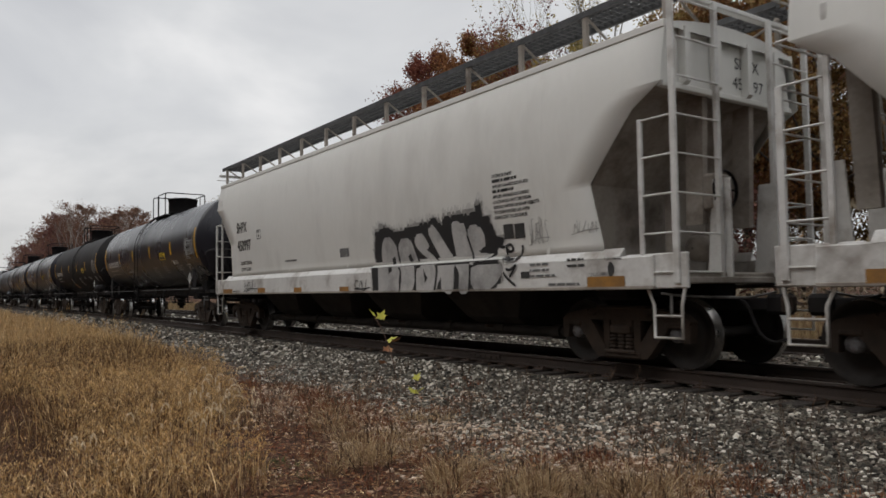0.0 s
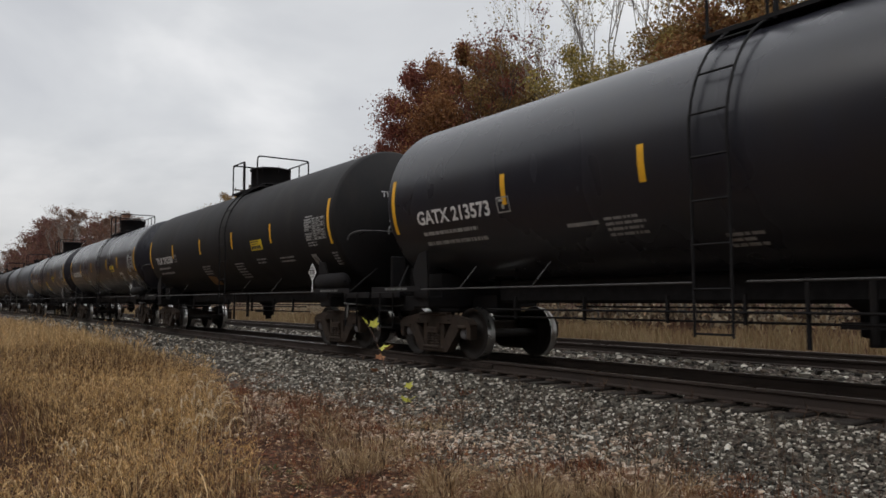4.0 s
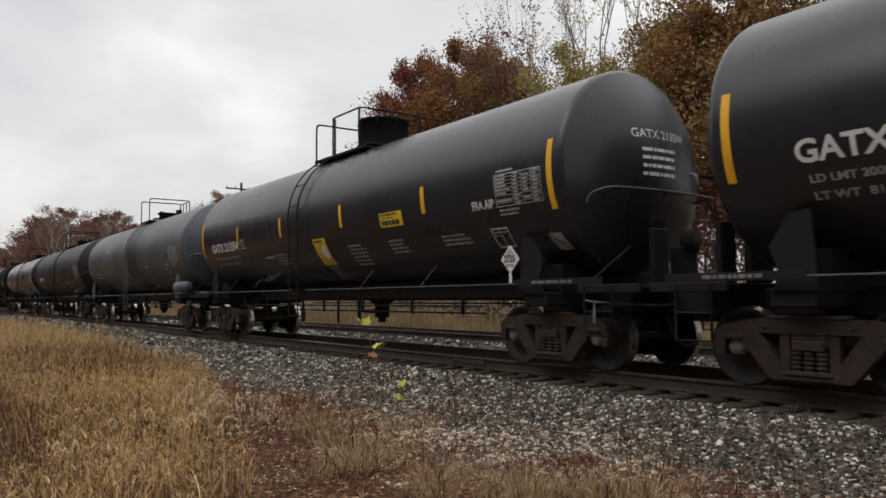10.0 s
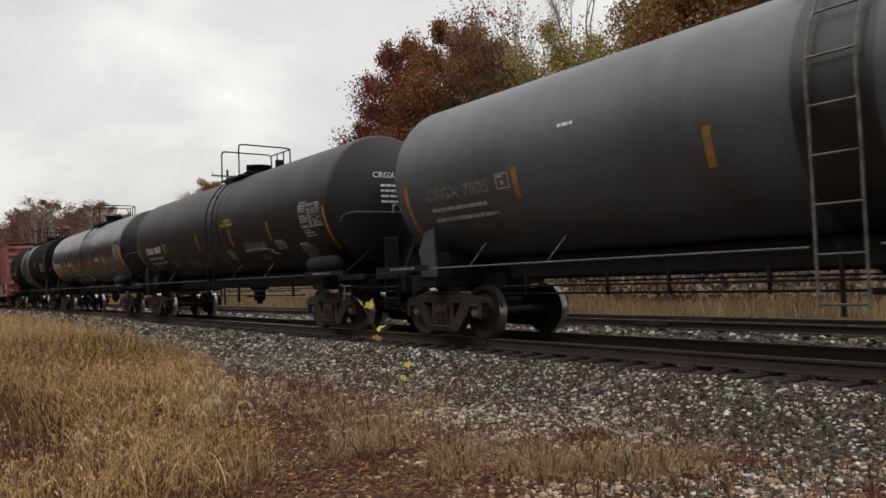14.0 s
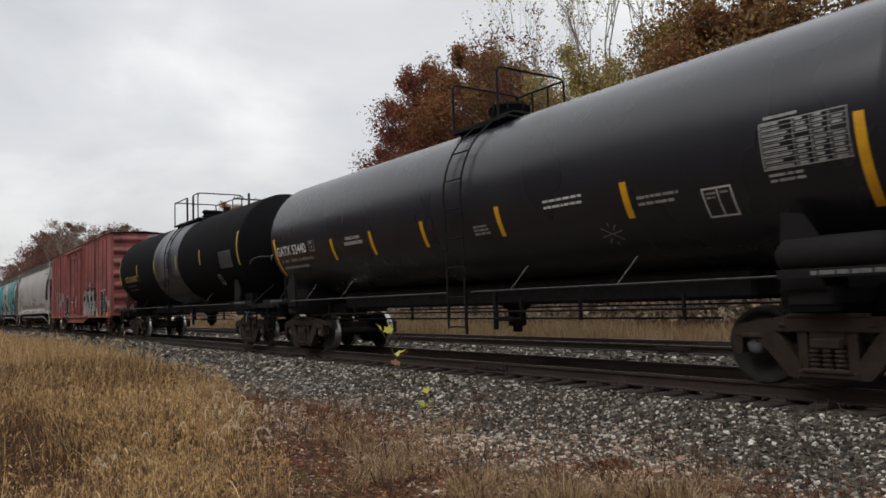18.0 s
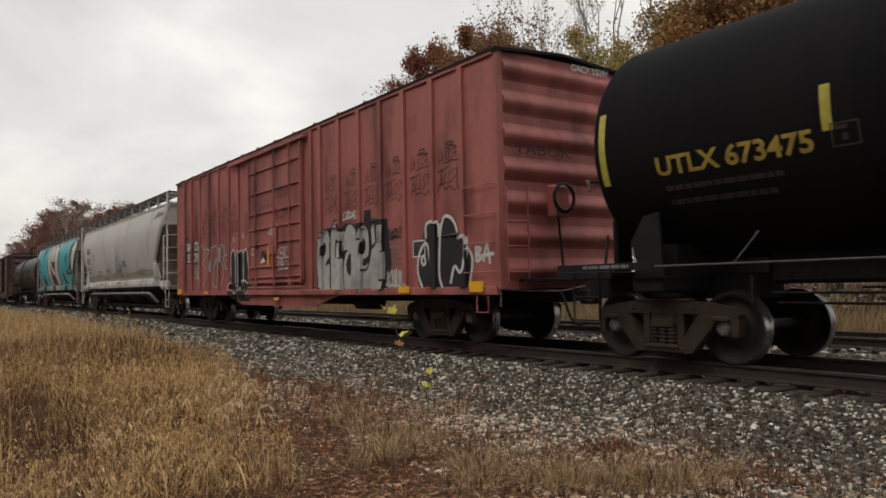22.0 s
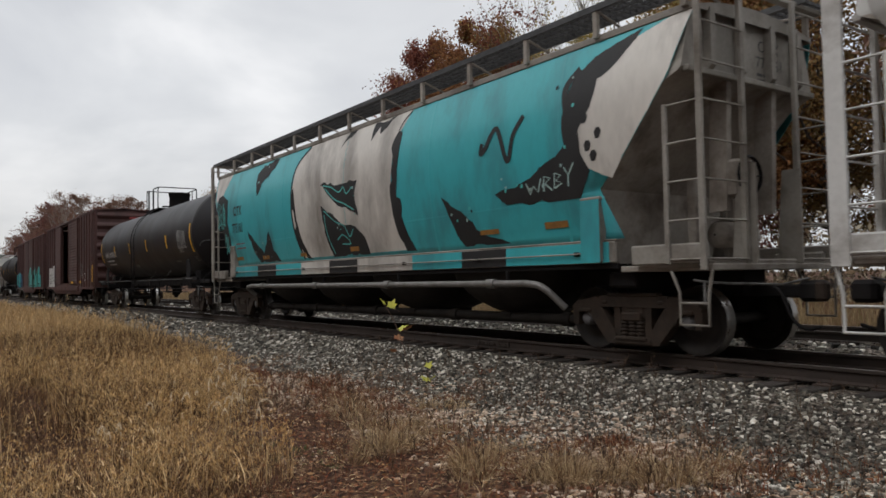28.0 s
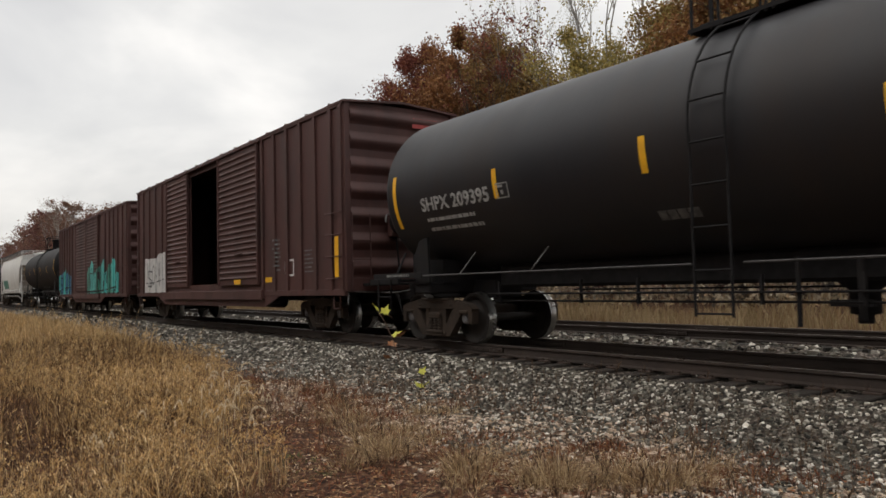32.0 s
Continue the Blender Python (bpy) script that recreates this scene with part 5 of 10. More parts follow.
    pieces += [("brake_pipe", lambda b: b.rod((1.2, -1.1, 0.72), (4.6, -1.1, 0.72), 0.05, UNDER)), ("brake_valve", lambda b: b.box((-3.6, -0.9, 0.70), (0.9, 0.5, 0.36), UNDER, 0.05)),
               ("air_reservoir", lambda b: b.lathe([(-0.5, 0.02), (-0.45, 0.17), (0.45, 0.17), (0.5, 0.02)], UNDER, 14, "x", (3.6, -0.8, 0.72)))]
    for name, fill in pieces:
        b = Build()
        fill(b)
        part(name, b, car)
    if door:
        x0, x1 = door
        b = Build()
        b.box(((x0 + x1) / 2, -yw - 0.035, (z0 + top) / 2 + 0.02), (x1 - x0, 0.07, top - z0 - 0.5), mat, 0.015)
        dr = part("plug_door", b, car, "closed plug door with ribs and locking bars")
        for z in (1.24, 1.66, 2.28, 2.70, 3.13, 3.70, 4.30):
            b = Build()
            b.box(((x0 + x1) / 2, -yw - 0.085, z), (x1 - x0 - 0.1, 0.05, 0.055), mat, 0.01)
            part("door_rib", b, dr)
        for x in (x0 + 0.05, x1 - 0.05):
            b = Build()
            b.box((x, -yw - 0.085, (z0 + top) / 2), (0.09, 0.05, top - z0 - 0.55), mat, 0.01)
            part("door_stile", b, dr)
        for x in (x0 + 0.62, (x0 + x1) / 2 + 0.15, x1 - 0.62):
            b = Build()
            b.rod((x, -yw - 0.135, z0 + 0.15), (x, -yw - 0.135, top - 0.2), 0.024, mat, 8)
            for z in (1.2, 2.3, 3.15, 4.3):
                b.box((x, -yw - 0.12, z), (0.13, 0.07, 0.11), mat, 0.015)
            part("locking_bar", b, dr)
        b = Build()
        b.box((0.04, -yw - 0.12, 2.30), (0.48, 0.07, 0.70), mat, 0.02)
        b.rod((0.17, -yw - 0.175, 2.2), (0.17, -yw - 0.175, 1.5), 0.022, mat, 8)
        part("lock_housing", b, dr, "gear housing of the door lock with its lever")
        for z in (1.10, 1.38):
            b = Build()
            b.box(((x0 + x1) / 2, -yw - 0.10, z), (x1 - x0 + 0.1, 0.04, 0.05), mat, 0.01)
            part("guide_rail", b, dr)
        b = Build()
        b.box(((x0 + x1) / 2 - 0.6, -yw - 0.09, top - 0.20), (x1 - x0 + 1.8, 0.12, 0.08), mat, 0.01)
        part("door_track", b, car)
        b = Build()
        b.box(((x0 + x1) / 2, -yw - 0.07, z0 - 0.02), (x1 - x0 + 3.6, 0.14, 0.12), mat, 0.01)
        b.prism([(x0 - 1.9, 0.92), (x0 - 0.6, 0.62), (x1 + 0.6, 0.62), (x1 + 1.9, 0.92)], -yw - 0.04, -yw + 0.02, mat)
        part("door_track", b, car)
    for x0, x1 in leaf or []:
        b = Build()
        b.box(((x0 + x1) / 2, -yw - 0.045, (z0 + top) / 2 + 0.06), (x1 - x0, 0.05, top - z0 - 0.32), mat, 0.01)
        n, ridges = 22, []
        for k in range(n):
            ridge = Build()
            ridges.append(ridge)
            z = z0 + 0.42 + k * (top - z0 - 0.75) / (n - 1)
            sec = [(z - 0.05, 0), (z, 0.035), (z + 0.05, 0)]
            ridge.add([(x, -yw - 0.071 - d, zz) for x in (x0 + 0.10, x1 - 0.10) for zz, d in sec], [(0, 3, 4, 1), (1, 4, 5, 2)], mat)
        for x in (x0 + 0.04, x1 - 0.04):
            b.box((x, -yw - 0.085, (z0 + top) / 2 + 0.06), (0.08, 0.05, top - z0 - 0.32), mat, 0.01)
        dr = part("sliding_door", b, car, "corrugated sliding door pushed aside")
        for ridge in ridges:
            part("corrugation", ridge, dr)
        b = Build()
        b.rod(((x0 + x1) / 2, -yw - 0.13, z0 + 1.1), ((x0 + x1) / 2 + 0.5, -yw - 0.13, z0 + 1.1), 0.025, mat, 8)
        part("door_handle", b, dr)
    if leaf:
        b = Build()
        x0, x1 = min(l[0] for l in leaf), max(l[1] for l in leaf)
        b.box(((x0 + x1) / 2, -yw - 0.06, top - 0.10), (x1 - x0 + 0.4, 0.12, 0.08), mat, 0.01)
        b.box(((x0 + x1) / 2, -yw - 0.06, z0 - 0.06), (x1 - x0 + 0.6, 0.14, 0.26), mat, 0.01)
        b.prism([(x0 - 1.3, 0.90), (x0 - 0.3, 0.60), (x1 + 0.3, 0.60), (x1 + 1.3, 0.90)], -yw - 0.03, -yw + 0.02, mat)
        part("door_track", b, car)
    for s in (-1, 1):
        for k in range(4):
            b = Build()
            xa, xb, z = s * (half - 0.82), s * (half - 0.06), 1.27 + k * 0.485
            b.pipe([(xa, -yw, z), (xa, -yw - 0.07, z), (xb, -yw - 0.07, z), (xb, -yw, z)], 0.012, mat, 6)
            part("grab_iron", b, car)
        for y in (-yw, yw):
            b = Build()
            xa, xb = s * (half - 0.56), s * (half - 0.26)
            b.pipe([(xa, y, z0), (xa, y, 0.60), (xb, y, 0.60), (xb, y, z0)], 0.016, mat, 6)
            part("sill_step", b, car)
        part("end_ladder", ladder_piece(s * (half + 0.11), -1.15, z0 + 0.1, z0 + 1.7, 0.45, mat, "y", rungs=0.42, r=0.014), car)
        b = Build()
        b.box((s * (half + 0.16), 0, 1.12), (0.22, 2.2, 0.06), UNDER, 0.01)
        part("crossover_platform", b, car)
    b = Build()
    b.lathe([(half + 0.30, 0.22), (half + 0.33, 0.27), (half + 0.36, 0.22)], UNDER, 18, "x", (0, -0.3, 2.5))
    b.box((half + 0.18, -0.3, 2.45), (0.2, 0.35, 0.55), mat, 0.03)
    b.rod((half + 0.18, -0.3, 2.2), (half + 0.18, -0.2, 1.1), 0.02, UNDER, 6)
    part("hand_brake", b, car, "hand brake wheel and housing")
    if marks:
        for nm, lab, fn in marks:
            b = Build()
            fn(b, skin)
            mark = part(nm, b, body, lab)
            if nm in SMALL_MARKS:
                mark["kind"] = "stuff"
    if end_marks:
        b = Build()
        end_marks(b, lambda y, z: (half + 0.125, y, z))
        part("end_lettering", b, car)["kind"] = "stuff"
    if long != 1.0:
        for ob in car.children_recursive:
            ob.data.transform(Matrix.Diagonal((long, 1, 1, 1)))
    for x in (-truck, truck):
        add_truck(car, x)
    add_ends(car, coupling - 1.07)
    return car, body, skin


# ---- ground, ballast and the two tracks (running surface of the near track at z = 0) ----
TRACK_Y, FAR_Y = 9.137, 14.25
PROFILE = [(-1500, -1.2), (-60, -0.9), (-8, -0.66), (0, -0.62), (5.2, -0.62), (6.3, -0.60), (6.9, -0.50), (7.45, -0.29), (7.75, -0.235), (10.6, -0.235), (11.1, -0.33), (11.8, -0.42), (12.5, -0.33), (12.9, -0.22), (15.6, -0.22),
           (16.3, -0.38), (17.2, -0.46), (19.0, -0.40), (22.0, -0.2), (30.0, 0.3), (60.0, 1.2), (1500, 1.5)]
PY, PZ = [p[0] for p in PROFILE], [p[1] for p in PROFILE]


def ground_z(x, y):
    z = float(np.interp(y, PY, PZ))
    near = max(0.0, min(1.0, (7.0 - y) / 1.5)) if y > -30 else 0
    if near:
        z += near * (0.035 * noise.noise((x * 0.5, y * 0.5, 0.0)) + 0.02 * noise.noise((x * 1.7, y * 1.7, 4.0)))
    return z


def ground_material():
    m = bpy.data.materials.new("soil_and_fine_gravel")
    m.use_nodes = True
    nt = m.node_tree
    N, link = nt.nodes.new, nt.links.new
    b = nt.nodes["Principled BSDF"]
    co = N("ShaderNodeTexCoord")

    def noise_at(s, d=4):
        n = N("ShaderNodeTexNoise")
        n.inputs["Scale"].default_value, n.inputs["Detail"].default_value = s, d
        link(co.outputs["Object"], n.inputs["Vector"])
        return n.outputs["Fac"]

    def ramp(f, stops):
        r = N("ShaderNodeValToRGB")
        e = r.color_ramp.elements
        while len(e) < len(stops):
            e.new(0.5)
        for i, (p, c) in enumerate(stops):
            e[i].position, e[i].color = p, (*c, 1)
        link(f, r.inputs[0])
        return r.outputs[0]
    vor = N("ShaderNodeTexVoronoi")
    vor.inputs["Scale"].default_value = 26
    link(co.outputs["Object"], vor.inputs["Vector"])
    sep = N("ShaderNodeSeparateColor")
    link(vor.outputs["Color"], sep.inputs[0])
    stone = ramp(sep.outputs[0], [(0.0, (0.034, 0.026, 0.021)), (0.5, (0.072, 0.057, 0.046)), (0.85, (0.145, 0.12, 0.10)), (1.0, (0.33, 0.28, 0.23))])
    soil = ramp(noise_at(14.0, 8), [(0.34, (0.024, 0.011, 0.007)), (0.48, (0.060, 0.026, 0.015)), (0.58, (0.105, 0.049, 0.026)), (0.70, (0.22, 0.132, 0.078))])
    pos = N("ShaderNodeSeparateXYZ")
    link(co.outputs["Object"], pos.inputs[0])
    edge = N("ShaderNodeMath")
    edge.operation = "MULTIPLY_ADD"
    link(noise_at(0.7, 5), edge.inputs[0])
    edge.inputs[1].default_value = 4.5
    link(pos.outputs["Y"], edge.inputs[2])
    fac = N("ShaderNodeMapRange")
    fac.inputs["From Min"].default_value, fac.inputs["From Max"].default_value = 6.6, 8.2
    link(edge.outputs[0], fac.inputs["Value"])
    far = N("ShaderNodeMapRange")
    far.inputs["From Min"].default_value, far.inputs["From Max"].default_value = 17.6, 16.6
    link(pos.outputs["Y"], far.inputs["Value"])
    mul = N("ShaderNodeMath")
    mul.operation = "MULTIPLY"
    link(fac.outputs[0], mul.inputs[0])
    link(far.outputs[0], mul.inputs[1])
    mix = N("ShaderNodeMixRGB")
    link(mul.outputs[0], mix.inputs[0])
    link(soil, mix.inputs[1])
    link(stone, mix.inputs[2])
    link(mix.outputs[0], b.inputs["Base Color"])
    b.inputs["Roughness"].default_value, b.inputs["Specular IOR Level"].default_value = 0.95, 0.2
    bp = N("ShaderNodeBump")
    bp.inputs["Strength"].default_value, bp.inputs["Distance"].default_value = 0.8, 0.04
    link(vor.outputs["Distance"], bp.inputs["Height"])
    link(bp.outputs[0], b.inputs["Normal"])
    return m


def make_ground():
    xs = [-1500, -700, -400, -250, -160, -110] + list(np.arange(-80, -20, 2.0)) + list(np.arange(-20, 6, 0.35)) + list(np.arange(6, 40, 3.0)) + [60, 120, 300, 1500]
    ys = sorted(set(PY + [-30, -15, -4] + [round(v, 2) for v in np.arange(-2, 7.5, 0.3)]))
    vs = [(x, y, ground_z(x, y)) for x in xs for y in ys]
    n = len(ys)
    fs = [(i * n + j, (i + 1) * n + j, (i + 1) * n + j + 1, i * n + j + 1) for i in range(len(xs) - 1) for j in range(n - 1)]
    b = Build()
    b.add(vs, fs, ground_material(), True)
    g = new("ground", b.mesh("ground"))
    tagged(g, "dry soil, leaf litter and grey railway gravel", "ground", kind="structure")


make_ground()


def scatter(name, verts, faces, places, mat, label, category, smooth=False):
    """One mesh of many loose small pieces: places are (x, y, z, size_x, size_y, size_z, turn) rows."""
    base, f = np.array(verts, float), np.array(faces, int)
    p = np.array(places, float)
    rnd = np.random.RandomState(len(p))
    n, k = len(p), len(base)
    wob = 1 + rnd.uniform(-0.28, 0.28, (n, k, 3))
    v = base[None] * wob * p[:, None, 3:6]
    c, s = np.cos(p[:, 6])[:, None], np.sin(p[:, 6])[:, None]
    tilt = rnd.uniform(-0.6, 0.6, n)[:, None]
    y, z = v[..., 1] * np.cos(tilt) - v[..., 2] * np.sin(tilt), v[..., 1] * np.sin(tilt) + v[..., 2] * np.cos(tilt)
    out = np.stack([v[..., 0] * c - y * s, v[..., 0] * s + y * c, z], -1) + p[:, None, :3]
    fs = (f[None] + (np.arange(n) * k)[:, None, None]).reshape(-1, f.shape[1])
    return raw_mesh(name, out.reshape(-1, 3), fs, mat, label, category, smooth)


def raw_mesh(name, v, f, mat, label, category, smooth=False, parent=None):
    me = bpy.data.meshes.new(name)
    me.vertices.add(len(v))
    me.vertices.foreach_set("co", np.ascontiguousarray(v, np.float32).ravel())
    w = f.shape[1]
    me.loops.add(f.size)
    me.loops.foreach_set("vertex_index", np.ascontiguousarray(f, np.int32).ravel())
    me.polygons.add(len(f))
    me.polygons.foreach_set("loop_start", np.arange(0, f.size, w, dtype=np.int32))
    me.polygons.foreach_set("loop_total", np.full(len(f), w, np.int32))
    me.polygons.foreach_set("use_smooth", np.full(len(f), smooth))
    me.materials.append(mat)
    me.update(calc_edges=True)
    ob = new(name, me)
    if parent is not None:
        ob.parent = parent
    else:
        tagged(ob, label, category, kind="stuff")
    return ob


STONE = island_material("ballast_stone_tones", [(0.017, 0.014, 0.011), (0.043, 0.038, 0.032), (0.086, 0.079, 0.065), (0.153, 0.141, 0.117), (0.084, 0.061, 0.043), (0.298, 0.274, 0.228), (0.800, 0.744, 0.651)], rough=0.9, noise_scale=40)


def make_ballast():
    rnd = np.random.RandomState(7)
    zones = [((-9, -1.5), (4.0, 7.9), 24000, 0.0185), ((-17, -9), (4.6, 7.9), 21000, 0.023), ((-32, -17), (5.8, 7.9), 12000, 0.034), ((-75, -32), (6.2, 8.3), 6000, 0.055), ((-26, 3), (8.45, 9.85), 5000, 0.034), ((-32, 3), (9.95, 13.4), 9000, 0.042),
             ((-32, 3), (13.5, 16.4), 4000, 0.045), ((-75, -32), (8.4, 13.0), 5000, 0.06)]
    rows = []
    for (x0, x1), (y0, y1), n, size in zones:
        x, y = rnd.uniform(x0, x1, n), rnd.uniform(y0, y1, n)
        for a, c in zip(x, y):
            if c < 6.6 and noise.noise((a * 0.55, c * 0.55, 9.0)) + (c - 5.6) * 0.45 + (a + 9) * 0.035 < rnd.uniform(-0.2, 0.25):
                continue
            r = size * rnd.lognormal(0, 0.28)
            rows.append((a, c, ground_z(a, c) + r * 0.25, r, r * rnd.uniform(0.7, 1.0), r * rnd.uniform(0.5, 0.85), rnd.uniform(0, 6.28)))
    q = 0.62
    verts = [(-1, -q, -q), (1, -q, -q * 0.8), (1, q, -q), (-1, q, -q * 0.7), (-0.7, -q, 0.8), (0.6, -0.7, q), (0.75, 0.6, 0.9), (-0.8, 0.5, q)]
    faces = [(4, 5, 6, 7), (0, 1, 5, 4), (1, 2, 6, 5), (2, 3, 7, 6), (3, 0, 4, 7)]
    scatter("ballast_stones", verts, faces, rows, STONE, "loose crushed grey and white ballast stones", "gravel")


make_ballast()

STONE_PALE = island_material("pale_gravel_tones", [(0.093, 0.062, 0.044), (0.206, 0.146, 0.105), (0.391, 0.291, 0.214), (0.577, 0.451, 0.344), (0.783, 0.639, 0.504), (0.258, 0.160, 0.101)], rough=0.9, noise_scale=40)


def make_pale_gravel():
    """Lighter fine gravel strewn in patches over the soil before the ballast."""
    rnd = np.random.RandomState(17)
    rows = []
    for a, c in zip(rnd.uniform(-13, -1.5, 52000), rnd.uniform(2.6, 7.0, 52000)):
        k = noise.noise((a * 0.45, c * 0.8, 31.0)) + 0.5 * noise.noise((a * 1.5, c * 1.9, 8.0)) - 0.30 * abs(c - 5.3) + 0.26
        if c < field_edge(a) - 0.1 or k < rnd.uniform(-0.45, 0.75):
            continue
        r = 0.0140 * rnd.lognormal(0, 0.40)
        rows.append((a, c, ground_z(a, c) + r * 0.3, r, r * rnd.uniform(0.6, 1.0), r * rnd.uniform(0.4, 0.8), rnd.uniform(0, 6.28)))
    q = 0.62
    verts = [(-1, -q, -q), (1, -q, -q * 0.8), (1, q, -q), (-1, q, -q * 0.7), (-0.7, -q, 0.8), (0.6, -0.7, q), (0.75, 0.6, 0.9), (-0.8, 0.5, q)]
    faces = [(4, 5, 6, 7), (0, 1, 5, 4), (1, 2, 6, 5), (2, 3, 7, 6), (3, 0, 4, 7)]
    scatter("pale_gravel", verts, faces, rows, STONE_PALE, "patches of fine pale gravel on the soil", "gravel")


def make_track(yc, name, label, x_far):
    tr = thing(name, label, "railway track")
    tr["kind"] = "structure"
    tr.matrix_basis = pose(0, yc, 0)
    for s in (-1, 1):
        y = s * 0.7525
        foot = [(-0.076, -0.178), (0.076, -0.178), (0.076, -0.166), (0.012, -0.146), (0.009, -0.045), (0.036, -0.036), (0.036, -0.010)]
        head = [(0.030, 0.0), (-0.030, 0.0)]
        left = [(-a, c) for a, c in foot[:1:-1]]
        sec = foot + head + left + [(-0.076, -0.166)]
        b = Build()
        n = len(sec)
        xs = [x_far, -200, -100, -50, -25, 0, 25, 60, 200]
        vs = [(x, y + a, c) for x in xs for a, c in sec]
        idx = lambda i, k: i * n + k % n
        for i in range(len(xs) - 1):
            for k in range(n):
                b.add([vs[idx(i, k)], vs[idx(i + 1, k)], vs[idx(i + 1, k + 1)], vs[idx(i, k + 1)]], [(0, 1, 2, 3)], RAIL_TOP if k == 7 else RAIL)
        rail = part("rail", b, tr, "rusty steel rail with a worn bright top")
        b = Build()
        for x in (-22.4, -10.6, 1.2):
            for d in (-1, 1):
                b.box((x, y + d * 0.028, -0.095), (0.92, 0.028, 0.085), RAIL, 0.006)
                for k in range(6):
                    b.rod((x - 0.38 + k * 0.152, y + d * 0.03, -0.095), (x - 0.38 + k * 0.152, y + d * 0.06, -0.095), 0.017, RAIL, 6)
        part("joint_bar", b, rail, "bolted joint bars")
    t, p = Build(), Build()
    t.box((0, 0, 0), (0.23, 2.59, 0.17), TIE, 0.012)
    tie = t.mesh("tie")
    p.box((0, 0, 0), (0.20, 0.36, 0.02), PLATE, 0.004)
    for dx in (-0.06, 0.06):
        for dy in (-0.10, 0.10):
            p.box((dx, dy, 0.02), (0.03, 0.035, 0.035), PLATE, 0.004)
    plate = p.mesh("tie_plate")
    rnd = random.Random(3)
    k, x = 0, 6.0
    while x > -66 and k < 145:
        o = part("tie", tie, tr, at=pose(x + rnd.uniform(-0.04, 0.04), rnd.uniform(-0.05, 0.05), -0.285 + rnd.uniform(-0.012, 0.008), 0, 0, rnd.uniform(-1.5, 1.5)))
        if x > -26:
            for s in (-1, 1):
                part("tie_plate", plate, o, at=pose(0, s * 0.7525, 0.095))
        x -= 0.50
        k += 1
    far = Build()
    while x > -150:
        far.box((x, 0, -0.285), (0.23, 2.59, 0.17), TIE)
        x -= 0.50
    o = part("distant_ties", far, tr)
    o["kind"] = "stuff"


make_track(TRACK_Y, "track_near", "rusty railway track on dark ties in grey ballast", -700)
make_track(FAR_Y, "track_far", "second railway track beyond the train", -700)


# ---- grass: loose curved blades ----
def blades(rows, seed, seg=3):
    """rows: x, y, z, height, width, lean, heading. Returns vertices and quads of bent, tapering blades."""
    p = np.array(rows, float)
    n = len(p)
    rnd = np.random.RandomState(seed)
    t = np.linspace(0, 1, seg + 1)
    hd, lean = p[:, 6], p[:, 5]
    dx, dy = np.cos(hd), np.sin(hd)
    wx, wy = -dy, dx
    face = rnd.uniform(0, 6.28, n)
    wx, wy = np.cos(face), np.sin(face)
    bend = lean[:, None] * t[None] ** 1.8
    up = p[:, 3][:, None] * (t[None] - 0.25 * np.clip(lean[:, None] / (np.abs(p[:, 3][:, None]) + 0.01), 0, 1.4) ** 2 * t[None] ** 2)
    cx, cy, cz = p[:, 0][:, None] + dx[:, None] * bend, p[:, 1][:, None] + dy[:, None] * bend, p[:, 2][:, None] + up
    w = p[:, 4][:, None] * (1 - 0.85 * t[None] ** 1.3) * 0.5
    a = np.stack([cx - wx[:, None] * w, cy - wy[:, None] * w, cz], -1)
    c = np.stack([cx + wx[:, None] * w, cy + wy[:, None] * w, cz], -1)
    v = np.stack([a, c], 2).reshape(n, -1, 3)
    q = np.array([(2 * i, 2 * i + 1, 2 * i + 3, 2 * i + 2) for i in range(seg)])
    f = (q[None] + (np.arange(n) * 2 * (seg + 1))[:, None, None]).reshape(-1, 4)
    return v.reshape(-1, 3), f


STRAW = island_material("dry_straw_tones", [(0.039, 0.019, 0.009), (0.078, 0.040, 0.016), (0.158, 0.082, 0.029), (0.880, 0.620, 0.303), (0.121, 0.061, 0.021), (0.047, 0.022, 0.010), (0.388, 0.221, 0.082)], rough=0.65, see_through=0.15, patch=((0.40, 0.28, 0.21), 0.7, 0.9))
HEADS = island_material("seed_head_tones", [(0.441, 0.241, 0.086), (0.777, 0.492, 0.206), (0.945, 0.666, 0.335), (0.284, 0.145, 0.052), (0.672, 0.405, 0.155)], rough=0.6, see_through=0.25)
STALK = island_material("pale_stalk_tones", [(0.210, 0.121, 0.052), (0.504, 0.318, 0.138), (0.997, 0.724, 0.396), (0.357, 0.212, 0.086), (0.756, 0.511, 0.241)], rough=0.6, see_through=0.1)
STRAW_FAR = island_material("far_golden_grass_tones", [(0.255, 0.149, 0.064), (0.527, 0.340, 0.157), (0.391, 0.238, 0.102), (0.807, 0.595, 0.323), (0.145, 0.078, 0.034)], rough=0.65, see_through=0.3)
FOX = island_material("foxtail_head_tones", [(0.62, 0.48, 0.30), (0.80, 0.66, 0.45), (0.92, 0.80, 0.60), (0.45, 0.33, 0.19)], rough=0.6, see_through=0.15)
CHAFF = island_material("chaff_tones", [(0.084, 0.041, 0.019), (0.210, 0.106, 0.043), (0.892, 0.656, 0.361), (0.147, 0.068, 0.030), (0.578, 0.376, 0.163), (0.945, 0.714, 0.413), (0.357, 0.183, 0.069), (0.105, 0.048, 0.026)], rough=0.6, see_through=0.1)
BANK = island_material("bank_grass_tones", [(0.27, 0.205, 0.115), (0.43, 0.33, 0.19), (0.23, 0.185, 0.09), (0.34, 0.24, 0.13), (0.18, 0.11, 0.065)], rough=0.75, see_through=0.2, patch=((0.6, 0.5, 0.42), 0.5, 0.8))
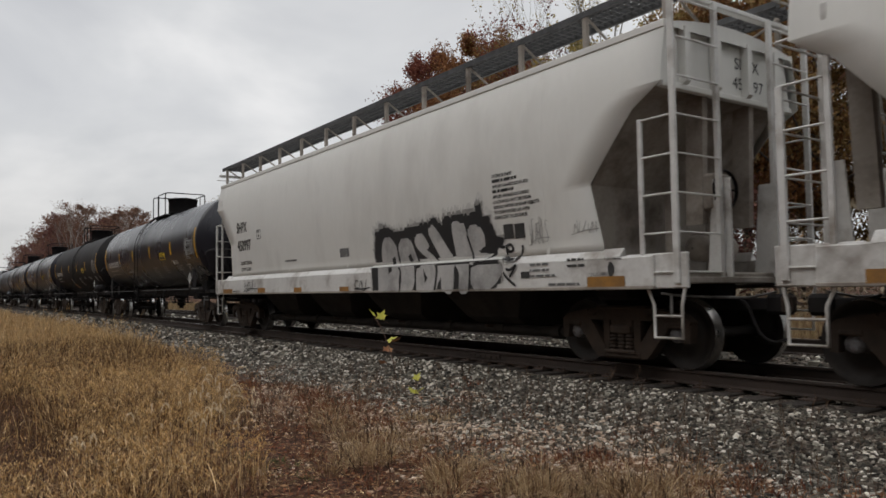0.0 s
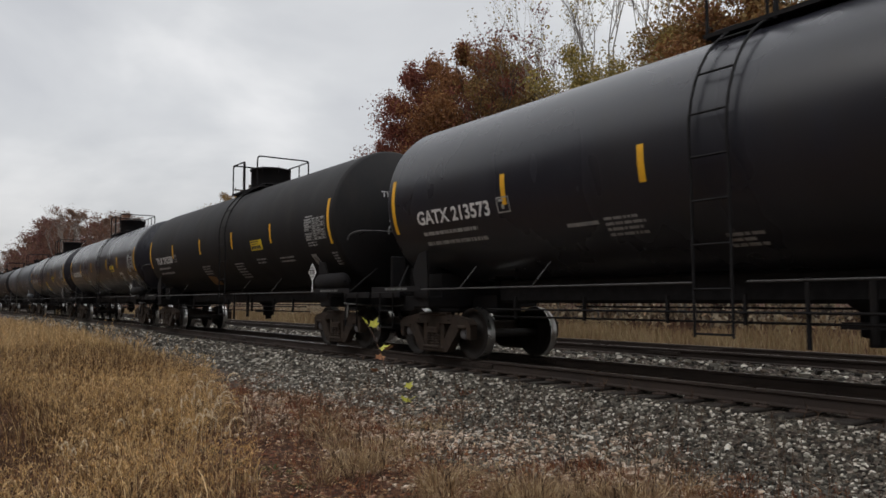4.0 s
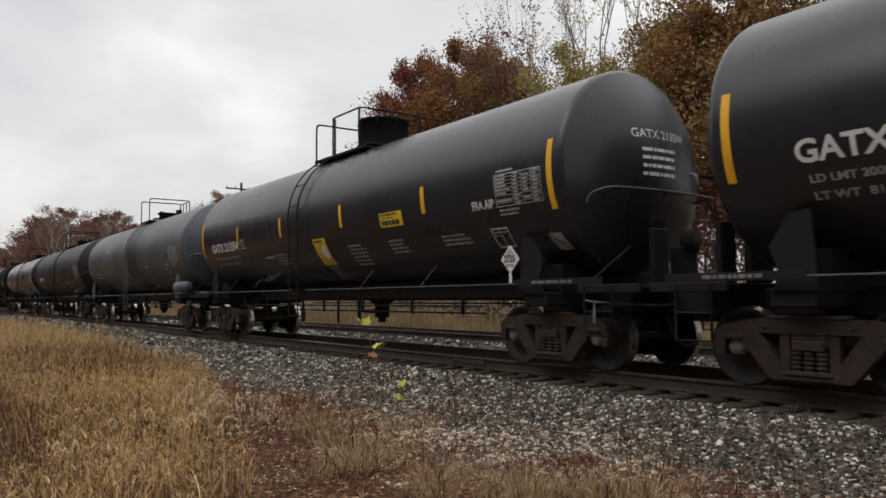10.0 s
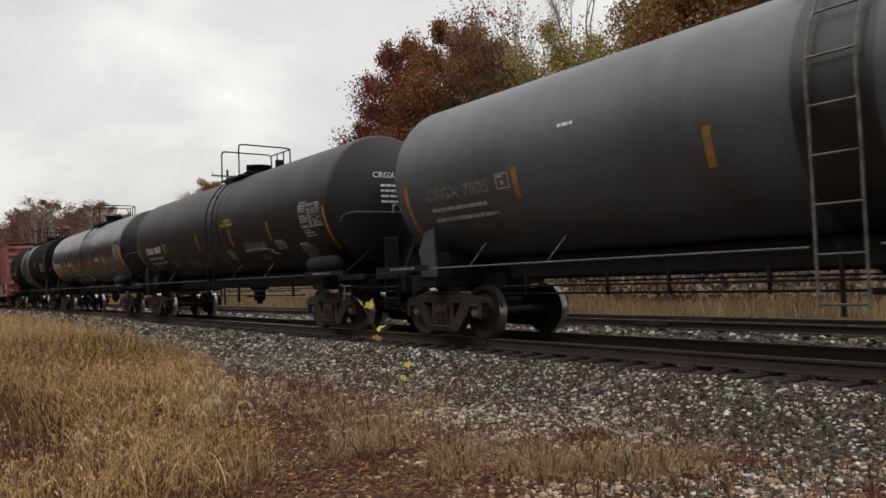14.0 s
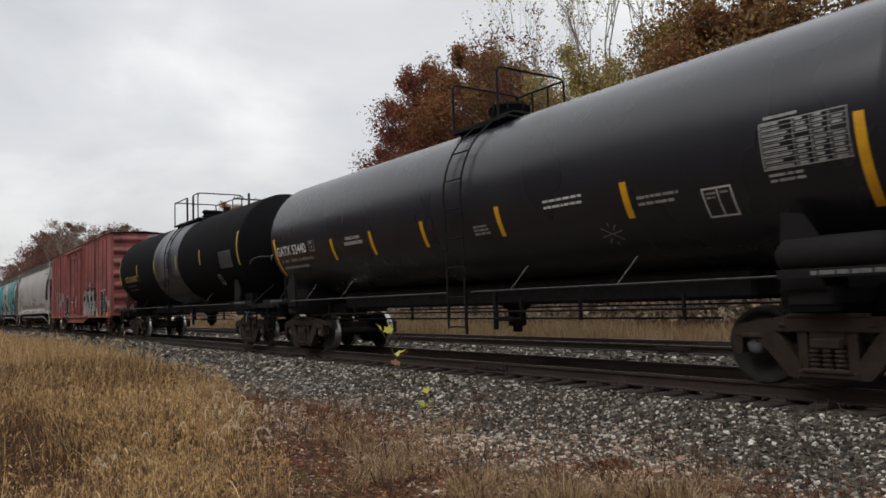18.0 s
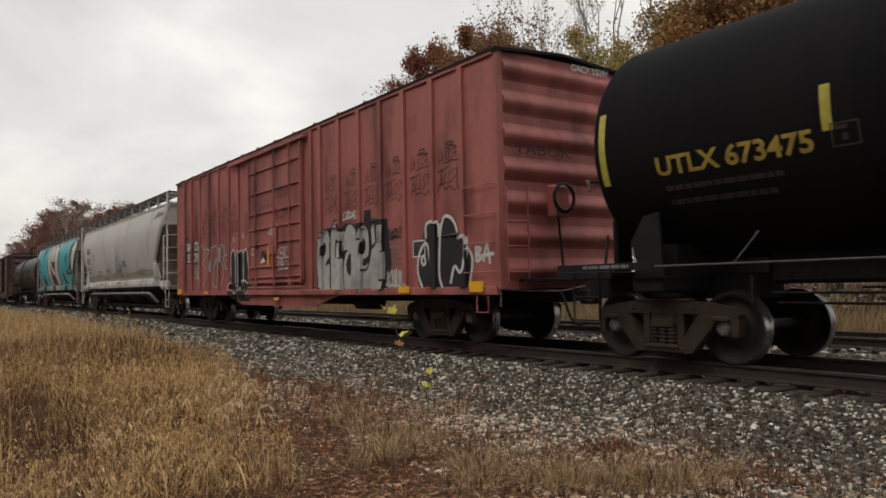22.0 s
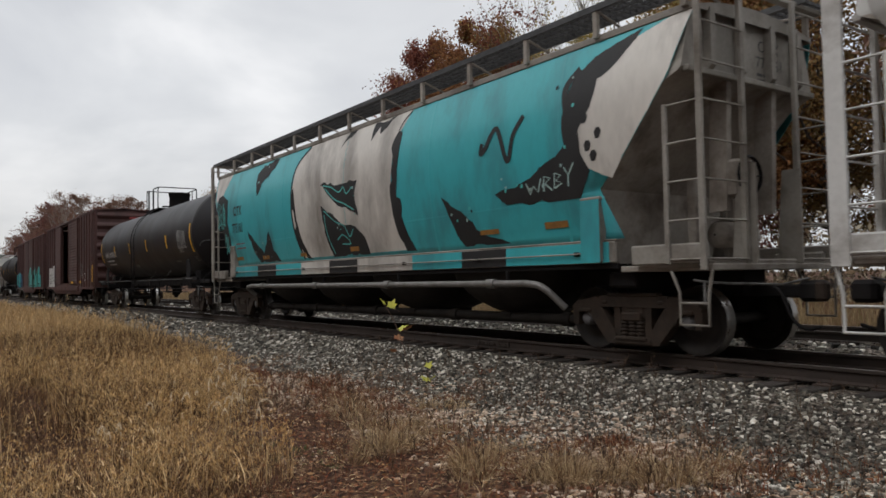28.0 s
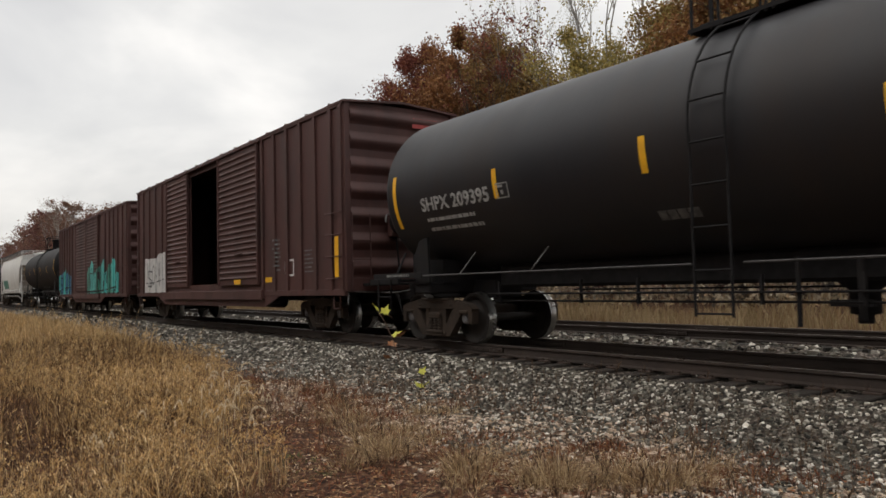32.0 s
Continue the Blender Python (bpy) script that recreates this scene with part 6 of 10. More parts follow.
BRUSH = island_material("grey_brush_tones", [(0.30, 0.24, 0.17), (0.42, 0.36, 0.26), (0.20, 0.15, 0.105), (0.36, 0.29, 0.19), (0.30, 0.19, 0.11)], rough=0.8, see_through=0.3)
STRAW_PALE = island_material("pale_straw_tones", [(0.089, 0.051, 0.026), (0.238, 0.140, 0.068), (0.782, 0.595, 0.357), (0.153, 0.085, 0.041), (0.442, 0.285, 0.145)], rough=0.7, see_through=0.25)
RUST = island_material("rust_brown_weed_tones", [(0.037, 0.015, 0.009), (0.165, 0.043, 0.019), (0.278, 0.075, 0.030), (0.072, 0.027, 0.015), (0.391, 0.197, 0.092), (0.124, 0.049, 0.024), (0.216, 0.092, 0.044)], rough=0.85, see_through=0.2)
GREEN_WEED = island_material("green_weed_tones", [(0.05, 0.065, 0.025), (0.09, 0.11, 0.04), (0.14, 0.16, 0.06), (0.10, 0.085, 0.04)], rough=0.7, see_through=0.25)
DULL_WEED = island_material("dull_weed_tones", [(0.032, 0.017, 0.011), (0.074, 0.038, 0.022), (0.130, 0.068, 0.036), (0.241, 0.140, 0.076), (0.051, 0.025, 0.015)], rough=0.85, see_through=0.15)
TWIG = island_material("dark_weed_stem_tones", [(0.042, 0.026, 0.017), (0.085, 0.052, 0.032), (0.15, 0.092, 0.055)], rough=0.9)
LITTER = island_material("fallen_leaf_tones", [(0.088, 0.034, 0.018), (0.175, 0.062, 0.027), (0.258, 0.099, 0.039), (0.154, 0.075, 0.044), (0.371, 0.207, 0.092), (0.175, 0.045, 0.025), (0.515, 0.367, 0.244)], rough=0.8, see_through=0.15)


def field_edge(x):
    """How far towards the track the tall grass reaches at x."""
    return float(np.interp(-x, [0, 5.6, 8, 11.7, 18, 30, 60], [0.5, 1.75, 2.6, 3.9, 5.5, 6.3, 6.5])) + 0.55 * noise.noise((x * 0.55, 3.0, 0)) + 0.25 * noise.noise((x * 1.9, 7.0, 0))


make_pale_gravel()


def tuft(rows, rnd, x, y, n, h, wide, spread, droop=0.7):
    z = ground_z(x, y) - 0.02
    for k in range(n):
        a = rnd.uniform(0, 6.28)
        r = spread * rnd.uniform(0, 1) ** 0.6
        hh = h * rnd.uniform(0.4, 1.15)
        rows.append((x + math.cos(a) * r, y + math.sin(a) * r, z, hh, wide * rnd.uniform(0.6, 1.5), hh * rnd.uniform(0.05, droop), a + rnd.normal(0, 0.7)))


def make_grass():
    rnd = np.random.RandomState(11)
    rows, heads, stalks, dull = [], [], [], []
    thin = lambda a, y: min(1.0, 1.2 * math.exp(-((a + 11.6) / 2.2) ** 2 - ((y - 1.15) / 0.62) ** 2) + 1.1 * math.exp(-((a + 8.6) / 1.3) ** 2 - ((y - 0.95) / 0.55) ** 2))
    for (x0, x1), n, wide, tall, per in (((-9, -5), 800, 0.0052, 0.32, 14), ((-16, -9), 2300, 0.0068, 0.40, 15), ((-30, -16), 1900, 0.012, 0.58, 13), ((-60, -30), 1250, 0.024, 0.70, 11), ((-130, -60), 900, 0.050, 0.80, 8)):
        for a in rnd.uniform(x0, x1, n):
            e = field_edge(a)
            lo = 0.2 if a > -20 else (-0.02 * a - 1.0) * 2
            y = e - (e - lo) * rnd.uniform(0, 1) ** 1.15
            dens = noise.noise((a * 0.4, y * 0.4, 2.0)) + 0.5 * noise.noise((a * 1.3, y * 1.3, 5.0))
            if (dens < -0.25 and rnd.uniform() < 0.6) or rnd.uniform() < 0.95 * thin(a, y):
                continue
            h = tall * rnd.uniform(0.55, 1.15) * (0.9 + 0.5 * dens) * (0.5 + 0.5 * min(1, (e - y) / 0.9 + 0.1))
            pick = rnd.uniform()
            # towards the gravel the grass gives way to dull brown weeds
            blend = a > -22 and rnd.uniform() < 0.75 * math.exp(-max(0.0, e - y) / 0.9)
            tuft(dull if blend else rows, rnd, a, y, per, h * (0.8 if blend else 1.0), wide, 0.17 + 0.006 * abs(a), 0.5 if pick < 0.4 else 1.1 if pick < 0.75 else 1.9)
            if blend and rnd.uniform() < 0.5:
                continue
            if a > -45:
                # thin pale stalks above the blades, some with a loose seed head
                for _ in range(2 if a > -16 else 1):
                    b, c = a + rnd.normal(0, 0.12), y + rnd.normal(0, 0.12)
                    hd, hs = rnd.uniform(0, 6.28), h * rnd.uniform(0.8, 1.45 if a > -16 else 1.85)
                    ln = hs * rnd.uniform(0.05, 0.7)
                    stalks.append((b, c, ground_z(b, c), hs, wide * 0.75, ln, hd))
                    if rnd.uniform() < 0.55:
                        for k in range(4):
                            q = 0.84 + 0.05 * k
                            heads.append((b + math.cos(hd) * ln * q ** 1.8 + rnd.normal(0, 0.007), c + math.sin(hd) * ln * q ** 1.8 + rnd.normal(0, 0.007), ground_z(b, c) + hs * q, 0.05, wide * 1.3, 0.05, hd + rnd.normal(0, 0.9)))
    # long bright blades arching out of the tufts
    for k in range(1500):
        a = -5.8 - 11 * rnd.uniform(0, 1) ** 1.2
        e = field_edge(a)
        y = e + 0.15 - e * rnd.uniform(0, 1) ** 1.2
        if y < 0.3 or rnd.uniform() < thin(a, y) or noise.noise((a * 0.9, y * 0.9, 21.0)) < -0.1:
            continue
        h = rnd.uniform(0.25, 0.5)
        stalks.append((a, y, ground_z(a, y), h, rnd.uniform(0.006, 0.011), h * rnd.uniform(0.5, 1.5), rnd.uniform(0, 6.28)))
    # small curled heads scattered through the field
    for k in range(2600):
        a = -6.0 - 13 * rnd.uniform(0, 1) ** 1.1
        e = field_edge(a)
        y = e + 0.35 - (e + 0.1) * rnd.uniform(0, 1) ** 1.3
        if y < 0.3 or rnd.uniform() < thin(a, y):
            continue
        z, h, hd, arch = ground_z(a, y), rnd.uniform(0.16, 0.44), rnd.uniform(0, 6.28), rnd.uniform(0.025, 0.065)
        stalks.append((a, y, z, h, 0.0045, 0.03, hd))
        for j in range(8):
            w = j / 7 * rnd.uniform(2.2, 3.0)
            d = 0.03 + arch * (1 - math.cos(w))
            heads.append((a + math.cos(hd) * d, y + math.sin(hd) * d, z + h + arch * math.sin(w) - 0.008, 0.022, 0.0085, 0.014, hd + rnd.normal(0, 1.2)))
    v, f = blades([r for r in rows if r[0] < -27], 4, 2)
    raw_mesh("distant_dry_grass", v, f, STRAW_FAR, "pale golden dry grass further along the line", "grass")
    v, f = blades([r for r in rows if r[0] >= -27], 5, 2)
    raw_mesh("tall_dry_grass", v, f, STRAW, "tall dry golden brown grass in autumn", "grass")
    v, f = blades(stalks, 7, 3)
    raw_mesh("grass_stalks", v, f, STALK, "thin pale dry grass stalks", "grass")
    v, f = blades(heads, 6, 2)
    raw_mesh("grass_seed_heads", v, f, HEADS, "pale feathery seed heads of dry grass", "grass")
    # broken leaves, husks and seeds caught at all heights in the grass and over the litter
    chaff = []
    for a in -2.5 - 17 * rnd.uniform(0, 1, 30000) ** 1.25:
        e = field_edge(a)
        y = e + 0.5 - (e + 1.5) * rnd.uniform(0, 1)
        top = 0.50 * max(0.1, min(1, (e - y) / 0.9 + 0.2))
        size = rnd.uniform(0.015, 0.055) * (1 + 0.03 * abs(a))
        if rnd.uniform() < 0.95 * thin(a, y):
            continue
        chaff.append((a, y, ground_z(a, y) + top * rnd.uniform(0.05, 1.1), size * rnd.uniform(-0.5, 1.0), size * 0.16 + 0.0025, size * rnd.uniform(0.2, 1.2), rnd.uniform(0, 6.28)))
    for k in range(10000):
        a, y = rnd.uniform(-14, 0.8), rnd.uniform(1.6, 5.8)
        size = rnd.uniform(0.025, 0.09)
        chaff.append((a, y, ground_z(a, y) + rnd.uniform(0.012, 0.07), size * rnd.uniform(-0.1, 0.4), size * 0.13 + 0.002, size, rnd.uniform(0, 6.28)))
    v, f = blades(chaff, 8, 2)
    raw_mesh("straw_chaff", v, f, CHAFF, "broken pale straw and husks caught in the grass", "straw")
    # a few nodding foxtail heads at the edge of the gravel
    fox = []
    near_edge = [(-11.8, 4.2), (-11.3, 3.94), (-9.61, 3.41), (-9.32, 3.42), (-9.06, 3.55), (-8.53, 2.91), (-7.84, 2.98), (-7.57, 2.96), (-9.95, 3.7), (-7.78, 2.5), (-7.31, 1.75), (-10.32, 3.3)]
    for k in range(44):
        a, y = near_edge[k % len(near_edge)]
        a, y = a - 0.30 + rnd.normal(0, 0.10 if k < 10 else 0.45), y - 0.22 + rnd.normal(0, 0.06 if k < 10 else 0.25)
        z, h, hd = ground_z(a, y), rnd.uniform(0.26, 0.44), rnd.uniform(-0.8, 0.8)
        fox.append((a, y, z, h, 0.006, 0.06, hd))
        arch = rnd.uniform(0.06, 0.125)
        for j in range(150):
            q = rnd.uniform(0, 1)
            w = q * 2.7
            cx, cz = a + math.cos(hd) * (0.06 + arch * (1 - math.cos(w))), z + h + arch * math.sin(w)
            fox.append((cx, y + math.sin(hd) * (0.06 + arch * (1 - math.cos(w))), cz, rnd.uniform(-0.022, 0.026), 0.0075, rnd.uniform(0.006, 0.022), rnd.uniform(0, 6.28)))
    v, f = blades(fox, 9, 2)
    raw_mesh("foxtail_heads", v, f, FOX, "nodding pale foxtail grass heads", "grass")
    # grass bank beyond the far track
    rows = []
    for n, x0, x1, w in ((13000, -36, 6, 0.022), (8000, -90, -36, 0.04)):
        for a, y in zip(rnd.uniform(x0, x1, n), rnd.uniform(16.9, 21.5, n)):
            h = rnd.uniform(0.4, 0.95) * (0.9 + 0.5 * noise.noise((a * 0.3, y * 0.3, 6.0)))
            rows.append((a, y, ground_z(a, y) - 0.02, h, w * rnd.uniform(0.7, 1.4), h * rnd.uniform(0.05, 0.6), rnd.uniform(0, 6.28)))
    v, f = blades(rows, 8, 2)
    raw_mesh("bank_dry_grass", v, f, BANK, "pale dry grass on the bank beyond the tracks", "grass")
    # rust brown weeds, pale tufts and dead stems on the gravel before the track
    rows, pale, stems, litter = [], [], [], []
    for k in range(1500):
        a, y = rnd.uniform(-18, -1.5), rnd.uniform(1.9, 6.9)
        if y < field_edge(a) - 0.5:
            continue
        nn = noise.noise((a * 0.5, y * 0.5, 12.0)) + 0.5 * noise.noise((a * 1.4, y * 1.4, 3.0))
        if nn < -0.06 + max(0, y - 5.4) * 0.30 + max(0, a + 5) * 0.02:
            continue
        if rnd.uniform() < (0.10 if y < 4.9 else 0.08):
            tuft(pale, rnd, a, y, 26, rnd.uniform(0.10, 0.24), 0.006, 0.12, 1.9)
        else:
            tuft(rows, rnd, a, y, 20, rnd.uniform(0.05, 0.17), 0.006, 0.16, 2.2)
    # low rust-red mats along the foot of the ballast
    for k in range(3800):
        a, y = rnd.uniform(-15, -1.5), rnd.uniform(3.2, 6.5)
        if noise.noise((a * 0.6, y * 1.1, 44.0)) + 0.6 * noise.noise((a * 1.8, y * 2.2, 6.0)) - 0.30 * abs(y - 5.2) < 0.02 or y < field_edge(a):
            continue
        tuft(rows, rnd, a, y, 16, rnd.uniform(0.05, 0.13), 0.008, 0.10, 1.2)
    for a, y in [(-4.78, 4.36), (-4.94, 4.62), (-4.69, 4.19), (-4.62, 4.41), (-4.53, 4.82), (-4.4, 4.89), (-4.35, 5.04), (-4.18, 5.05), (-4.43, 4.51), (-5.44, 4.0), (-5.17, 3.73), (-6.51, 3.57), (-6.58, 3.87), (-7.13, 4.06), (-7.42, 4.69), (-6.7, 4.58), (-5.81, 4.42), (-8.3, 5.44), (-7.94, 5.54)]:
        for j in range(5):
            tuft(pale, rnd, a + rnd.normal(0, 0.14), y + rnd.normal(0, 0.12), 44, 0.22, 0.0055, 0.15, 2.0)
    # larger arching tufts, and a few green weeds by the worn path
    for a, y, n, h, r in ((-6.65, 3.79, 300, 0.34, 0.30), (-8.45, 4.35, 260, 0.32, 0.30), (-7.6, 4.15, 160, 0.28, 0.22), (-4.76, 4.39, 320, 0.34, 0.26), (-4.12, 4.91, 300, 0.32, 0.26), (-4.08, 5.53, 220, 0.28, 0.24), (-5.52, 4.07, 260, 0.30, 0.26), (-9.3, 4.75, 120, 0.24, 0.2), (-6.4, 3.3, 110, 0.22, 0.2)):
        tuft(pale, rnd, a, y, n, h, 0.0065, r, 2.2)
    green = []
    for a, y in ((-7.25, 2.6), (-7.1, 2.95), (-7.5, 2.75), (-6.9, 2.75), (-7.0, 3.15), (-8.3, 2.9), (-6.3, 3.0)):
        for j in range(4):
            tuft(green, rnd, a + rnd.normal(0, 0.12), y + rnd.normal(0, 0.10), 14, rnd.uniform(0.04, 0.09), 0.016, 0.07, 1.6)
    v, f = blades(green, 24)
    raw_mesh("green_weeds", v, f, GREEN_WEED, "small green weeds among the dead grass", "weeds")
    # dull brown weeds where the grass is trodden thin
    for k in range(1250):
        if k >= 420:
            a = -5.5 - 8.5 * rnd.uniform()
            y = field_edge(a) + 0.5 - (2.7 if k < 900 else 1.0) * rnd.uniform()
            tuft(dull, rnd, a, max(0.2, y), 16, rnd.uniform(0.08, 0.24), 0.006, 0.18, 2.0)
            continue
        a, y = (-11.6 + rnd.normal(0, 1.6), 1.15 + rnd.normal(0, 0.5)) if k % 3 else (-8.6 + rnd.normal(0, 0.9), 0.95 + rnd.normal(0, 0.4))
        tuft(dull, rnd, a, max(0.2, y), 22, rnd.uniform(0.07, 0.24), 0.006, 0.16, 1.8)
    v, f = blades(dull, 25)
    raw_mesh("dull_brown_weeds", v, f, DULL_WEED, "dull grey brown weeds trodden low", "weeds")
    for a, y in [(-10.8, 4.93), (-8.39, 4.41), (-8.71, 6.02), (-5.25, 5.47), (-5.0, 5.6), (-11.84, 5.73), (-11.16, 5.25), (-11.4, 5.68), (-10.27, 5.51), (-9.73, 5.68), (-8.48, 4.29), (-7.73, 4.22), (-9.53, 7.23), (-9.1, 6.81), (-5.11, 5.27), (-5.3, 5.61), (-5.1, 5.58), (-4.05, 5.56), (-3.85, 5.66), (-3.58, 5.8), (-3.42, 5.77), (-3.07, 6.2), (-6.87, 3.51), (-6.01, 3.46), (-6.02, 4.16), (-7.23, 4.41)]:
        for j in range(7):
            tuft(rows, rnd, a + rnd.normal(0, 0.22), y + rnd.normal(0, 0.12), 26, rnd.uniform(0.06, 0.16), 0.008, 0.12, 1.2)
    for k in range(720):
        a, y = rnd.uniform(-13, -1.5), rnd.uniform(3.2, 7.5)
        if y < field_edge(a) - 0.2:
            continue
        z, h0 = ground_z(a, y), rnd.uniform(0.08, 0.34)
        lx, hd = h0 * rnd.uniform(0.0, 0.9), rnd.uniform(0, 6.28)
        stems.append((a, y, z, h0, 0.006, lx, hd))
        for j in range(rnd.randint(4, 12)):
            q = rnd.uniform(0.25, 0.98)
            stems.append((a + math.cos(hd) * lx * q ** 1.8, y + math.sin(hd) * lx * q ** 1.8, z + h0 * q, rnd.uniform(0.04, 0.12), 0.008, rnd.uniform(0.02, 0.08), rnd.uniform(0, 6.28)))
    v, f = blades(rows, 21)
    raw_mesh("rust_brown_weeds", v, f, RUST, "low rust brown dead weeds among the gravel", "weeds")
    v, f = blades(pale, 22)
    raw_mesh("pale_grass_tufts", v, f, STRAW_PALE, "pale dry grass tufts at the gravel edge", "grass")
    v, f = blades(stems, 23)
    raw_mesh("dead_weed_stems", v, f, TWIG, "thin dark dead weed stems standing in the gravel", "weeds")
    for k in range(19000):
        a, y = rnd.uniform(-18, -1.5), rnd.uniform(0.5, 6.9)
        if y > 5.0 and rnd.uniform() < 0.25 + (y - 5.0) * 0.4:
            continue
        r = rnd.uniform(0.010, 0.036)
        litter.append((a, y, ground_z(a, y) + 0.012 + rnd.uniform(0, 0.03), r, r * 0.7, r * 0.3, rnd.uniform(0, 6.28)))
    scatter("leaf_litter", [(-1, 0, 0), (0, -0.8, 0.2), (1, 0, 0), (0, 0.8, -0.2)], [(0, 1, 2, 3)], litter, LITTER, "fallen brown and orange leaves on the ground", "leaves")


make_grass()

LEAF_YELLOW = material("yellow_green_maple_leaf", (0.50, 0.46, 0.05), (0.38, 0.38, 0.05), rough=0.6, scale=12, fine=60, bump=0.05)
LEAF_RED = material("reddish_maple_leaf", (0.26, 0.09, 0.04), (0.34, 0.17, 0.06), rough=0.6, scale=12, fine=60, bump=0.05)


def seedling(x, y, leaves, label):
    """A thin maple seedling; leaves: (offset x, y, height, size, turn, tilt, material)."""
    ob = thing("maple_seedling", label, "plant", at=pose(x, y, ground_z(x, y)))
    b = Build()
    top = max(l[2] for l in leaves)
    tip = max(leaves, key=lambda l: l[2])
    b.pipe(soft_path([(0, 0, -0.02), (tip[0] * 0.15, tip[1] * 0.15, top * 0.4), (tip[0] * 0.6, tip[1] * 0.6, top * 0.8), (tip[0], tip[1], top)], 4), 0.006, BARK_RED, 5)
    for l in leaves:
        b.rod((l[0] * 0.5, l[1] * 0.5, l[2] - 0.06), (l[0], l[1], l[2]), 0.003, BARK_RED, 4)
    part("stem", b, ob)
    shape = [(0, -0.1), (0.25, 0.0), (0.55, -0.12), (0.45, 0.22), (0.62, 0.5), (0.25, 0.5), (0, 1.0), (-0.25, 0.5), (-0.62, 0.5), (-0.45, 0.22), (-0.55, -0.12), (-0.25, 0.0)]
    for ox, oy, oz, size, turn, tilt, mat in leaves:
        b = Build()
        m = pose(ox, oy, oz, tilt, 12, turn)
        for lift, flip in ((0.0, 1), (-0.002, -1)):
            vs = [tuple(m @ Vector((0, 0.35 * size, lift - 0.04 * size)))] + [tuple(m @ Vector((a * size, c * size, lift + 0.18 * abs(a) * size - 0.12 * c * c * size))) for a, c in shape]
            n = len(shape)
            b.add(vs, [(0, 1 + k, 1 + (k + 1) % n)[::flip] for k in range(n)], mat)
        part("leaf", b, ob)


BARK_RED = material("reddish_seedling_stem", (0.10, 0.05, 0.03), rough=0.8, bump=0.0)
seedling(-10.15, 6.30, [(-0.52, 0, 1.22, 0.17, 20, 75, LEAF_YELLOW), (-0.80, 0.02, 1.27, 0.15, 130, 60, LEAF_YELLOW), (-0.22, -0.02, 0.86, 0.17, -20, 40, LEAF_YELLOW), (-0.05, 0.0, 0.88, 0.17, -90, 35, LEAF_RED), (-0.40, 0.05, 0.70, 0.14, 60, 50, LEAF_RED), (-0.45, 0, 0.5, 0.12, 200, 40, LEAF_RED)], "slender maple seedling with yellow and reddish leaves")
seedling(-9.62, 6.30, [(0.0, 0, 0.33, 0.13, 10, 60, LEAF_YELLOW), (-0.05, 0, 0.12, 0.16, 100, 40, LEAF_YELLOW), (0.06, 0.02, 0.16, 0.12, -60, 40, LEAF_YELLOW)], "small maple seedling with yellow leaves in the gravel")


# ---- trees ----
def leaf_tones(name, tones):
    return island_material(name, tones, rough=0.75, see_through=0.22)


CRIMSON = leaf_tones("crimson_leaf_tones", [(0.105, 0.030, 0.026), (0.175, 0.050, 0.036), (0.24, 0.078, 0.044), (0.135, 0.056, 0.038)])
RUSSET = leaf_tones("russet_leaf_tones", [(0.145, 0.066, 0.031), (0.235, 0.103, 0.040), (0.31, 0.145, 0.052), (0.185, 0.092, 0.044)])
BRONZE = leaf_tones("bronze_leaf_tones", [(0.155, 0.098, 0.042), (0.24, 0.145, 0.054), (0.32, 0.185, 0.064), (0.16, 0.125, 0.055)])
GOLD = leaf_tones("golden_green_leaf_tones", [(0.20, 0.165, 0.058), (0.31, 0.24, 0.075), (0.42, 0.30, 0.09), (0.165, 0.16, 0.062)])
BARK = material("grey_brown_bark", (0.11, 0.09, 0.075), (0.06, 0.05, 0.042), rough=0.95, scale=6, fine=40, bump=0.4, stretch=(1, 1, 0.25))
BARK_PALE = material("pale_grey_bark", (0.30, 0.28, 0.25), (0.19, 0.17, 0.15), rough=0.9, scale=5, fine=30, bump=0.3, stretch=(1, 1, 0.3))
TREES = {}


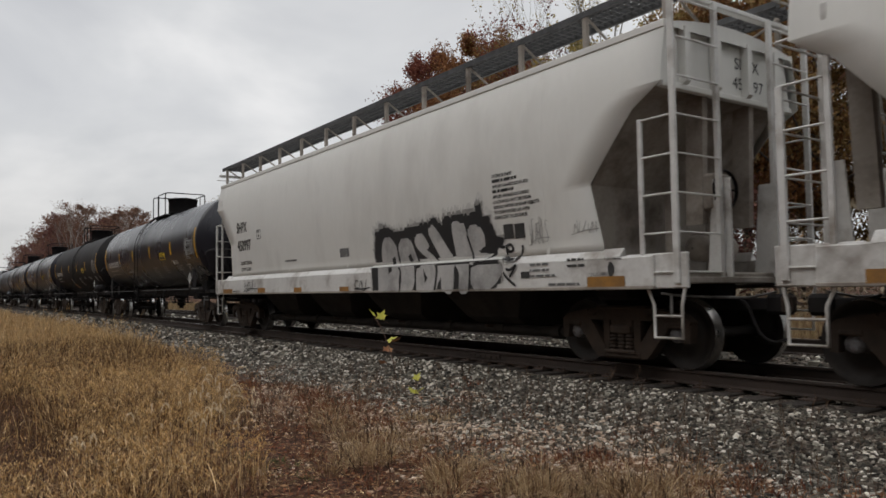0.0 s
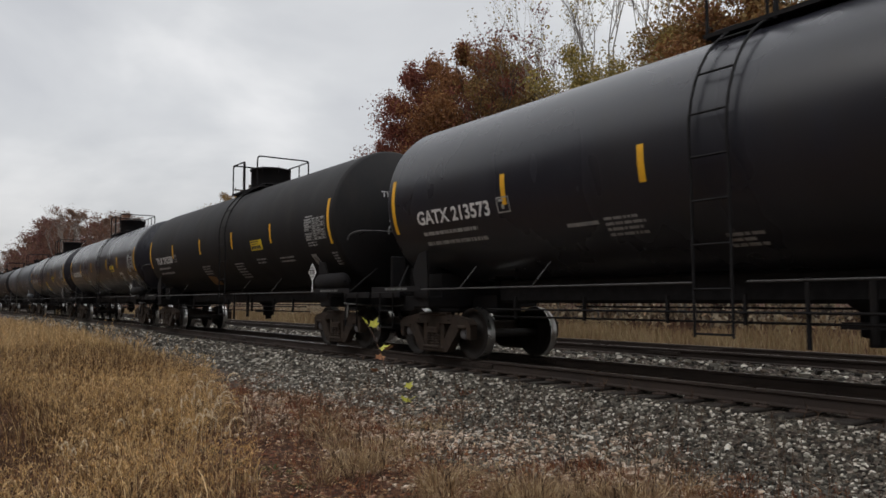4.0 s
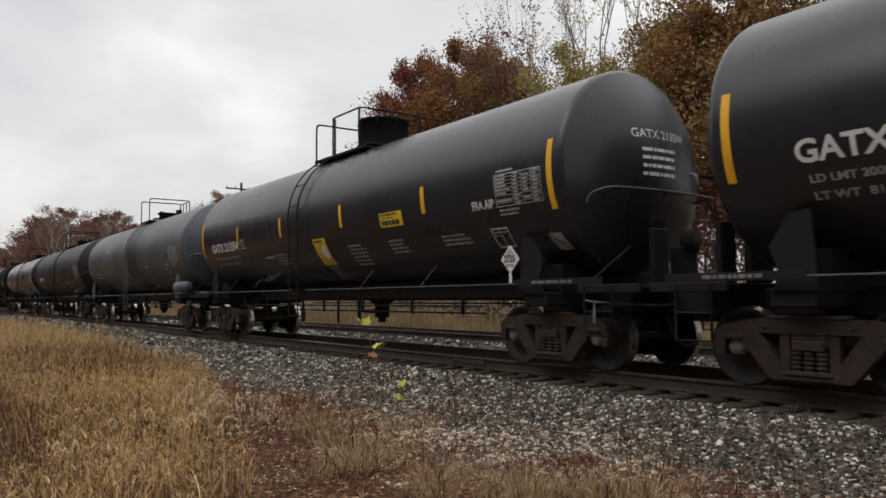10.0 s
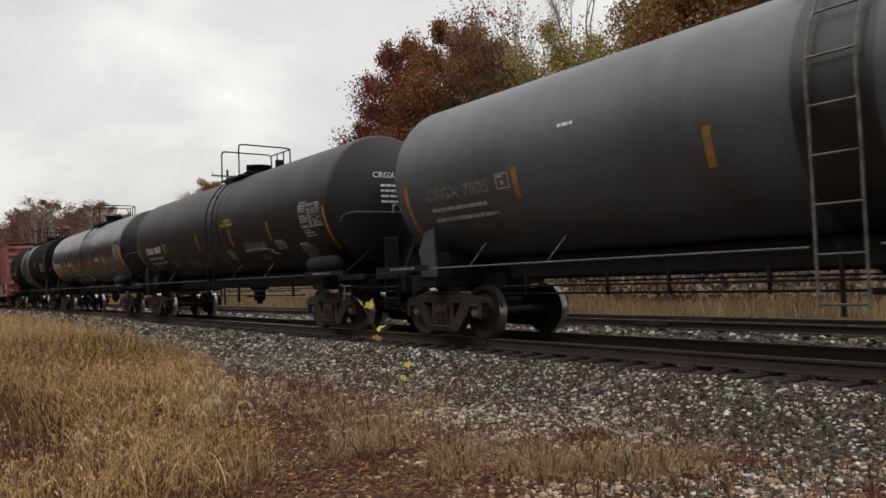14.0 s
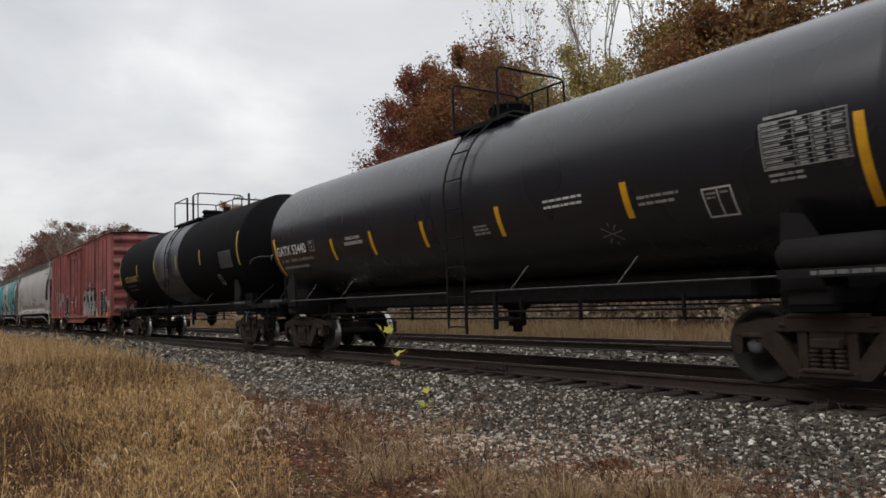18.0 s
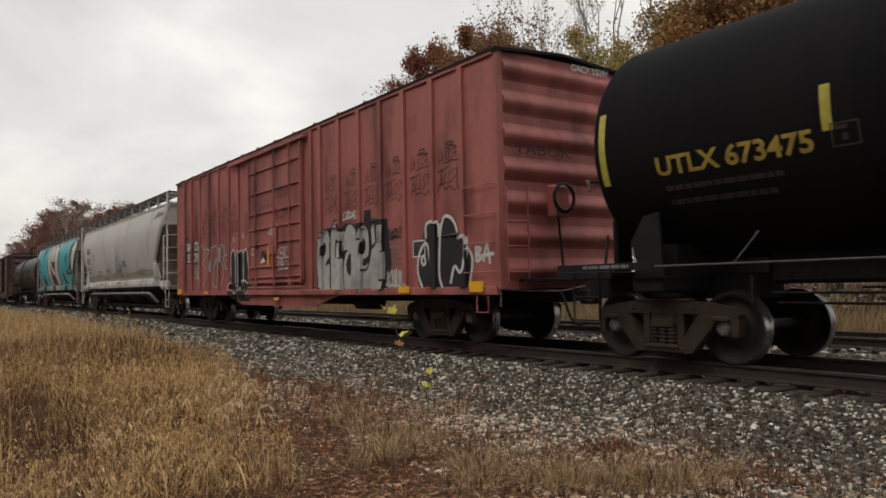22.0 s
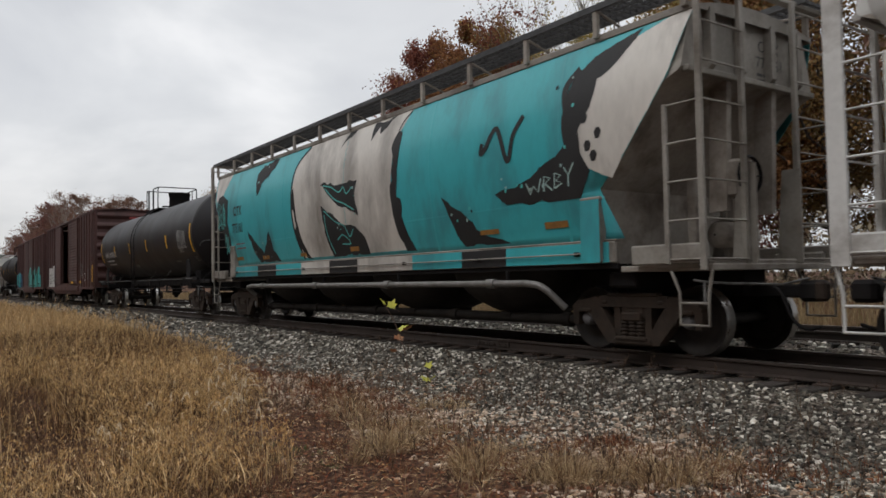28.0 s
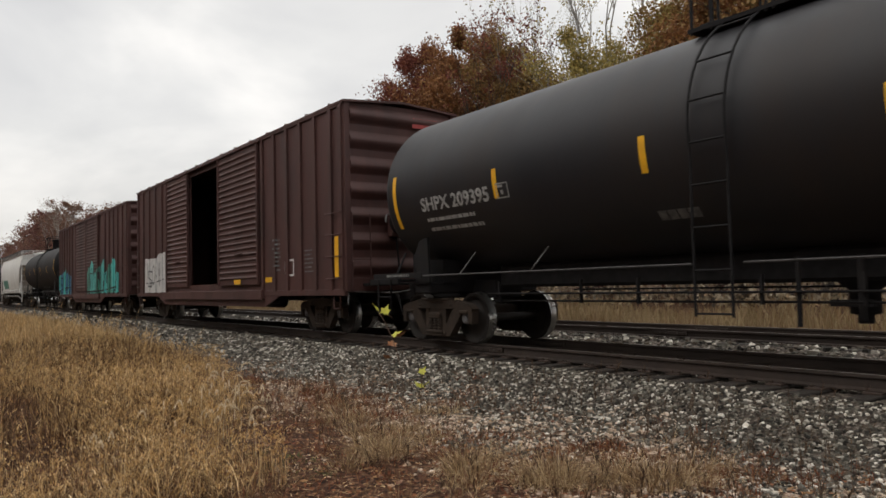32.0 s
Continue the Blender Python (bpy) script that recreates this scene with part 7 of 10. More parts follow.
def tree_kind(key, height, spread, leaf_mat, bark, leaves, leaf_size, seed, bare=0.0, crown_from=0.25, label="", twigs=6):
    """A tree at the origin: tapered trunk, limbs, twigs and a crown of loose leaves. Kept out of the way until copied."""
    rnd = random.Random(seed)
    wood, tips = Build(), []
    top = Vector((rnd.uniform(-0.6, 0.6), rnd.uniform(-0.6, 0.6), height * 0.96))
    trunk = [Vector((top.x * t ** 1.5 + 0.18 * math.sin(5 * t + seed), top.y * t ** 1.5 + 0.15 * math.cos(4 * t + seed), height * 0.96 * t)) for t in (0, 0.12, 0.25, 0.4, 0.55, 0.7, 0.85, 1)]
    r0 = height * 0.014
    for i in range(7):
        wood.rod(trunk[i], trunk[i + 1], r0 * (1 - i / 7.6), bark, 8, r0 * (1 - (i + 1) / 7.6))
    limbs = int(27 - 6 * bare)
    for k in range(limbs):
        t = crown_from + (0.97 - crown_from) * (k + rnd.random()) / limbs
        i = min(6, int(t * 7))
        o = trunk[i].lerp(trunk[i + 1], t * 7 - i)
        az, reach = k * 2.4 + rnd.uniform(-0.5, 0.5), spread * (0.55 + 0.5 * rnd.random()) * math.sin(math.pi * min(0.98, (t - crown_from) / (1.05 - crown_from) * 0.72 + 0.26)) ** 0.8
        rise = reach * rnd.uniform(0.25, 0.75)
        pts = [o]
        for q in (0.33, 0.66, 1.0):
            pts.append(o + Vector((math.cos(az + 0.25 * q) * reach * q, math.sin(az + 0.25 * q) * reach * q, rise * q ** 1.3 + rnd.uniform(-0.15, 0.15))))
        lr = r0 * 0.42 * (1.15 - t)
        for a in range(3):
            wood.rod(pts[a], pts[a + 1], lr * (1 - a * 0.28), bark, 5 if twigs > 3 else 3, lr * (1 - (a + 1) * 0.28))
        tips.append((pts[3], reach * 0.30))
        tips.append((pts[2].lerp(pts[3], 0.3), reach * 0.26))
        for j in range(6 if bare < 0.5 else 9):
            q = rnd.uniform(0.3, 1)
            a = min(2, int(q * 3))
            s = pts[a].lerp(pts[a + 1], q * 3 - a)
            e = s + Vector((rnd.uniform(-1, 1), rnd.uniform(-1, 1), rnd.uniform(-0.1, 1.0))) * reach * 0.36
            if j < twigs:
                wood.rod(s, e, lr * 0.25, bark, 3, lr * 0.08)
            tips.append((e, reach * 0.20))
            if bare > 0.3:
                for _ in range(4):
                    e2 = s.lerp(e, rnd.uniform(0.4, 1)) + Vector((rnd.uniform(-1, 1), rnd.uniform(-1, 1), rnd.uniform(0, 1))) * reach * 0.2
                    wood.rod(s.lerp(e, 0.6), e2, lr * 0.10, bark, 3, lr * 0.04)
    g = np.random.RandomState(seed)
    n = int(leaves * (1 - bare))
    pick = g.randint(0, len(tips), n)
    cen, rad = np.array([tuple(t[0]) for t in tips])[pick], np.array([max(0.35, t[1]) for t in tips])[pick]
    pos = cen + np.clip(g.normal(0, 0.62, (n, 3)), -1.15, 1.15) * rad[:, None]
    pos[:, 2] = np.maximum(pos[:, 2], height * crown_from * 0.6)
    d = g.normal(0, 1, (n, 3))
    d /= np.linalg.norm(d, axis=1)[:, None]
    e = np.cross(d, g.normal(0, 1, (n, 3)))
    e /= np.linalg.norm(e, axis=1)[:, None]
    w = leaf_size * g.uniform(0.6, 1.3, n)[:, None]
    quad = np.stack([pos - d * w, pos - e * w * 0.55, pos + d * w, pos + e * w * 0.55], 1)
    TREES[key] = (wood.mesh("trunk"), quad.reshape(-1, 3), np.arange(n * 4).reshape(n, 4), leaf_mat, label)


def bare_kind(key, height, leaf_mat, bark, seed, leaves, label):
    """A tree of forking, rising bare branches with a few leaves left on the twigs."""
    rnd = random.Random(seed)
    wood, tips = Build(), []

    def grow(a, d, length, r, depth):
        mid = a + d * length * 0.5 + Vector((rnd.uniform(-1, 1), rnd.uniform(-1, 1), 0)) * length * 0.04
        e = a + d * length
        n = 6 if depth < 2 else 4 if depth < 4 else 3
        wood.rod(a, mid, r, bark, n, r * 0.84)
        wood.rod(mid, e, r * 0.84, bark, n, r * 0.68)
        if depth >= 3:
            tips.append(e)
        if depth == 6:
            return
        for k in range(3 if depth in (0, 3, 4) else 2):
            side = Vector((rnd.uniform(-1, 1), rnd.uniform(-1, 1), rnd.uniform(-0.1, 0.5)))
            nd = (d + side * (0.42 if depth < 3 else 0.6) + Vector((0, 0, 0.12))).normalized()
            o = e if k < 2 else mid
            grow(o, nd, length * rnd.uniform(0.62, 0.84), r * rnd.uniform(0.50, 0.66), depth + 1)
    grow(Vector((0, 0, -0.2)), Vector((0.03, 0.02, 1)).normalized(), height * 0.27, height * 0.0085, 0)
    g = np.random.RandomState(seed)
    t = np.array([tuple(p) for p in tips])
    clump = g.uniform(0, 1, len(t)) ** 3
    pos = t[g.choice(len(t), leaves, p=clump / clump.sum())] + g.normal(0, 0.20, (leaves, 3))
    d = g.normal(0, 1, (leaves, 3))
    d /= np.linalg.norm(d, axis=1)[:, None]
    e = np.cross(d, g.normal(0, 1, (leaves, 3)))
    e /= np.linalg.norm(e, axis=1)[:, None]
    w = 0.085 * g.uniform(0.6, 1.3, leaves)[:, None]
    quad = np.stack([pos - d * w, pos - e * w * 0.55, pos + d * w, pos + e * w * 0.55], 1)
    TREES[key] = (wood.mesh("trunk"), quad.reshape(-1, 3), np.arange(leaves * 4).reshape(leaves, 4), leaf_mat, label)


def plant(key, x, y, turn, scale, group="trees beyond the tracks"):
    trunk, v, f, mat, label = TREES[key]
    ob = thing("tree", label, "tree", group, pose(x, y, ground_z(x, y) - 0.05, 0, 0, turn) @ Matrix.Scale(scale, 4))
    part("trunk", trunk, ob)
    name = "crown_" + key
    if name not in MESH:
        c = raw_mesh("crown", v, f, mat, "", "", parent=ob)
        MESH[name] = c.data
    else:
        part("crown", MESH[name], ob)


UMBER = leaf_tones("umber_leaf_tones", [(0.10, 0.060, 0.042), (0.17, 0.10, 0.07), (0.22, 0.12, 0.075), (0.13, 0.055, 0.042)])
PLUM = leaf_tones("plum_red_leaf_tones", [(0.105, 0.046, 0.042), (0.165, 0.064, 0.054), (0.20, 0.088, 0.066), (0.115, 0.066, 0.056)])
tree_kind("crimson", 17.8, 4.6, CRIMSON, BARK, 52000, 0.094, 1, label="tall oak with dark crimson autumn leaves")
tree_kind("russet", 17.8, 4.8, RUSSET, BARK, 52000, 0.094, 2, label="tall oak with russet orange autumn leaves")
tree_kind("bronze", 16.5, 4.5, BRONZE, BARK, 26000, 0.092, 3, label="tree with bronze brown autumn leaves, thinning")
tree_kind("gold", 15.5, 4.4, GOLD, BARK_PALE, 22000, 0.085, 4, bare=0.1, label="slender tree with sparse golden green leaves")
bare_kind("bare", 19.5, GOLD, BARK_PALE, 5, 700, "pale barked tree almost bare of leaves")
bare_kind("thin", 18.5, CRIMSON, BARK, 15, 2200, "spindly tree with the last dark leaves on bare twigs")
tree_kind("low", 9.5, 3.4, PLUM, BARK, 5500, 0.14, 6, crown_from=0.1, label="low bushy tree with dark red leaves")
tree_kind("plum", 17.0, 4.8, PLUM, BARK, 5600, 0.18, 7, twigs=1, label="distant oak with dull dark red leaves")
tree_kind("umber", 17.0, 4.8, UMBER, BARK, 5200, 0.18, 8, twigs=1, label="distant tree with grey brown autumn leaves")
bare_kind("leafless", 18.0, UMBER, BARK_PALE, 9, 1200, "distant tree with bare pale branches")
tree_kind("shade", 18.0, 5.2, UMBER, BARK, 1300, 0.64, 10, twigs=0, crown_from=0.12, label="tall tree with dull brown leaves at the wood's edge")

for key, x, y, turn, sc in [("crimson", -41.6, 28.0, 0, 0.97), ("russet", -37.0, 28.3, 40, 0.97), ("crimson", -46.6, 29.8, 90, 0.80), ("crimson", -50.8, 30.5, 200, 0.62), ("low", -55.0, 30.0, 130, 0.9), ("bronze", -38.5, 33.0, 200, 1.0),
                            ("bronze", -34.2, 29.0, 60, 0.95), ("bronze", -31.2, 28.2, 310, 0.78), ("thin", -32.8, 28.5, 0, 1.0), ("bare", -29.0, 28.0, 120, 1.02), ("bare", -26.0, 29.5, 250, 1.1), ("gold", -28.6, 30.5, 70, 0.66), ("gold", -25.3, 27.2, 10, 0.86), ("gold", -22.0, 29.0, 150, 0.92), ("bare", -23.0, 31.0, 220, 1.05),
                            ("russet", -18.2, 28.0, 0, 0.85), ("bronze", -20.8, 28.6, 180, 0.84), ("bronze", -15.0, 28.5, 100, 1.05), ("bare", -12.5, 28.0, 70, 1.05), ("umber", -10.0, 30.0, 250, 1.0), ("umber", -5.0, 28.5, 200, 1.0),
                            ("umber", 1.5, 29.0, 300, 1.05), ("umber", 8.0, 28.0, 20, 1.0), ("umber", 14.0, 29.0, 110, 1.0), ("low", -30.0, 25.5, 33, 0.7), ("low", -38.0, 25.5, 200, 0.7), ("low", -46.0, 26.0, 300, 0.7), ("bronze", -33.0, 36.0, 220, 0.9), ("low", -17.5, 25.2, 80, 0.6), ("low", -9.0, 25.0, 150, 0.6), ("low", -24.0, 25.0, 100, 0.6), ("bronze", -73.5, 26.0, 60, 0.72)]:
    plant(key, x, y, turn, sc)
for x, y, turn, sc in ((-16.2, 31.0, 40, 0.62), (-13.6, 32.5, 170, 0.66), (-18.8, 32.0, 290, 0.60), (-11.0, 33.0, 80, 0.62)):
    plant("bronze", x, y, turn, sc)
rnd_far = random.Random(21)
for k in range(34):
    x = -106 - k * 5.6 - rnd_far.uniform(0, 3)
    key = rnd_far.choice(["plum", "umber", "plum", "umber", "leafless", "umber", "plum"]) if k not in (2, 9) else "leafless"
    hgt = float(np.interp(-x, [100, 121, 141, 158, 208, 300, 340], [0.58, 0.74, 0.96, 1.14, 1.18, 0.98, 0.95]))
    plant(key, x, 24.5 + rnd_far.uniform(0, 8), rnd_far.uniform(0, 360), hgt * rnd_far.uniform(0.88, 1.06), "distant trees along the line")
plant("leafless", -158.0, 23.0, 40, 1.22, "distant trees along the line")
plant("leafless", -151.0, 25.0, 160, 1.12, "distant trees along the line")
for k in range(8):
    plant("umber", -9 - k * 3.2 - rnd_far.uniform(0, 1), 33.5 + rnd_far.uniform(0, 3), rnd_far.uniform(0, 360), rnd_far.uniform(0.52, 0.66))
for k in range(17):
    plant("shade", -168 - k * 15.0 - rnd_far.uniform(0, 4), -13.0 - rnd_far.uniform(0, 8), rnd_far.uniform(0, 360), rnd_far.uniform(1.0, 1.25), "trees behind the grass strip")
# the wood on the near side, which darkens the sides of the cars
for k in range(28):
    plant("shade", 28 - k * 6.6 - rnd_far.uniform(0, 2), -14.0 - rnd_far.uniform(0, 5), rnd_far.uniform(0, 360), rnd_far.uniform(0.95, 1.18), "trees behind the grass strip")


def make_brush():
    """Brambles and saplings under the trees."""
    g = np.random.RandomState(4)
    n = 38000
    x, y = g.uniform(-70, 12, n), g.uniform(22.5, 34, n)
    z = np.array([ground_z(a, c) for a, c in zip(x[:200], y[:200])]).mean() + g.uniform(0, 1, n) ** 1.4 * (2.6 + 1.2 * np.sin(x * 0.7) * np.sin(y))
    pos = np.stack([x, y, z], 1)
    d = g.normal(0, 1, (n, 3))
    d /= np.linalg.norm(d, axis=1)[:, None]
    e = np.cross(d, g.normal(0, 1, (n, 3)))
    e /= np.linalg.norm(e, axis=1)[:, None]
    w = 0.11 * g.uniform(0.5, 1.4, n)[:, None]
    quad = np.stack([pos - d * w, pos - e * w * 0.5, pos + d * w, pos + e * w * 0.5], 1)
    raw_mesh("undergrowth", quad.reshape(-1, 3), np.arange(n * 4).reshape(n, 4), BRUSH, "grey brown brush and brambles below the trees", "bushes")


make_brush()


def utility_pole():
    p = thing("utility_pole", "weathered wooden utility pole with one crossarm", "pole", at=pose(-66, 25.0, 0))
    b = Build()
    b.rod((0, 0, -0.4), (0, 0, 11.7), 0.16, BARK, 10, 0.11)
    part("pole", b, p)
    b = Build()
    b.box((0.15, 0, 11.1), (0.11, 3.0, 0.13), BARK, 0.01)
    arm = part("crossarm", b, p)
    for y in (-1.4, -0.6, 0.6, 1.4):
        b = Build()
        b.lathe([(11.17, 0.03), (11.24, 0.055), (11.30, 0.03), (11.33, 0.04)], CAP, 8, "z", (0.15, y, 0))
        part("insulator", b, arm)


utility_pole()


# ---- the train, car by car (u: place of each car's middle along the train) ----
def fitted(text, x0, x1, z, cap, mat, **k):
    """Lettering drawn out to a given width and capital height."""
    size = cap / 0.69
    cu = bpy.data.curves.new("letters", "FONT")
    cu.body, cu.size = text, size
    ob = new("letters", cu)
    bpy.context.view_layer.update()
    wide = ob.dimensions.x
    bpy.data.objects.remove(ob)
    bpy.data.curves.remove(cu)
    return number(text, x0, z, size, mat, stretch=(x1 - x0) / wide, **k)


def number(text, x, z, size, mat, **k):
    k.setdefault("bold", size * 0.028)
    return ("reporting_mark", "", lambda b, s: lettering(b, s, text, x, z, size, mat, **k))


def worn(x, z, w, rows, mat, seed, **k):
    return ("small_stencilling", "rows of worn stencilling", lambda b, s: bars(b, s, x, z, w, rows, mat, seed=seed, **k))


def patch(name, label, poly, mat, **k):
    return (name, label, lambda b, s: paint(b, s, poly, mat, **k))


def lines(name, label, strokes, width, mat, **k):
    def fn(b, s):
        for p in strokes:
            stroke(b, s, p, width, mat, **k)
    return (name, label, fn)


def class_box(x, z, mat, size=0.3):
    return ("stencil_box", "", lambda b, s: (frame_box(b, s, x, z, x + size, z + size * 0.82, 0.02, mat), bars(b, s, x + 0.05, z + size * 0.58, size - 0.10, 1, mat, 0.10, 0.04, 3), bars(b, s, x + size * 0.38, z + 0.06, size * 0.24, 1, mat, 0.10, 0.07, 3, False)))


def data_table(x0, z0, x1, z1, mat, seed):
    def fn(b, s):
        rnd = random.Random(seed)
        frame_box(b, s, x0, z0, x1, z1, 0.014, mat)
        up = lambda a, c: s(a, c) - 0.002
        cuts = (0.0, 0.40, 0.60, 0.80, 1.0)
        for k in range(9):
            zz = z0 + (z1 - z0) * k / 9
            if k:
                paint(b, s, rect(x0, zz - 0.004, x1, zz + 0.004), mat)
            for a, c in zip(cuts, cuts[1:]):
                if rnd.random() < 0.85:
                    xa, xc = x0 + (x1 - x0) * a + 0.03, x0 + (x1 - x0) * c - 0.03
                    paint(b, up, rect(xa, zz + 0.016, xa + (xc - xa) * rnd.uniform(0.6, 1.0), zz + 0.044), mat)
        for k in cuts[1:-1]:
            xx = x0 + (x1 - x0) * k
            paint(b, s, rect(xx - 0.005, z0, xx + 0.005, z1), mat)
        paint(b, s, rect(x0 + 0.06, z1 + 0.03, x0 + 0.45, z1 + 0.065), mat)
        bars(b, s, x0 + 0.04, z0 - 0.07, 0.5, 2, mat, 0.06, 0.03, seed)
    return ("data_panel", "stencilled table of small figures", fn)


def std_marks(text, x=-6.85, x1=-4.77, z=2.42, cap=0.225, box_gap=0.22, mat=WHITE_MARK, seed=1, phone=True, extra=(), tiny=True, table=(6.37, 2.45, 7.43, 2.95), low=True):
    """The lettering common to the tank cars: number, class box, load lines, notices and the test table."""
    faint = DIM_STENCIL if mat is STENCIL_YELLOW else TANK_STENCIL
    marks = [fitted(text, x, x1, z, cap, mat), class_box(x1 + box_gap, z, faint)]
    if tiny:
        marks += [worn(x + 0.08, z - 0.20, 1.85, 2, faint, seed, height=0.06, pitch=0.17)]
    if low:
        marks += [patch("solid_bar", "plain pale stencil bar", rect(-3.17, 2.09, -2.57, 2.14), TANK_STENCIL), worn(-2.46, 2.13, 0.72, 4, TANK_STENCIL, seed + 1, pitch=0.07), worn(1.29, 2.13, 0.74, 6, TANK_STENCIL, seed + 2, pitch=0.075), worn(2.92, 2.13, 0.62, 4, TANK_STENCIL, seed + 3, pitch=0.07), worn(4.68, 2.10, 0.82, 3, TANK_STENCIL, seed + 4, pitch=0.07)]
    if table:
        marks.append(data_table(*table, TANK_STENCIL, seed + 5))
    if phone:
        def note(b, s):
            paint(b, s, rect(2.86, 2.41, 3.66, 2.68), NOTICE)
            up = lambda a, c: s(a, c) - 0.004
            bars(b, up, 2.90, 2.62, 0.72, 1, BLACK_MARK, height=0.035, seed=seed)
            bars(b, up, 2.96, 2.565, 0.5, 1, BLACK_MARK, height=0.022, seed=seed + 4)
            bars(b, up, 2.91, 2.44, 0.72, 1, BLACK_MARK, height=0.09, seed=seed + 9)
        marks.append(("notice_panel", "small yellow notice panel with dark writing", note))
    return marks + list(extra)


def jagged(poly, seed, step=0.16, amp=0.035):
    """A polygon with its edges broken into short uneven steps, as sprayed freehand."""
    rnd, res = random.Random(seed), []
    for (xa, za), (xb, zb) in zip(poly, poly[1:] + poly[:1]):
        n = max(1, int(math.hypot(xb - xa, zb - za) / step))
        for j in range(n):
            k = amp if j else amp * 0.3
            res.append((xa + (xb - xa) * j / n + rnd.uniform(-k, k), min(4.37, max(1.61, za + (zb - za) * j / n + rnd.uniform(-k, k)))))
    return res


def placard(x, z, r, mat, seed, text="2735"):
    """A diamond placard on a short holder, standing clear of the tank."""
    def fn(b, s):
        out = lambda a, c: min(s(a, c), -1.40) - 0.03
        paint(b, out, [(x - r, z), (x, z - r), (x + r, z), (x, z + r)], mat)
        up = lambda a, c: out(a, c) - 0.005
        for dx in (-0.06, 0.0, 0.06):
            paint(b, up, rect(x + dx - 0.014, z - 0.55 * r, x + dx + 0.014, z - 0.36 * r), BLACK_MARK)
        if text:
            lettering(b, up, text, x - r * 0.62, z - 0.045, 0.15, BLACK_MARK, stretch=0.85, bold=0.006)
            paint(b, up, [(x - r * 0.45, z + r * 0.36), (x + r * 0.45, z + r * 0.36), (x, z + r * 0.75)], TANK_STENCIL)
        paint(b, out, rect(x - 0.03, 1.27, x + 0.03, z - r + 0.01), mat)
    return ("placard", "white diamond hazard placard", fn)


def tilted_card(x, z, mat=TANK_STENCIL):
    """An empty placard holder folded over at a slant."""
    def fn(b, s):
        paint(b, s, [(x - 0.17, z + 0.10), (x - 0.10, z - 0.10), (x + 0.17, z - 0.12), (x + 0.10, z + 0.12)], mat)
        stroke(b, lambda a, c: s(a, c) - 0.004, [(x - 0.10, z + 0.05), (x + 0.10, z - 0.05)], 0.02, BLACK_MARK)
    return ("placard_holder", "grey folded placard holder", fn)


def stencil_frame(x0, z0, x1, z1):
    def fn(b, s):
        frame_box(b, s, x0, z0, x1, z1, 0.022, WHITE_MARK)
        xm = x0 + (x1 - x0) * 0.52
        paint(b, s, rect(xm - 0.008, z0, xm + 0.008, z1), WHITE_MARK)
        bars(b, s, x0 + 0.05, z1 - 0.08, (x1 - x0) * 0.36, 2, TANK_STENCIL, 0.05, 0.025, 2)
        bars(b, s, xm + 0.04, z1 - 0.08, (x1 - x0) * 0.30, 1, TANK_STENCIL, 0.05, 0.025, 3)
    return ("stencil_frame", "white framed inspection stencil", fn)


def head_text(text, z=3.35, mat=WHITE_MARK, size=0.19, rows=4, seed=3):
    def fn(b, face):
        lettering(b, face, text, -0.60, z, size, mat)
        bars(b, face, -0.45, z - 0.20, 0.85, rows, mat, 0.12, 0.05, seed)
    return fn


SLAB_ENDS = [(1.58, 7.5), (2.5, 7.35), (3.38, 8.15), (3.65, 8.6), (4.42, 8.6)]
ROUND_ENDS = [(1.58, 7.8), (2.28, 7.5), (2.65, 7.95), (3.2, 8.42), (3.6, 8.72), (4.42, 9.0)]
hopper_car(26.95, "light grey covered hopper car with white side sills", "slab", HOPPER_GREY, HOPPER_SILL, 9.35, SLAB_ENDS,
           marks=[("sill_patch", "dull orange patch on the sill", lambda b, s: paint(b, lambda x, z: -1.545, rect(-7.9, 1.08, -7.1, 1.22), YELLOW_OLD))])

# graffiti on the first hopper: fat silver letters on a black cloud
BUBBLES = [[(1.54, 1.09), (1.53, 1.85), (1.70, 2.12), (1.97, 2.09), (2.15, 1.87), (2.20, 1.60), (2.36, 1.54), (2.32, 1.28), (2.28, 1.08)],
           [(2.37, 1.08), (2.41, 1.43), (2.24, 1.62), (2.19, 1.94), (2.37, 2.07), (2.62, 2.04), (2.75, 1.87), (2.84, 1.62), (2.94, 1.51), (2.88, 1.24), (2.76, 1.07)],
           [(2.92, 1.08), (2.93, 1.41), (3.06, 1.51), (3.25, 1.59), (2.94, 1.81), (2.79, 1.97), (2.89, 2.12), (3.11, 2.09), (3.26, 1.88), (3.17, 1.82), (3.50, 1.63), (3.61, 1.48), (3.51, 1.08)],
           [(3.57, 1.07), (3.64, 1.53), (3.30, 2.07), (3.33, 2.21), (3.51, 2.20), (3.95, 1.69), (4.08, 1.55), (4.02, 2.21), (4.28, 2.22), (4.41, 2.14), (4.54, 1.65), (4.61, 1.52), (4.54, 1.06), (4.29, 1.06), (4.29, 1.36), (4.15, 1.48), (4.10, 1.07), (3.78, 1.07), (3.74, 1.29)],
           [(4.61, 1.49), (4.48, 1.96), (4.51, 2.13), (4.72, 2.15), (4.90, 2.0), (4.90, 1.79), (4.71, 1.72), (5.13, 1.63), (4.98, 1.55)], [(4.60, 1.46), (5.40, 1.47), (5.37, 1.24), (5.09, 1.08), (4.73, 1.08), (4.62, 1.22)]]
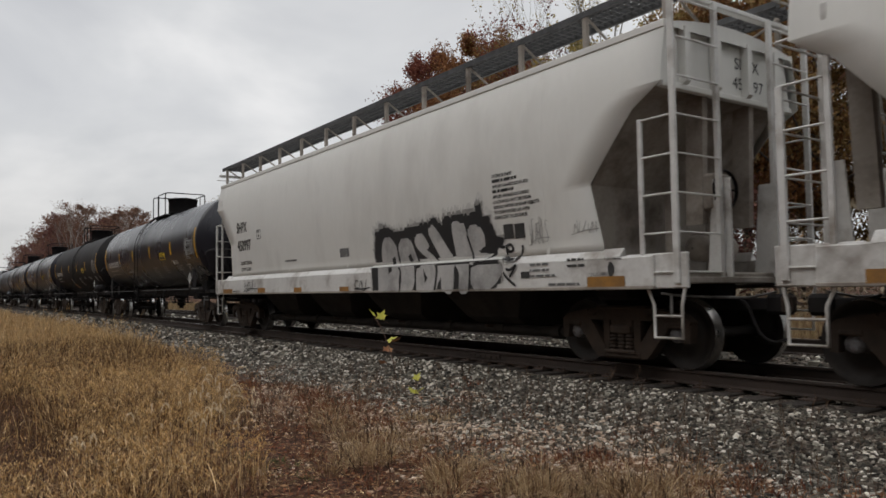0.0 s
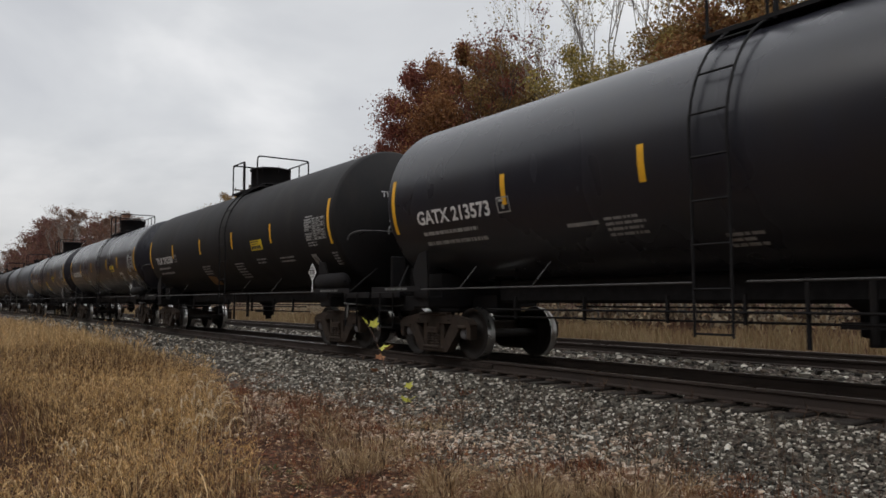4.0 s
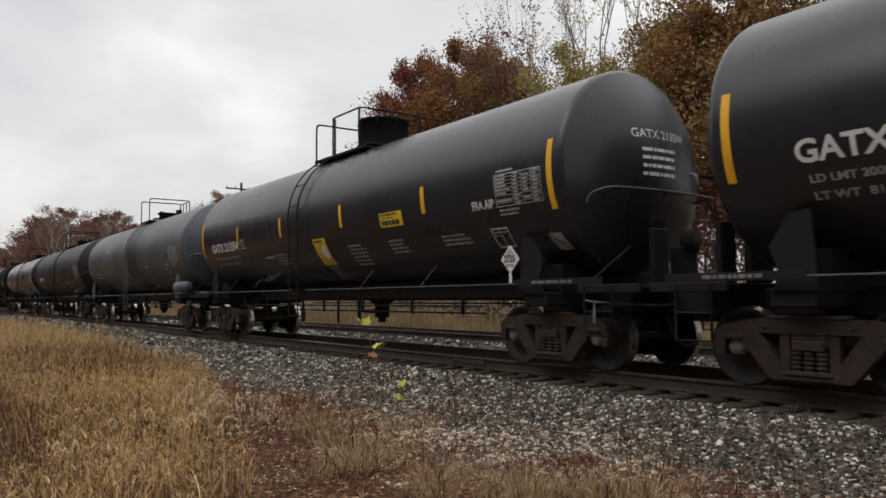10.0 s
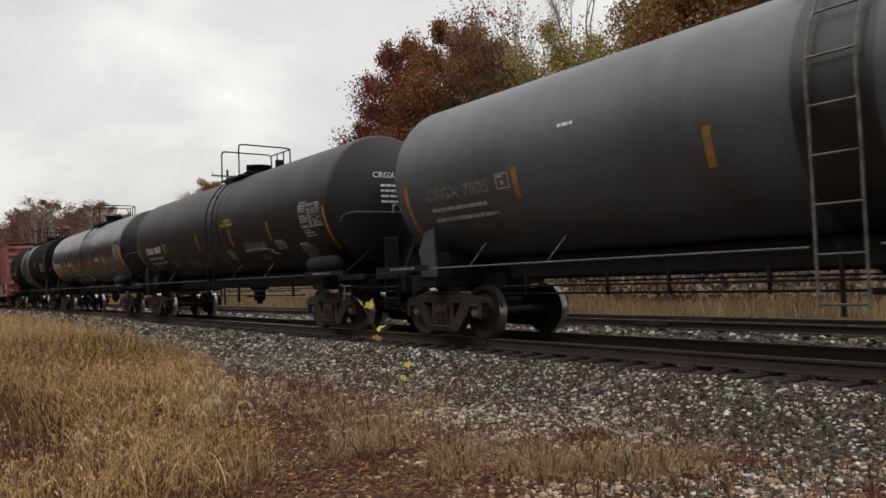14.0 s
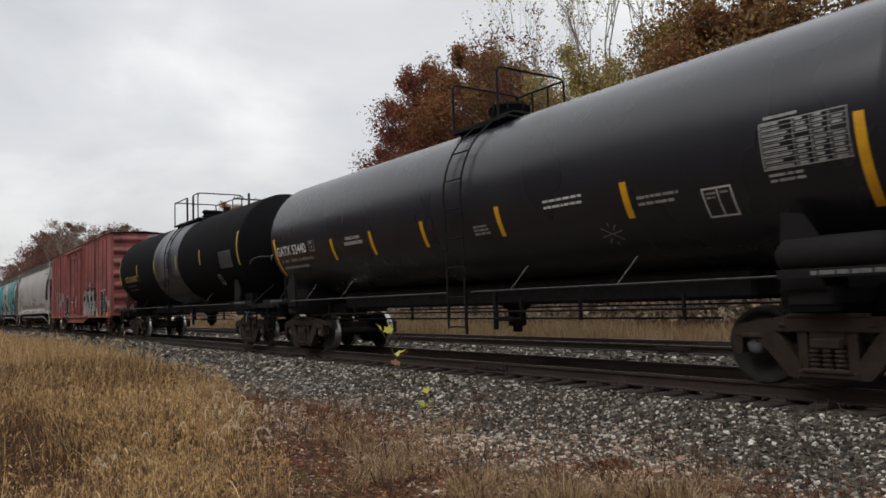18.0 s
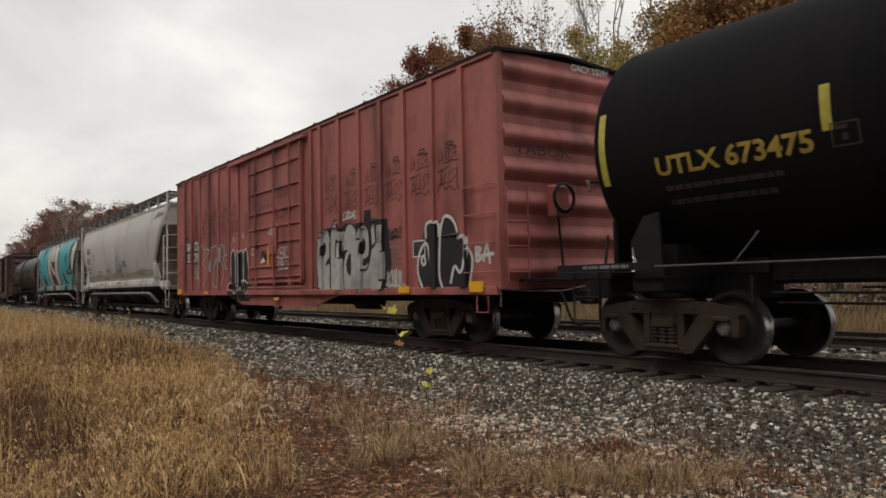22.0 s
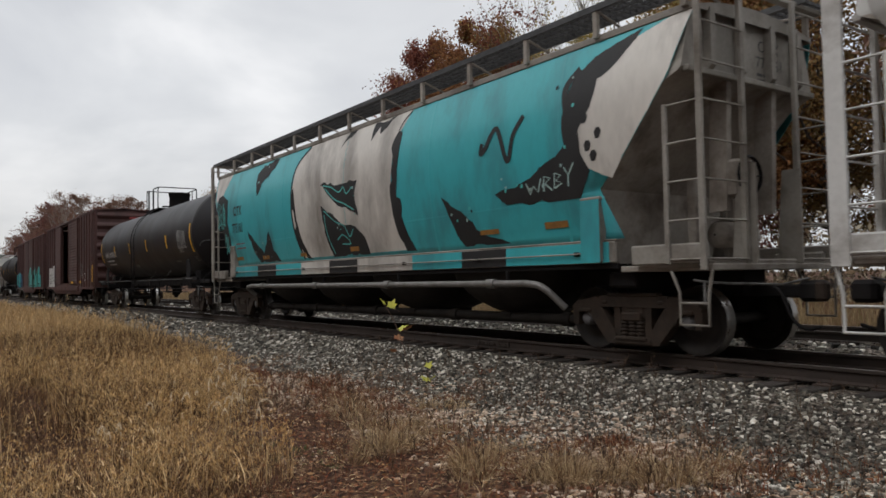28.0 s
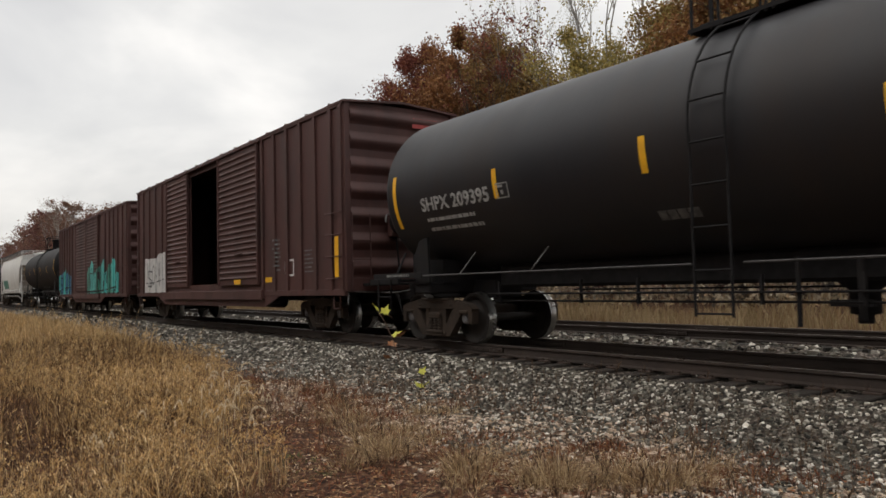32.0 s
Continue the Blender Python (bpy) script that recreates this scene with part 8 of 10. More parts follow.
BUBBLE_HOLES = [[(1.92, 1.72), (2.04, 1.76), (2.07, 1.47), (1.94, 1.41)], [(2.51, 1.73), (2.61, 1.78), (2.69, 1.62), (2.64, 1.52)], [(3.18, 1.48), (3.32, 1.30), (3.24, 1.21)]]
BUBBLE_CLOUD = [(1.31, 1.07), (1.24, 1.87), (1.34, 2.26), (1.67, 2.37), (2.05, 2.25), (2.48, 2.23), (2.69, 2.28), (3.28, 2.32), (3.55, 2.36), (3.74, 2.22), (3.75, 2.36), (4.29, 2.37), (4.73, 2.36), (4.71, 2.49), (4.90, 2.48), (4.91, 2.29), (5.09, 2.23), (5.13, 2.10), (5.23, 1.91), (5.39, 1.89), (5.33, 1.76), (5.16, 1.69), (5.42, 1.46), (5.42, 1.20), (5.20, 1.06)]


def graffiti_one(b, s):
    face = lambda x, z: min(s(x, z), -1.54 if z < 1.56 else -1.0)
    rnd = random.Random(5)

    def ragged(poly, lo, hi):
        """The outline cut into short pieces, each pushed out by a random amount from the middle."""
        cx, cz, res = 3.3, 1.5, []
        for (xa, za), (xb, zb) in zip(poly, poly[1:] + poly[:1]):
            n = max(2, int(math.hypot(xb - xa, zb - za) / 0.035))
            for j in range(n):
                x, z, w = xa + (xb - xa) * j / n, za + (zb - za) * j / n, rnd.uniform(lo, hi)
                res.append((x + (x - cx) / 3.0 * w, max(1.065, z + max(0, z - 1.3) * w)))
        return res
    for lo, hi, mat, lift in ((0.06, 0.17, HAZE, 0.0035), (0.02, 0.09, OVERSPRAY, 0.0045), (-0.03, 0.03, SPRAY_BLACK, 0.006)):
        paint(b, face, ragged(BUBBLE_CLOUD, lo, hi), mat, lift=lift)
    for p in BUBBLES:
        paint(b, face, soft_path(p + p[:1], 4)[:-1], SPRAY_GREY, lift=0.010)
    for p in BUBBLE_HOLES:
        paint(b, face, p, SPRAY_BLACK, lift=0.013)
    for p in ([(2.16, 1.9), (2.2, 1.62), (2.38, 1.45), (2.35, 1.08)], [(2.76, 1.9), (2.9, 1.55), (2.92, 1.08)], [(3.24, 1.85), (3.6, 1.5), (3.54, 1.08)], [(4.45, 2.0), (4.6, 1.5), (4.57, 1.08)], [(4.7, 1.5), (5.0, 1.58), (5.2, 1.66)]):
        stroke(b, face, p, 0.05, SPRAY_BLACK, lift=0.014)
    for p in ([(5.21, 1.91), (5.39, 1.87), (5.31, 1.76), (5.41, 1.75)], [(5.44, 1.71), (5.50, 1.57), (5.68, 1.54), (5.81, 1.62), (5.84, 1.75)], [(5.47, 1.34), (5.59, 1.24), (5.77, 1.13)], [(5.54, 1.39), (5.65, 1.38), (5.78, 1.45)], [(5.63, 1.27), (5.71, 1.35), (5.78, 1.45)], [(5.43, 1.75), (5.55, 1.78), (5.61, 1.70), (5.51, 1.67), (5.43, 1.75)], [(4.95, 2.25), (5.0, 2.0), (5.12, 2.1), (5.1, 1.85)]):
        stroke(b, face, p, 0.045, SPRAY_BLACK, lift=0.014)


sill = lambda x, z: -1.545
hopper_car(8.08, "light grey covered hopper car with silver and black graffiti", "slab", HOPPER_GREY, HOPPER_SILL, 9.35, SLAB_ENDS, marks=[
    number("SHPX", -6.78, 2.83, 0.40, BLACK_MARK, stretch=0.84, bold=0.012), number("450997", -6.78, 2.31, 0.40, BLACK_MARK, stretch=0.90, bold=0.012), number("LD LMT 228700", -6.65, 1.90, 0.13, BLACK_MARK), number("LT WT 65300", -6.65, 1.72, 0.13, BLACK_MARK), class_box(-5.22, 2.56, BLACK_MARK),
    patch("dark_panel", "small dark square panel", rect(-0.31, 1.84, 0.12, 2.03), GREY_MARK), worn(-3.4, 1.86, 0.9, 1, BLACK_MARK, 4, height=0.04), *[number(text, 5.22, 2.86 - 0.083 * k, 0.072, BLACK_MARK, stretch=0.9) for k, text in ((0, "EXTERIOR PAINT"), (2, "APPLIED PARAGOULD 07-2012"), (4, "APPLIED PARAGOULD 07/2012"), (5, "CAUTION DO NOT USE STEAM"), (6, "BOILING WATER OR SHARP OBJECTS"), (7, "TO CLEAN ENTER CAR WITH"), (8, "CLEAN SOFT SOLED SHOES"))], worn(5.22, 2.78, 0.75, 1, BLACK_MARK, 8, height=0.05), worn(5.22, 2.614, 0.6, 1, BLACK_MARK, 9, height=0.05),
    ("inspection_panel", "two small black inspection panels", lambda b, s: [paint(b, s, q, BLACK_MARK) for q in (rect(5.41, 1.87, 5.655, 2.10), rect(5.68, 1.86, 5.92, 2.09))]),
    ("graffiti", "bubble letter graffiti in silver with a black cloud", graffiti_one),
    ("scrawled_tag", "", lambda b, s: (scribble(b, sill, -6.15, 1.13, 0.95, 0.26, 0.022, SPRAY_BLACK, 5), scribble(b, s, 6.02, 1.75, 0.4, 0.36, 0.012, FAINT_MARK, 6), scribble(b, s, 6.95, 1.85, 0.45, 0.16, 0.012, FAINT_MARK, 7, 5), scribble(b, sill, 0.56, 1.12, 0.6, 0.2, 0.024, SPRAY_BLACK, 15, 4))),
    *[("sill_patch", "dull orange patch along the sill", lambda b, s, q=q: paint(b, sill, q, YELLOW_OLD)) for q in (rect(-7.97, 1.08, -7.15, 1.21), rect(-5.1, 1.09, -4.55, 1.22), rect(-2.66, 1.08, -2.2, 1.20), rect(-0.18, 1.09, 0.25, 1.19), rect(7.28, 1.09, 7.95, 1.23))],
    ("sill_stencilling", "", lambda b, s: (lettering(b, sill, "JACK HERE", 7.35, 1.245, 0.065, BLACK_MARK), lettering(b, sill, "LIFT HERE", 7.62, 1.44, 0.065, BLACK_MARK), bars(b, sill, 6.1, 1.42, 0.55, 3, GREY_MARK, seed=3), bars(b, sill, 6.9, 1.46, 0.4, 2, BLACK_MARK, seed=4), bars(b, sill, 6.5, 1.12, 0.7, 1, GREY_MARK, seed=5), bars(b, sill, -7.1, 1.12, 0.6, 1, GREY_MARK, seed=6), paint(b, sill, [(7.72 + 0.06 * math.cos(k * 0.7), 1.32 + 0.10 * math.sin(k * 0.7)) for k in range(9)], BLACK_MARK), bars(b, sill, 5.9, 1.24, 0.2, 1, BLACK_MARK, height=0.10, seed=2, gaps=False)))],
    end_lettering=lambda b, f: (lettering(b, f, "SHPX", 0.15, 4.08, 0.24, BLACK_MARK), lettering(b, f, "450997", 0.10, 3.80, 0.24, BLACK_MARK)))

GATX = dict(R=1.58, zc=2.93, cyl=15.54, truck=7.03)
tank_car(-10.45, "glossy black tank car with yellow strips and a yellow notice", **GATX, strips=(-4.36, -1.64, 1.37, 4.54), strip_z=2.775, ladder_x=-0.60, tank_marks=std_marks("GATX 213573", seed=11, extra=[placard(6.62, 1.64, 0.22, WHITE_MARK, 2), fitted("SR-8754", 4.54, 5.14, 2.20, 0.12, WHITE_MARK), stencil_frame(6.03, 1.85, 6.49, 2.14), tilted_card(7.44, 1.83), worn(-0.75, 1.80, 0.5, 3, TANK_STENCIL, 15, pitch=0.06)]), end_marks=head_text("GATX 213573", seed=5))
tank_car(-28.45, "dusty black tank car with yellow strips and an orange panel", **GATX, shell=BLACK_DULL, plat=(-0.63, 0.39, 1.42, 1.42), dome=(0.43, 0.60, 0.62), ladder_x=0.88, strips=(-4.60, -1.54, 1.42, 4.29), strip_z=2.78, tank_marks=std_marks("TILX 292558", seed=21, low=False, extra=[patch("orange_panel", "orange rectangular panel", [(-2.02, 1.59), (-1.28, 1.58), (-1.19, 1.84), (-1.84, 1.87)], YELLOW_OLD), worn(-1.84, 2.13, 0.85, 4, TANK_STENCIL, 22, pitch=0.075), worn(1.15, 2.10, 0.72, 6, TANK_STENCIL, 23, pitch=0.075), worn(2.95, 2.15, 0.7, 2, TANK_STENCIL, 24), worn(4.5, 2.12, 0.9, 2, TANK_STENCIL, 26), placard(6.55, 1.71, 0.22, WHITE_MARK, 2), tilted_card(6.5, 2.02), worn(7.4, 2.1, 0.3, 5, TANK_STENCIL, 27, pitch=0.06)]), end_marks=head_text("TILX 292558", seed=6), reservoir=UNDER)
tank_car(-46.45, "glossy black tank car with yellow strips and white stencils", **GATX, plat=(-0.67, 0.37, 1.34, 1.34), dome=(0.38, 0.58, 0.62), ladder_x=0.72, strips=(-4.62, -1.59, 2.14, 4.43), strip_z=2.785, tank_marks=std_marks("GATX 213562", seed=31, tiny=False, extra=[fitted("LD LMT 200900 LB  91190 KG", -6.75, -4.95, 2.21, 0.075, TANK_STENCIL), fitted("LT WT  81100 LB  36600 KG", -6.75, -4.90, 2.04, 0.075, TANK_STENCIL), placard(6.65, 1.65, 0.22, WHITE_MARK, 2), fitted("SR-8754", 4.54, 5.16, 2.23, 0.12, WHITE_MARK), stencil_frame(6.07, 1.87, 6.47, 2.16), worn(7.3, 2.1, 0.34, 5, TANK_STENCIL, 36, pitch=0.06)]), end_marks=head_text("GATX 213562", seed=7), reservoir=UNDER)


def torn_notice(b, s):
    paint(b, s, [(-0.24, 1.81), (0.37, 1.82), (0.39, 2.39), (-0.21, 2.38)], NOTICE)
    up = lambda a, c: s(a, c) - 0.004
    bars(b, up, -0.16, 2.31, 0.5, 1, BLACK_MARK, height=0.04, seed=3)
    paint(b, up, [(0.0, 2.02), (0.16, 1.94), (0.33, 1.97), (0.31, 2.26), (0.10, 2.22)], WHITE_MARK)
    bars(b, s, -0.10, 1.74, 0.45, 5, TANK_STENCIL, 0.06, 0.03, 8)


tank_car(-64.50, "black tank car with yellow strips and a torn yellow notice", **GATX, plat=(-1.35, -1.35, -0.48, 0.77), dome=(0.48, 0.57, 0.66), ladder_x=-0.88, strips=(-4.68, -1.83, 1.29, 4.38), strip_z=2.785, tank_marks=std_marks("GATX 213594", seed=41, tiny=False, extra=[("torn_notice", "large yellow notice torn to white paper", torn_notice), fitted("LD LMT 201400 LB  91300 KG", -6.75, -4.95, 2.20, 0.07, TANK_STENCIL), fitted("LT WT  81600 LB  36900 KG", -6.75, -4.95, 2.03, 0.07, TANK_STENCIL), placard(6.58, 1.64, 0.22, WHITE_MARK, 2), stencil_frame(6.04, 1.85, 6.44, 2.15), tilted_card(7.42, 1.87), fitted("FRA AIP", 5.76, 6.30, 2.46, 0.13, WHITE_MARK)]), end_marks=head_text("GATX 213594", seed=8))
tank_car(-82.28, "grey tank car with a black stained middle", shell=TANK_GREY, R=1.51, zc=2.90, plat=(-0.32, -0.32, 0.97, 0.97), strips=(-4.45, -1.08, 1.89, 4.88), strip_mat=YELLOW_OLD, strip_z=2.50, tall=(1.80, 2.76), tall_x=7.40, dome=None, ladder_x=0.42, ladder_mat=GREY_STEEL, band=((-0.05, 0.80, STAIN_AND_SHADE, "black spill stain round the tank"), (1.02, 1.66, STAIN_AND_SHADE, "black spill stain round the tank")), reservoir=TANK_GREY,
         tank_marks=std_marks("CRGX 7805", x=-6.82, x1=-5.12, z=2.44, cap=0.19, mat=GREY_MARK, seed=51, phone=False, low=False, table=(6.15, 2.34, 7.19, 2.86), extra=[stencil_frame(5.49, 2.02, 5.83, 2.33), patch("dark_square", "", rect(5.53, 2.06, 5.65, 2.29), BLACK_MARK, lift=0.009), patch("dark_square", "", rect(5.69, 2.06, 5.80, 2.29), BLACK_MARK, lift=0.009), worn(2.8, 2.29, 0.35, 1, WHITE_MARK, 53, height=0.05), worn(-3.5, 3.17, 0.3, 1, WHITE_MARK, 54, height=0.05)]), end_marks=head_text("CRGX 7805", seed=9))
tank_car(-100.45, "weathered black tank car with rust streaks and chalk scribbles", shell=BLACK_BROWN, R=1.51, zc=2.90, cyl=15.3, truck=6.85, coupling=9.0, plat=(-0.36, -0.36, 1.03, 1.03), strips=(-4.48, -0.95, 1.80, 4.40), strip_mat=YELLOW_OLD, strip_z=2.43, tall=(1.82, 2.77), tall_x=7.48, dome=None, ladder_x=0.53, band=((0.15, 0.85, STAIN_AND_SHADE, "dark rusty spill stain round the tank"), (1.05, 1.30, STAIN_AND_SHADE, "thin dark spill streak round the tank")), reservoir=UNDER,
         tank_marks=std_marks("CRGX 8667", box_gap=0.40, x=-6.60, x1=-4.80, z=2.33, cap=0.20, seed=61, phone=False, low=False, table=(6.27, 2.35, 7.33, 2.88), extra=[fitted("CAUTION", 1.45, 1.98, 2.86, 0.075, SPRAY_YELLOW), fitted("NITROGEN BLANKET", 1.16, 2.18, 2.75, 0.075, SPRAY_YELLOW),
             ("chalk_scribble", "white chalk scribbles", lambda b, s: (scribble(b, s, 2.53, 1.98, 1.4, 0.2, 0.018, WHITE_MARK, 3, 9), scribble(b, s, 3.15, 1.76, 0.5, 0.12, 0.014, TANK_STENCIL, 4, 4), stroke(b, s, [(4.15, 1.86), (4.0, 1.93), (4.2, 1.98), (4.02, 1.92), (4.4, 1.84)], 0.022, WHITE_MARK), scribble(b, s, -4.3, 1.80, 0.7, 0.22, 0.016, TANK_STENCIL, 5, 5), stroke(b, s, [(-2.78, 1.72), (-2.55, 2.0), (-2.45, 1.75), (-2.62, 1.68), (-2.25, 2.05), (-2.2, 1.72), (-1.95, 2.0), (-1.98, 1.72), (-1.62, 1.95), (-1.45, 1.78), (-1.7, 1.66), (-1.95, 1.80)], 0.02, TANK_STENCIL), scribble(b, s, -6.4, 1.80, 1.1, 0.2, 0.013, TANK_STENCIL, 8, 8))),
             stencil_frame(5.78, 1.72, 6.17, 2.03), worn(4.52, 2.14, 0.58, 4, TANK_STENCIL, 64, pitch=0.06), worn(1.1, 2.06, 0.5, 5, TANK_STENCIL, 66, pitch=0.06), worn(6.35, 2.15, 0.6, 1, TANK_STENCIL, 65)]), end_marks=head_text("CRGX 8667", seed=10))
tank_car(-118.3, "black tank car with yellow strips and white stencils", R=1.50, zc=2.90, cyl=15.3, truck=6.75, shell=BLACK, plat=(-0.28, -0.28, 1.05, 1.05), strips=(-4.28, -2.5, -0.56, 1.67, 4.35), strip_z=2.375, tall=(1.92, 2.87), tall_x=7.47, dome=(0.40, 0.36, 0.36), ladder_x=0.62, tank_marks=std_marks("GATX 53440", x=-7.40, x1=-5.68, z=2.42, cap=0.22, seed=71, phone=False, low=False, tiny=False, table=(6.38, 2.43, 7.36, 2.96), extra=[
    fitted("LD LMT 178000 LB 80000 KG", -7.30, -5.4, 2.24, 0.07, TANK_STENCIL), worn(-7.30, 2.08, 1.9, 1, TANK_STENCIL, 72, height=0.06), fitted("CONSULT OWNER", -3.58, -2.96, 2.52, 0.065, WHITE_MARK), fitted("BEFORE REPAIRING TANK", -3.68, -2.86, 2.41, 0.065, WHITE_MARK), worn(2.77, 2.53, 0.98, 2, WHITE_MARK, 73, pitch=0.09), worn(4.53, 2.36, 0.68, 2, TANK_STENCIL, 74), stencil_frame(5.51, 2.01, 5.92, 2.36), worn(0.95, 2.33, 0.42, 3, TANK_STENCIL, 75, pitch=0.06),
    ("chalk_scribble", "faint chalk star", lambda b, s: [stroke(b, s, [(3.88 + 0.2 * math.cos(k), 1.97 + 0.15 * math.sin(k)), (3.88 - 0.2 * math.cos(k), 1.97 - 0.15 * math.sin(k))], 0.014, TANK_STENCIL, smooth=False) for k in (0.2, 0.9, 1.6, 2.5)])]), end_marks=head_text("GATX 53440", seed=12, rows=7), reservoir=UNDER)
# the silver band's lower half is darkened by two painted patches of shade
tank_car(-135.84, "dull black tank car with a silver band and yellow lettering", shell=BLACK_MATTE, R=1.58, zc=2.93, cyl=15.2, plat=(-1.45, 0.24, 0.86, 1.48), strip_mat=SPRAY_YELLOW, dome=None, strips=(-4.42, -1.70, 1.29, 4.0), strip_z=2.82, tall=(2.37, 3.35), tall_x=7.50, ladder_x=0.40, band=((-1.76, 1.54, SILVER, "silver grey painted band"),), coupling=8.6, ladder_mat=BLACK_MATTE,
         tank_marks=std_marks("UTLX 673475", x=-6.65, x1=-4.62, z=2.40, cap=0.22, mat=STENCIL_YELLOW, seed=81, phone=False, low=False, table=None, extra=[patch("soot_stain", "painted shading fading up the silver band", jagged([(-1.75, 1.63), (-1.75, 2.30), (-1.0, 2.22), (-0.4, 2.36), (0.1, 2.30), (0.9, 2.42), (1.53, 2.34), (1.53, 1.63)], 3, 0.09, 0.05), SOOT_AND_SHADE, lift=0.008), patch("soot_stain", "darker painted shading low on the band", jagged([(-1.75, 1.63), (-1.75, 2.06), (-1.0, 1.98), (-0.2, 2.08), (0.7, 2.05), (1.53, 2.10), (1.53, 1.63)], 4, 0.09, 0.05), STAIN_AND_SHADE, lift=0.011),
        patch("soot_stain", "soot rubbed off along the ladder", jagged([(0.14, 2.2), (0.10, 3.1), (0.18, 3.35), (0.62, 3.35), (0.74, 3.0), (0.78, 2.3)], 5, 0.1, 0.04), SOOT_AND_SHADE, lift=0.010), *[patch("scuff_mark", "dark scuff on the silver band", jagged(q, k + 20, 0.08, 0.012), STAIN_AND_SHADE, lift=0.010) for k, q in enumerate(([(1.24, 3.44), (1.17, 3.40), (1.14, 3.17), (1.20, 3.16)], [(-0.12, 3.98), (-0.17, 3.9), (-0.25, 3.62), (-0.19, 3.60)], [(0.0, 3.9), (-0.05, 3.86), (-0.09, 3.70), (-0.04, 3.72)], [(-0.35, 2.98), (-0.40, 2.96), (-0.38, 2.86), (-0.33, 2.88)]))], patch("silver_panel", "silver painted panel", rect(5.86, 2.35, 6.94, 2.86), SILVER), ("data_panel", "", lambda b, s: bars(b, lambda a, c: s(a, c) - 0.004, 5.92, 2.76, 0.95, 7, BLACK_MARK, 0.06, 0.025, 4)), stencil_frame(5.26, 1.88, 5.52, 2.18)]), end_marks=head_text("UTLX 673475", z=3.6, mat=SPRAY_YELLOW, seed=13))


# the red boxcar and its graffiti
RED_RIBS = [-8.05, -7.25, -6.36, -5.43, -4.5, -3.57, -2.76, 2.15, 2.64, 3.55, 4.47, 5.37, 6.25, 7.2, 8.1]
def rib_steps(ribs):
    return sorted(r + e for r in ribs for e in (-0.0852, -0.0848, 0.0848, 0.0852))


RIB_STEPS = rib_steps(RED_RIBS)
LETTER_BODIES = [[(2.41, 1.62), (2.42, 2.0), (2.59, 2.27), (2.79, 2.39), (2.98, 2.35), (3.07, 2.14), (3.05, 1.78), (2.89, 1.68), (2.85, 1.56), (3.05, 1.60), (3.08, 1.31), (3.02, 1.01), (2.64, 0.99), (2.45, 1.25)],
                 [(3.10, 1.0), (3.13, 2.29), (3.40, 2.55), (3.50, 2.34), (3.74, 2.29), (3.59, 1.92), (3.70, 1.55), (3.72, 0.99)],
                 [(3.74, 1.03), (3.72, 1.48), (3.80, 1.77), (3.93, 1.89), (3.66, 1.87), (3.73, 2.19), (3.96, 2.42), (4.22, 2.35), (4.30, 2.05), (4.33, 1.02)],
                 [(4.36, 1.30), (4.34, 1.66), (4.39, 2.12), (4.57, 2.35), (4.78, 2.28), (4.84, 2.04), (4.81, 1.73), (4.60, 1.65), (4.59, 1.50), (4.86, 1.59), (4.93, 1.82), (5.42, 1.94), (5.37, 1.0), (4.41, 0.99)]]
LETTER_HOLES = [[(2.65, 2.0), (2.82, 2.12), (2.87, 2.04), (2.85, 1.86), (2.67, 1.76)], [(3.34, 2.11), (3.54, 2.19), (3.45, 1.89), (3.32, 1.73)], [(3.84, 1.58), (3.94, 1.74), (4.06, 1.79), (4.05, 1.33), (3.88, 1.41)], [(4.50, 1.93), (4.61, 2.09), (4.71, 2.01), (4.67, 1.81), (4.49, 1.72)]]
LETTER_FINS = [[(4.93, 2.28), (5.05, 2.36), (5.10, 1.99), (4.98, 1.92)], [(5.14, 2.33), (5.26, 2.36), (5.26, 1.97), (5.17, 1.95)], [(5.31, 2.33), (5.46, 2.36), (5.42, 2.0), (5.32, 1.98)]]


def big_piece(b, s):
    """Fat silver letters with black counters on a ragged black shadow."""
    k = dict(dx=RIB_STEPS)
    rnd = random.Random(8)
    shadow = [(2.38, 1.0), (2.38, 1.5), (2.38, 2.02), (2.56, 2.32), (2.8, 2.44), (3.04, 2.40), (3.36, 2.62), (3.6, 2.40), (3.96, 2.48), (4.25, 2.42), (4.5, 2.44), (4.8, 2.46), (5.04, 2.50), (5.59, 2.42), (5.64, 2.02), (5.72, 1.6), (5.70, 1.05), (5.37, 0.97), (2.47, 0.97)]
    ragged = []
    for q in range(len(shadow)):
        (xa, za), (xb, zb) = shadow[q], shadow[(q + 1) % len(shadow)]
        for j in range(5):
            ragged.append((xa + (xb - xa) * j / 5 + rnd.uniform(-0.02, 0.02), max(0.97, za + (zb - za) * j / 5 + rnd.uniform(-0.02, 0.02))))
    paint(b, s, ragged, SPRAY_BLACK, lift=0.006, **k)
    for p in LETTER_BODIES:
        paint(b, s, soft_path(p + p[:1], 4)[:-1], SPRAY_GREY, lift=0.010, **k)
    for p in LETTER_HOLES:
        paint(b, s, soft_path(p + p[:1], 3)[:-1], SPRAY_BLACK, lift=0.014, **k)
    for p in LETTER_FINS:
        paint(b, s, p, SPRAY_GREY, lift=0.010, **k)
    for p in ([(3.06, 2.1), (3.08, 1.5), (3.06, 1.0)], [(3.72, 2.0), (3.70, 1.5), (3.74, 1.0)], [(4.33, 2.1), (4.34, 1.5), (4.37, 1.0)], [(4.95, 1.85), (4.78, 1.46), (4.55, 1.42)]):
        stroke(b, s, p, 0.045, SPRAY_BLACK, lift=0.015)


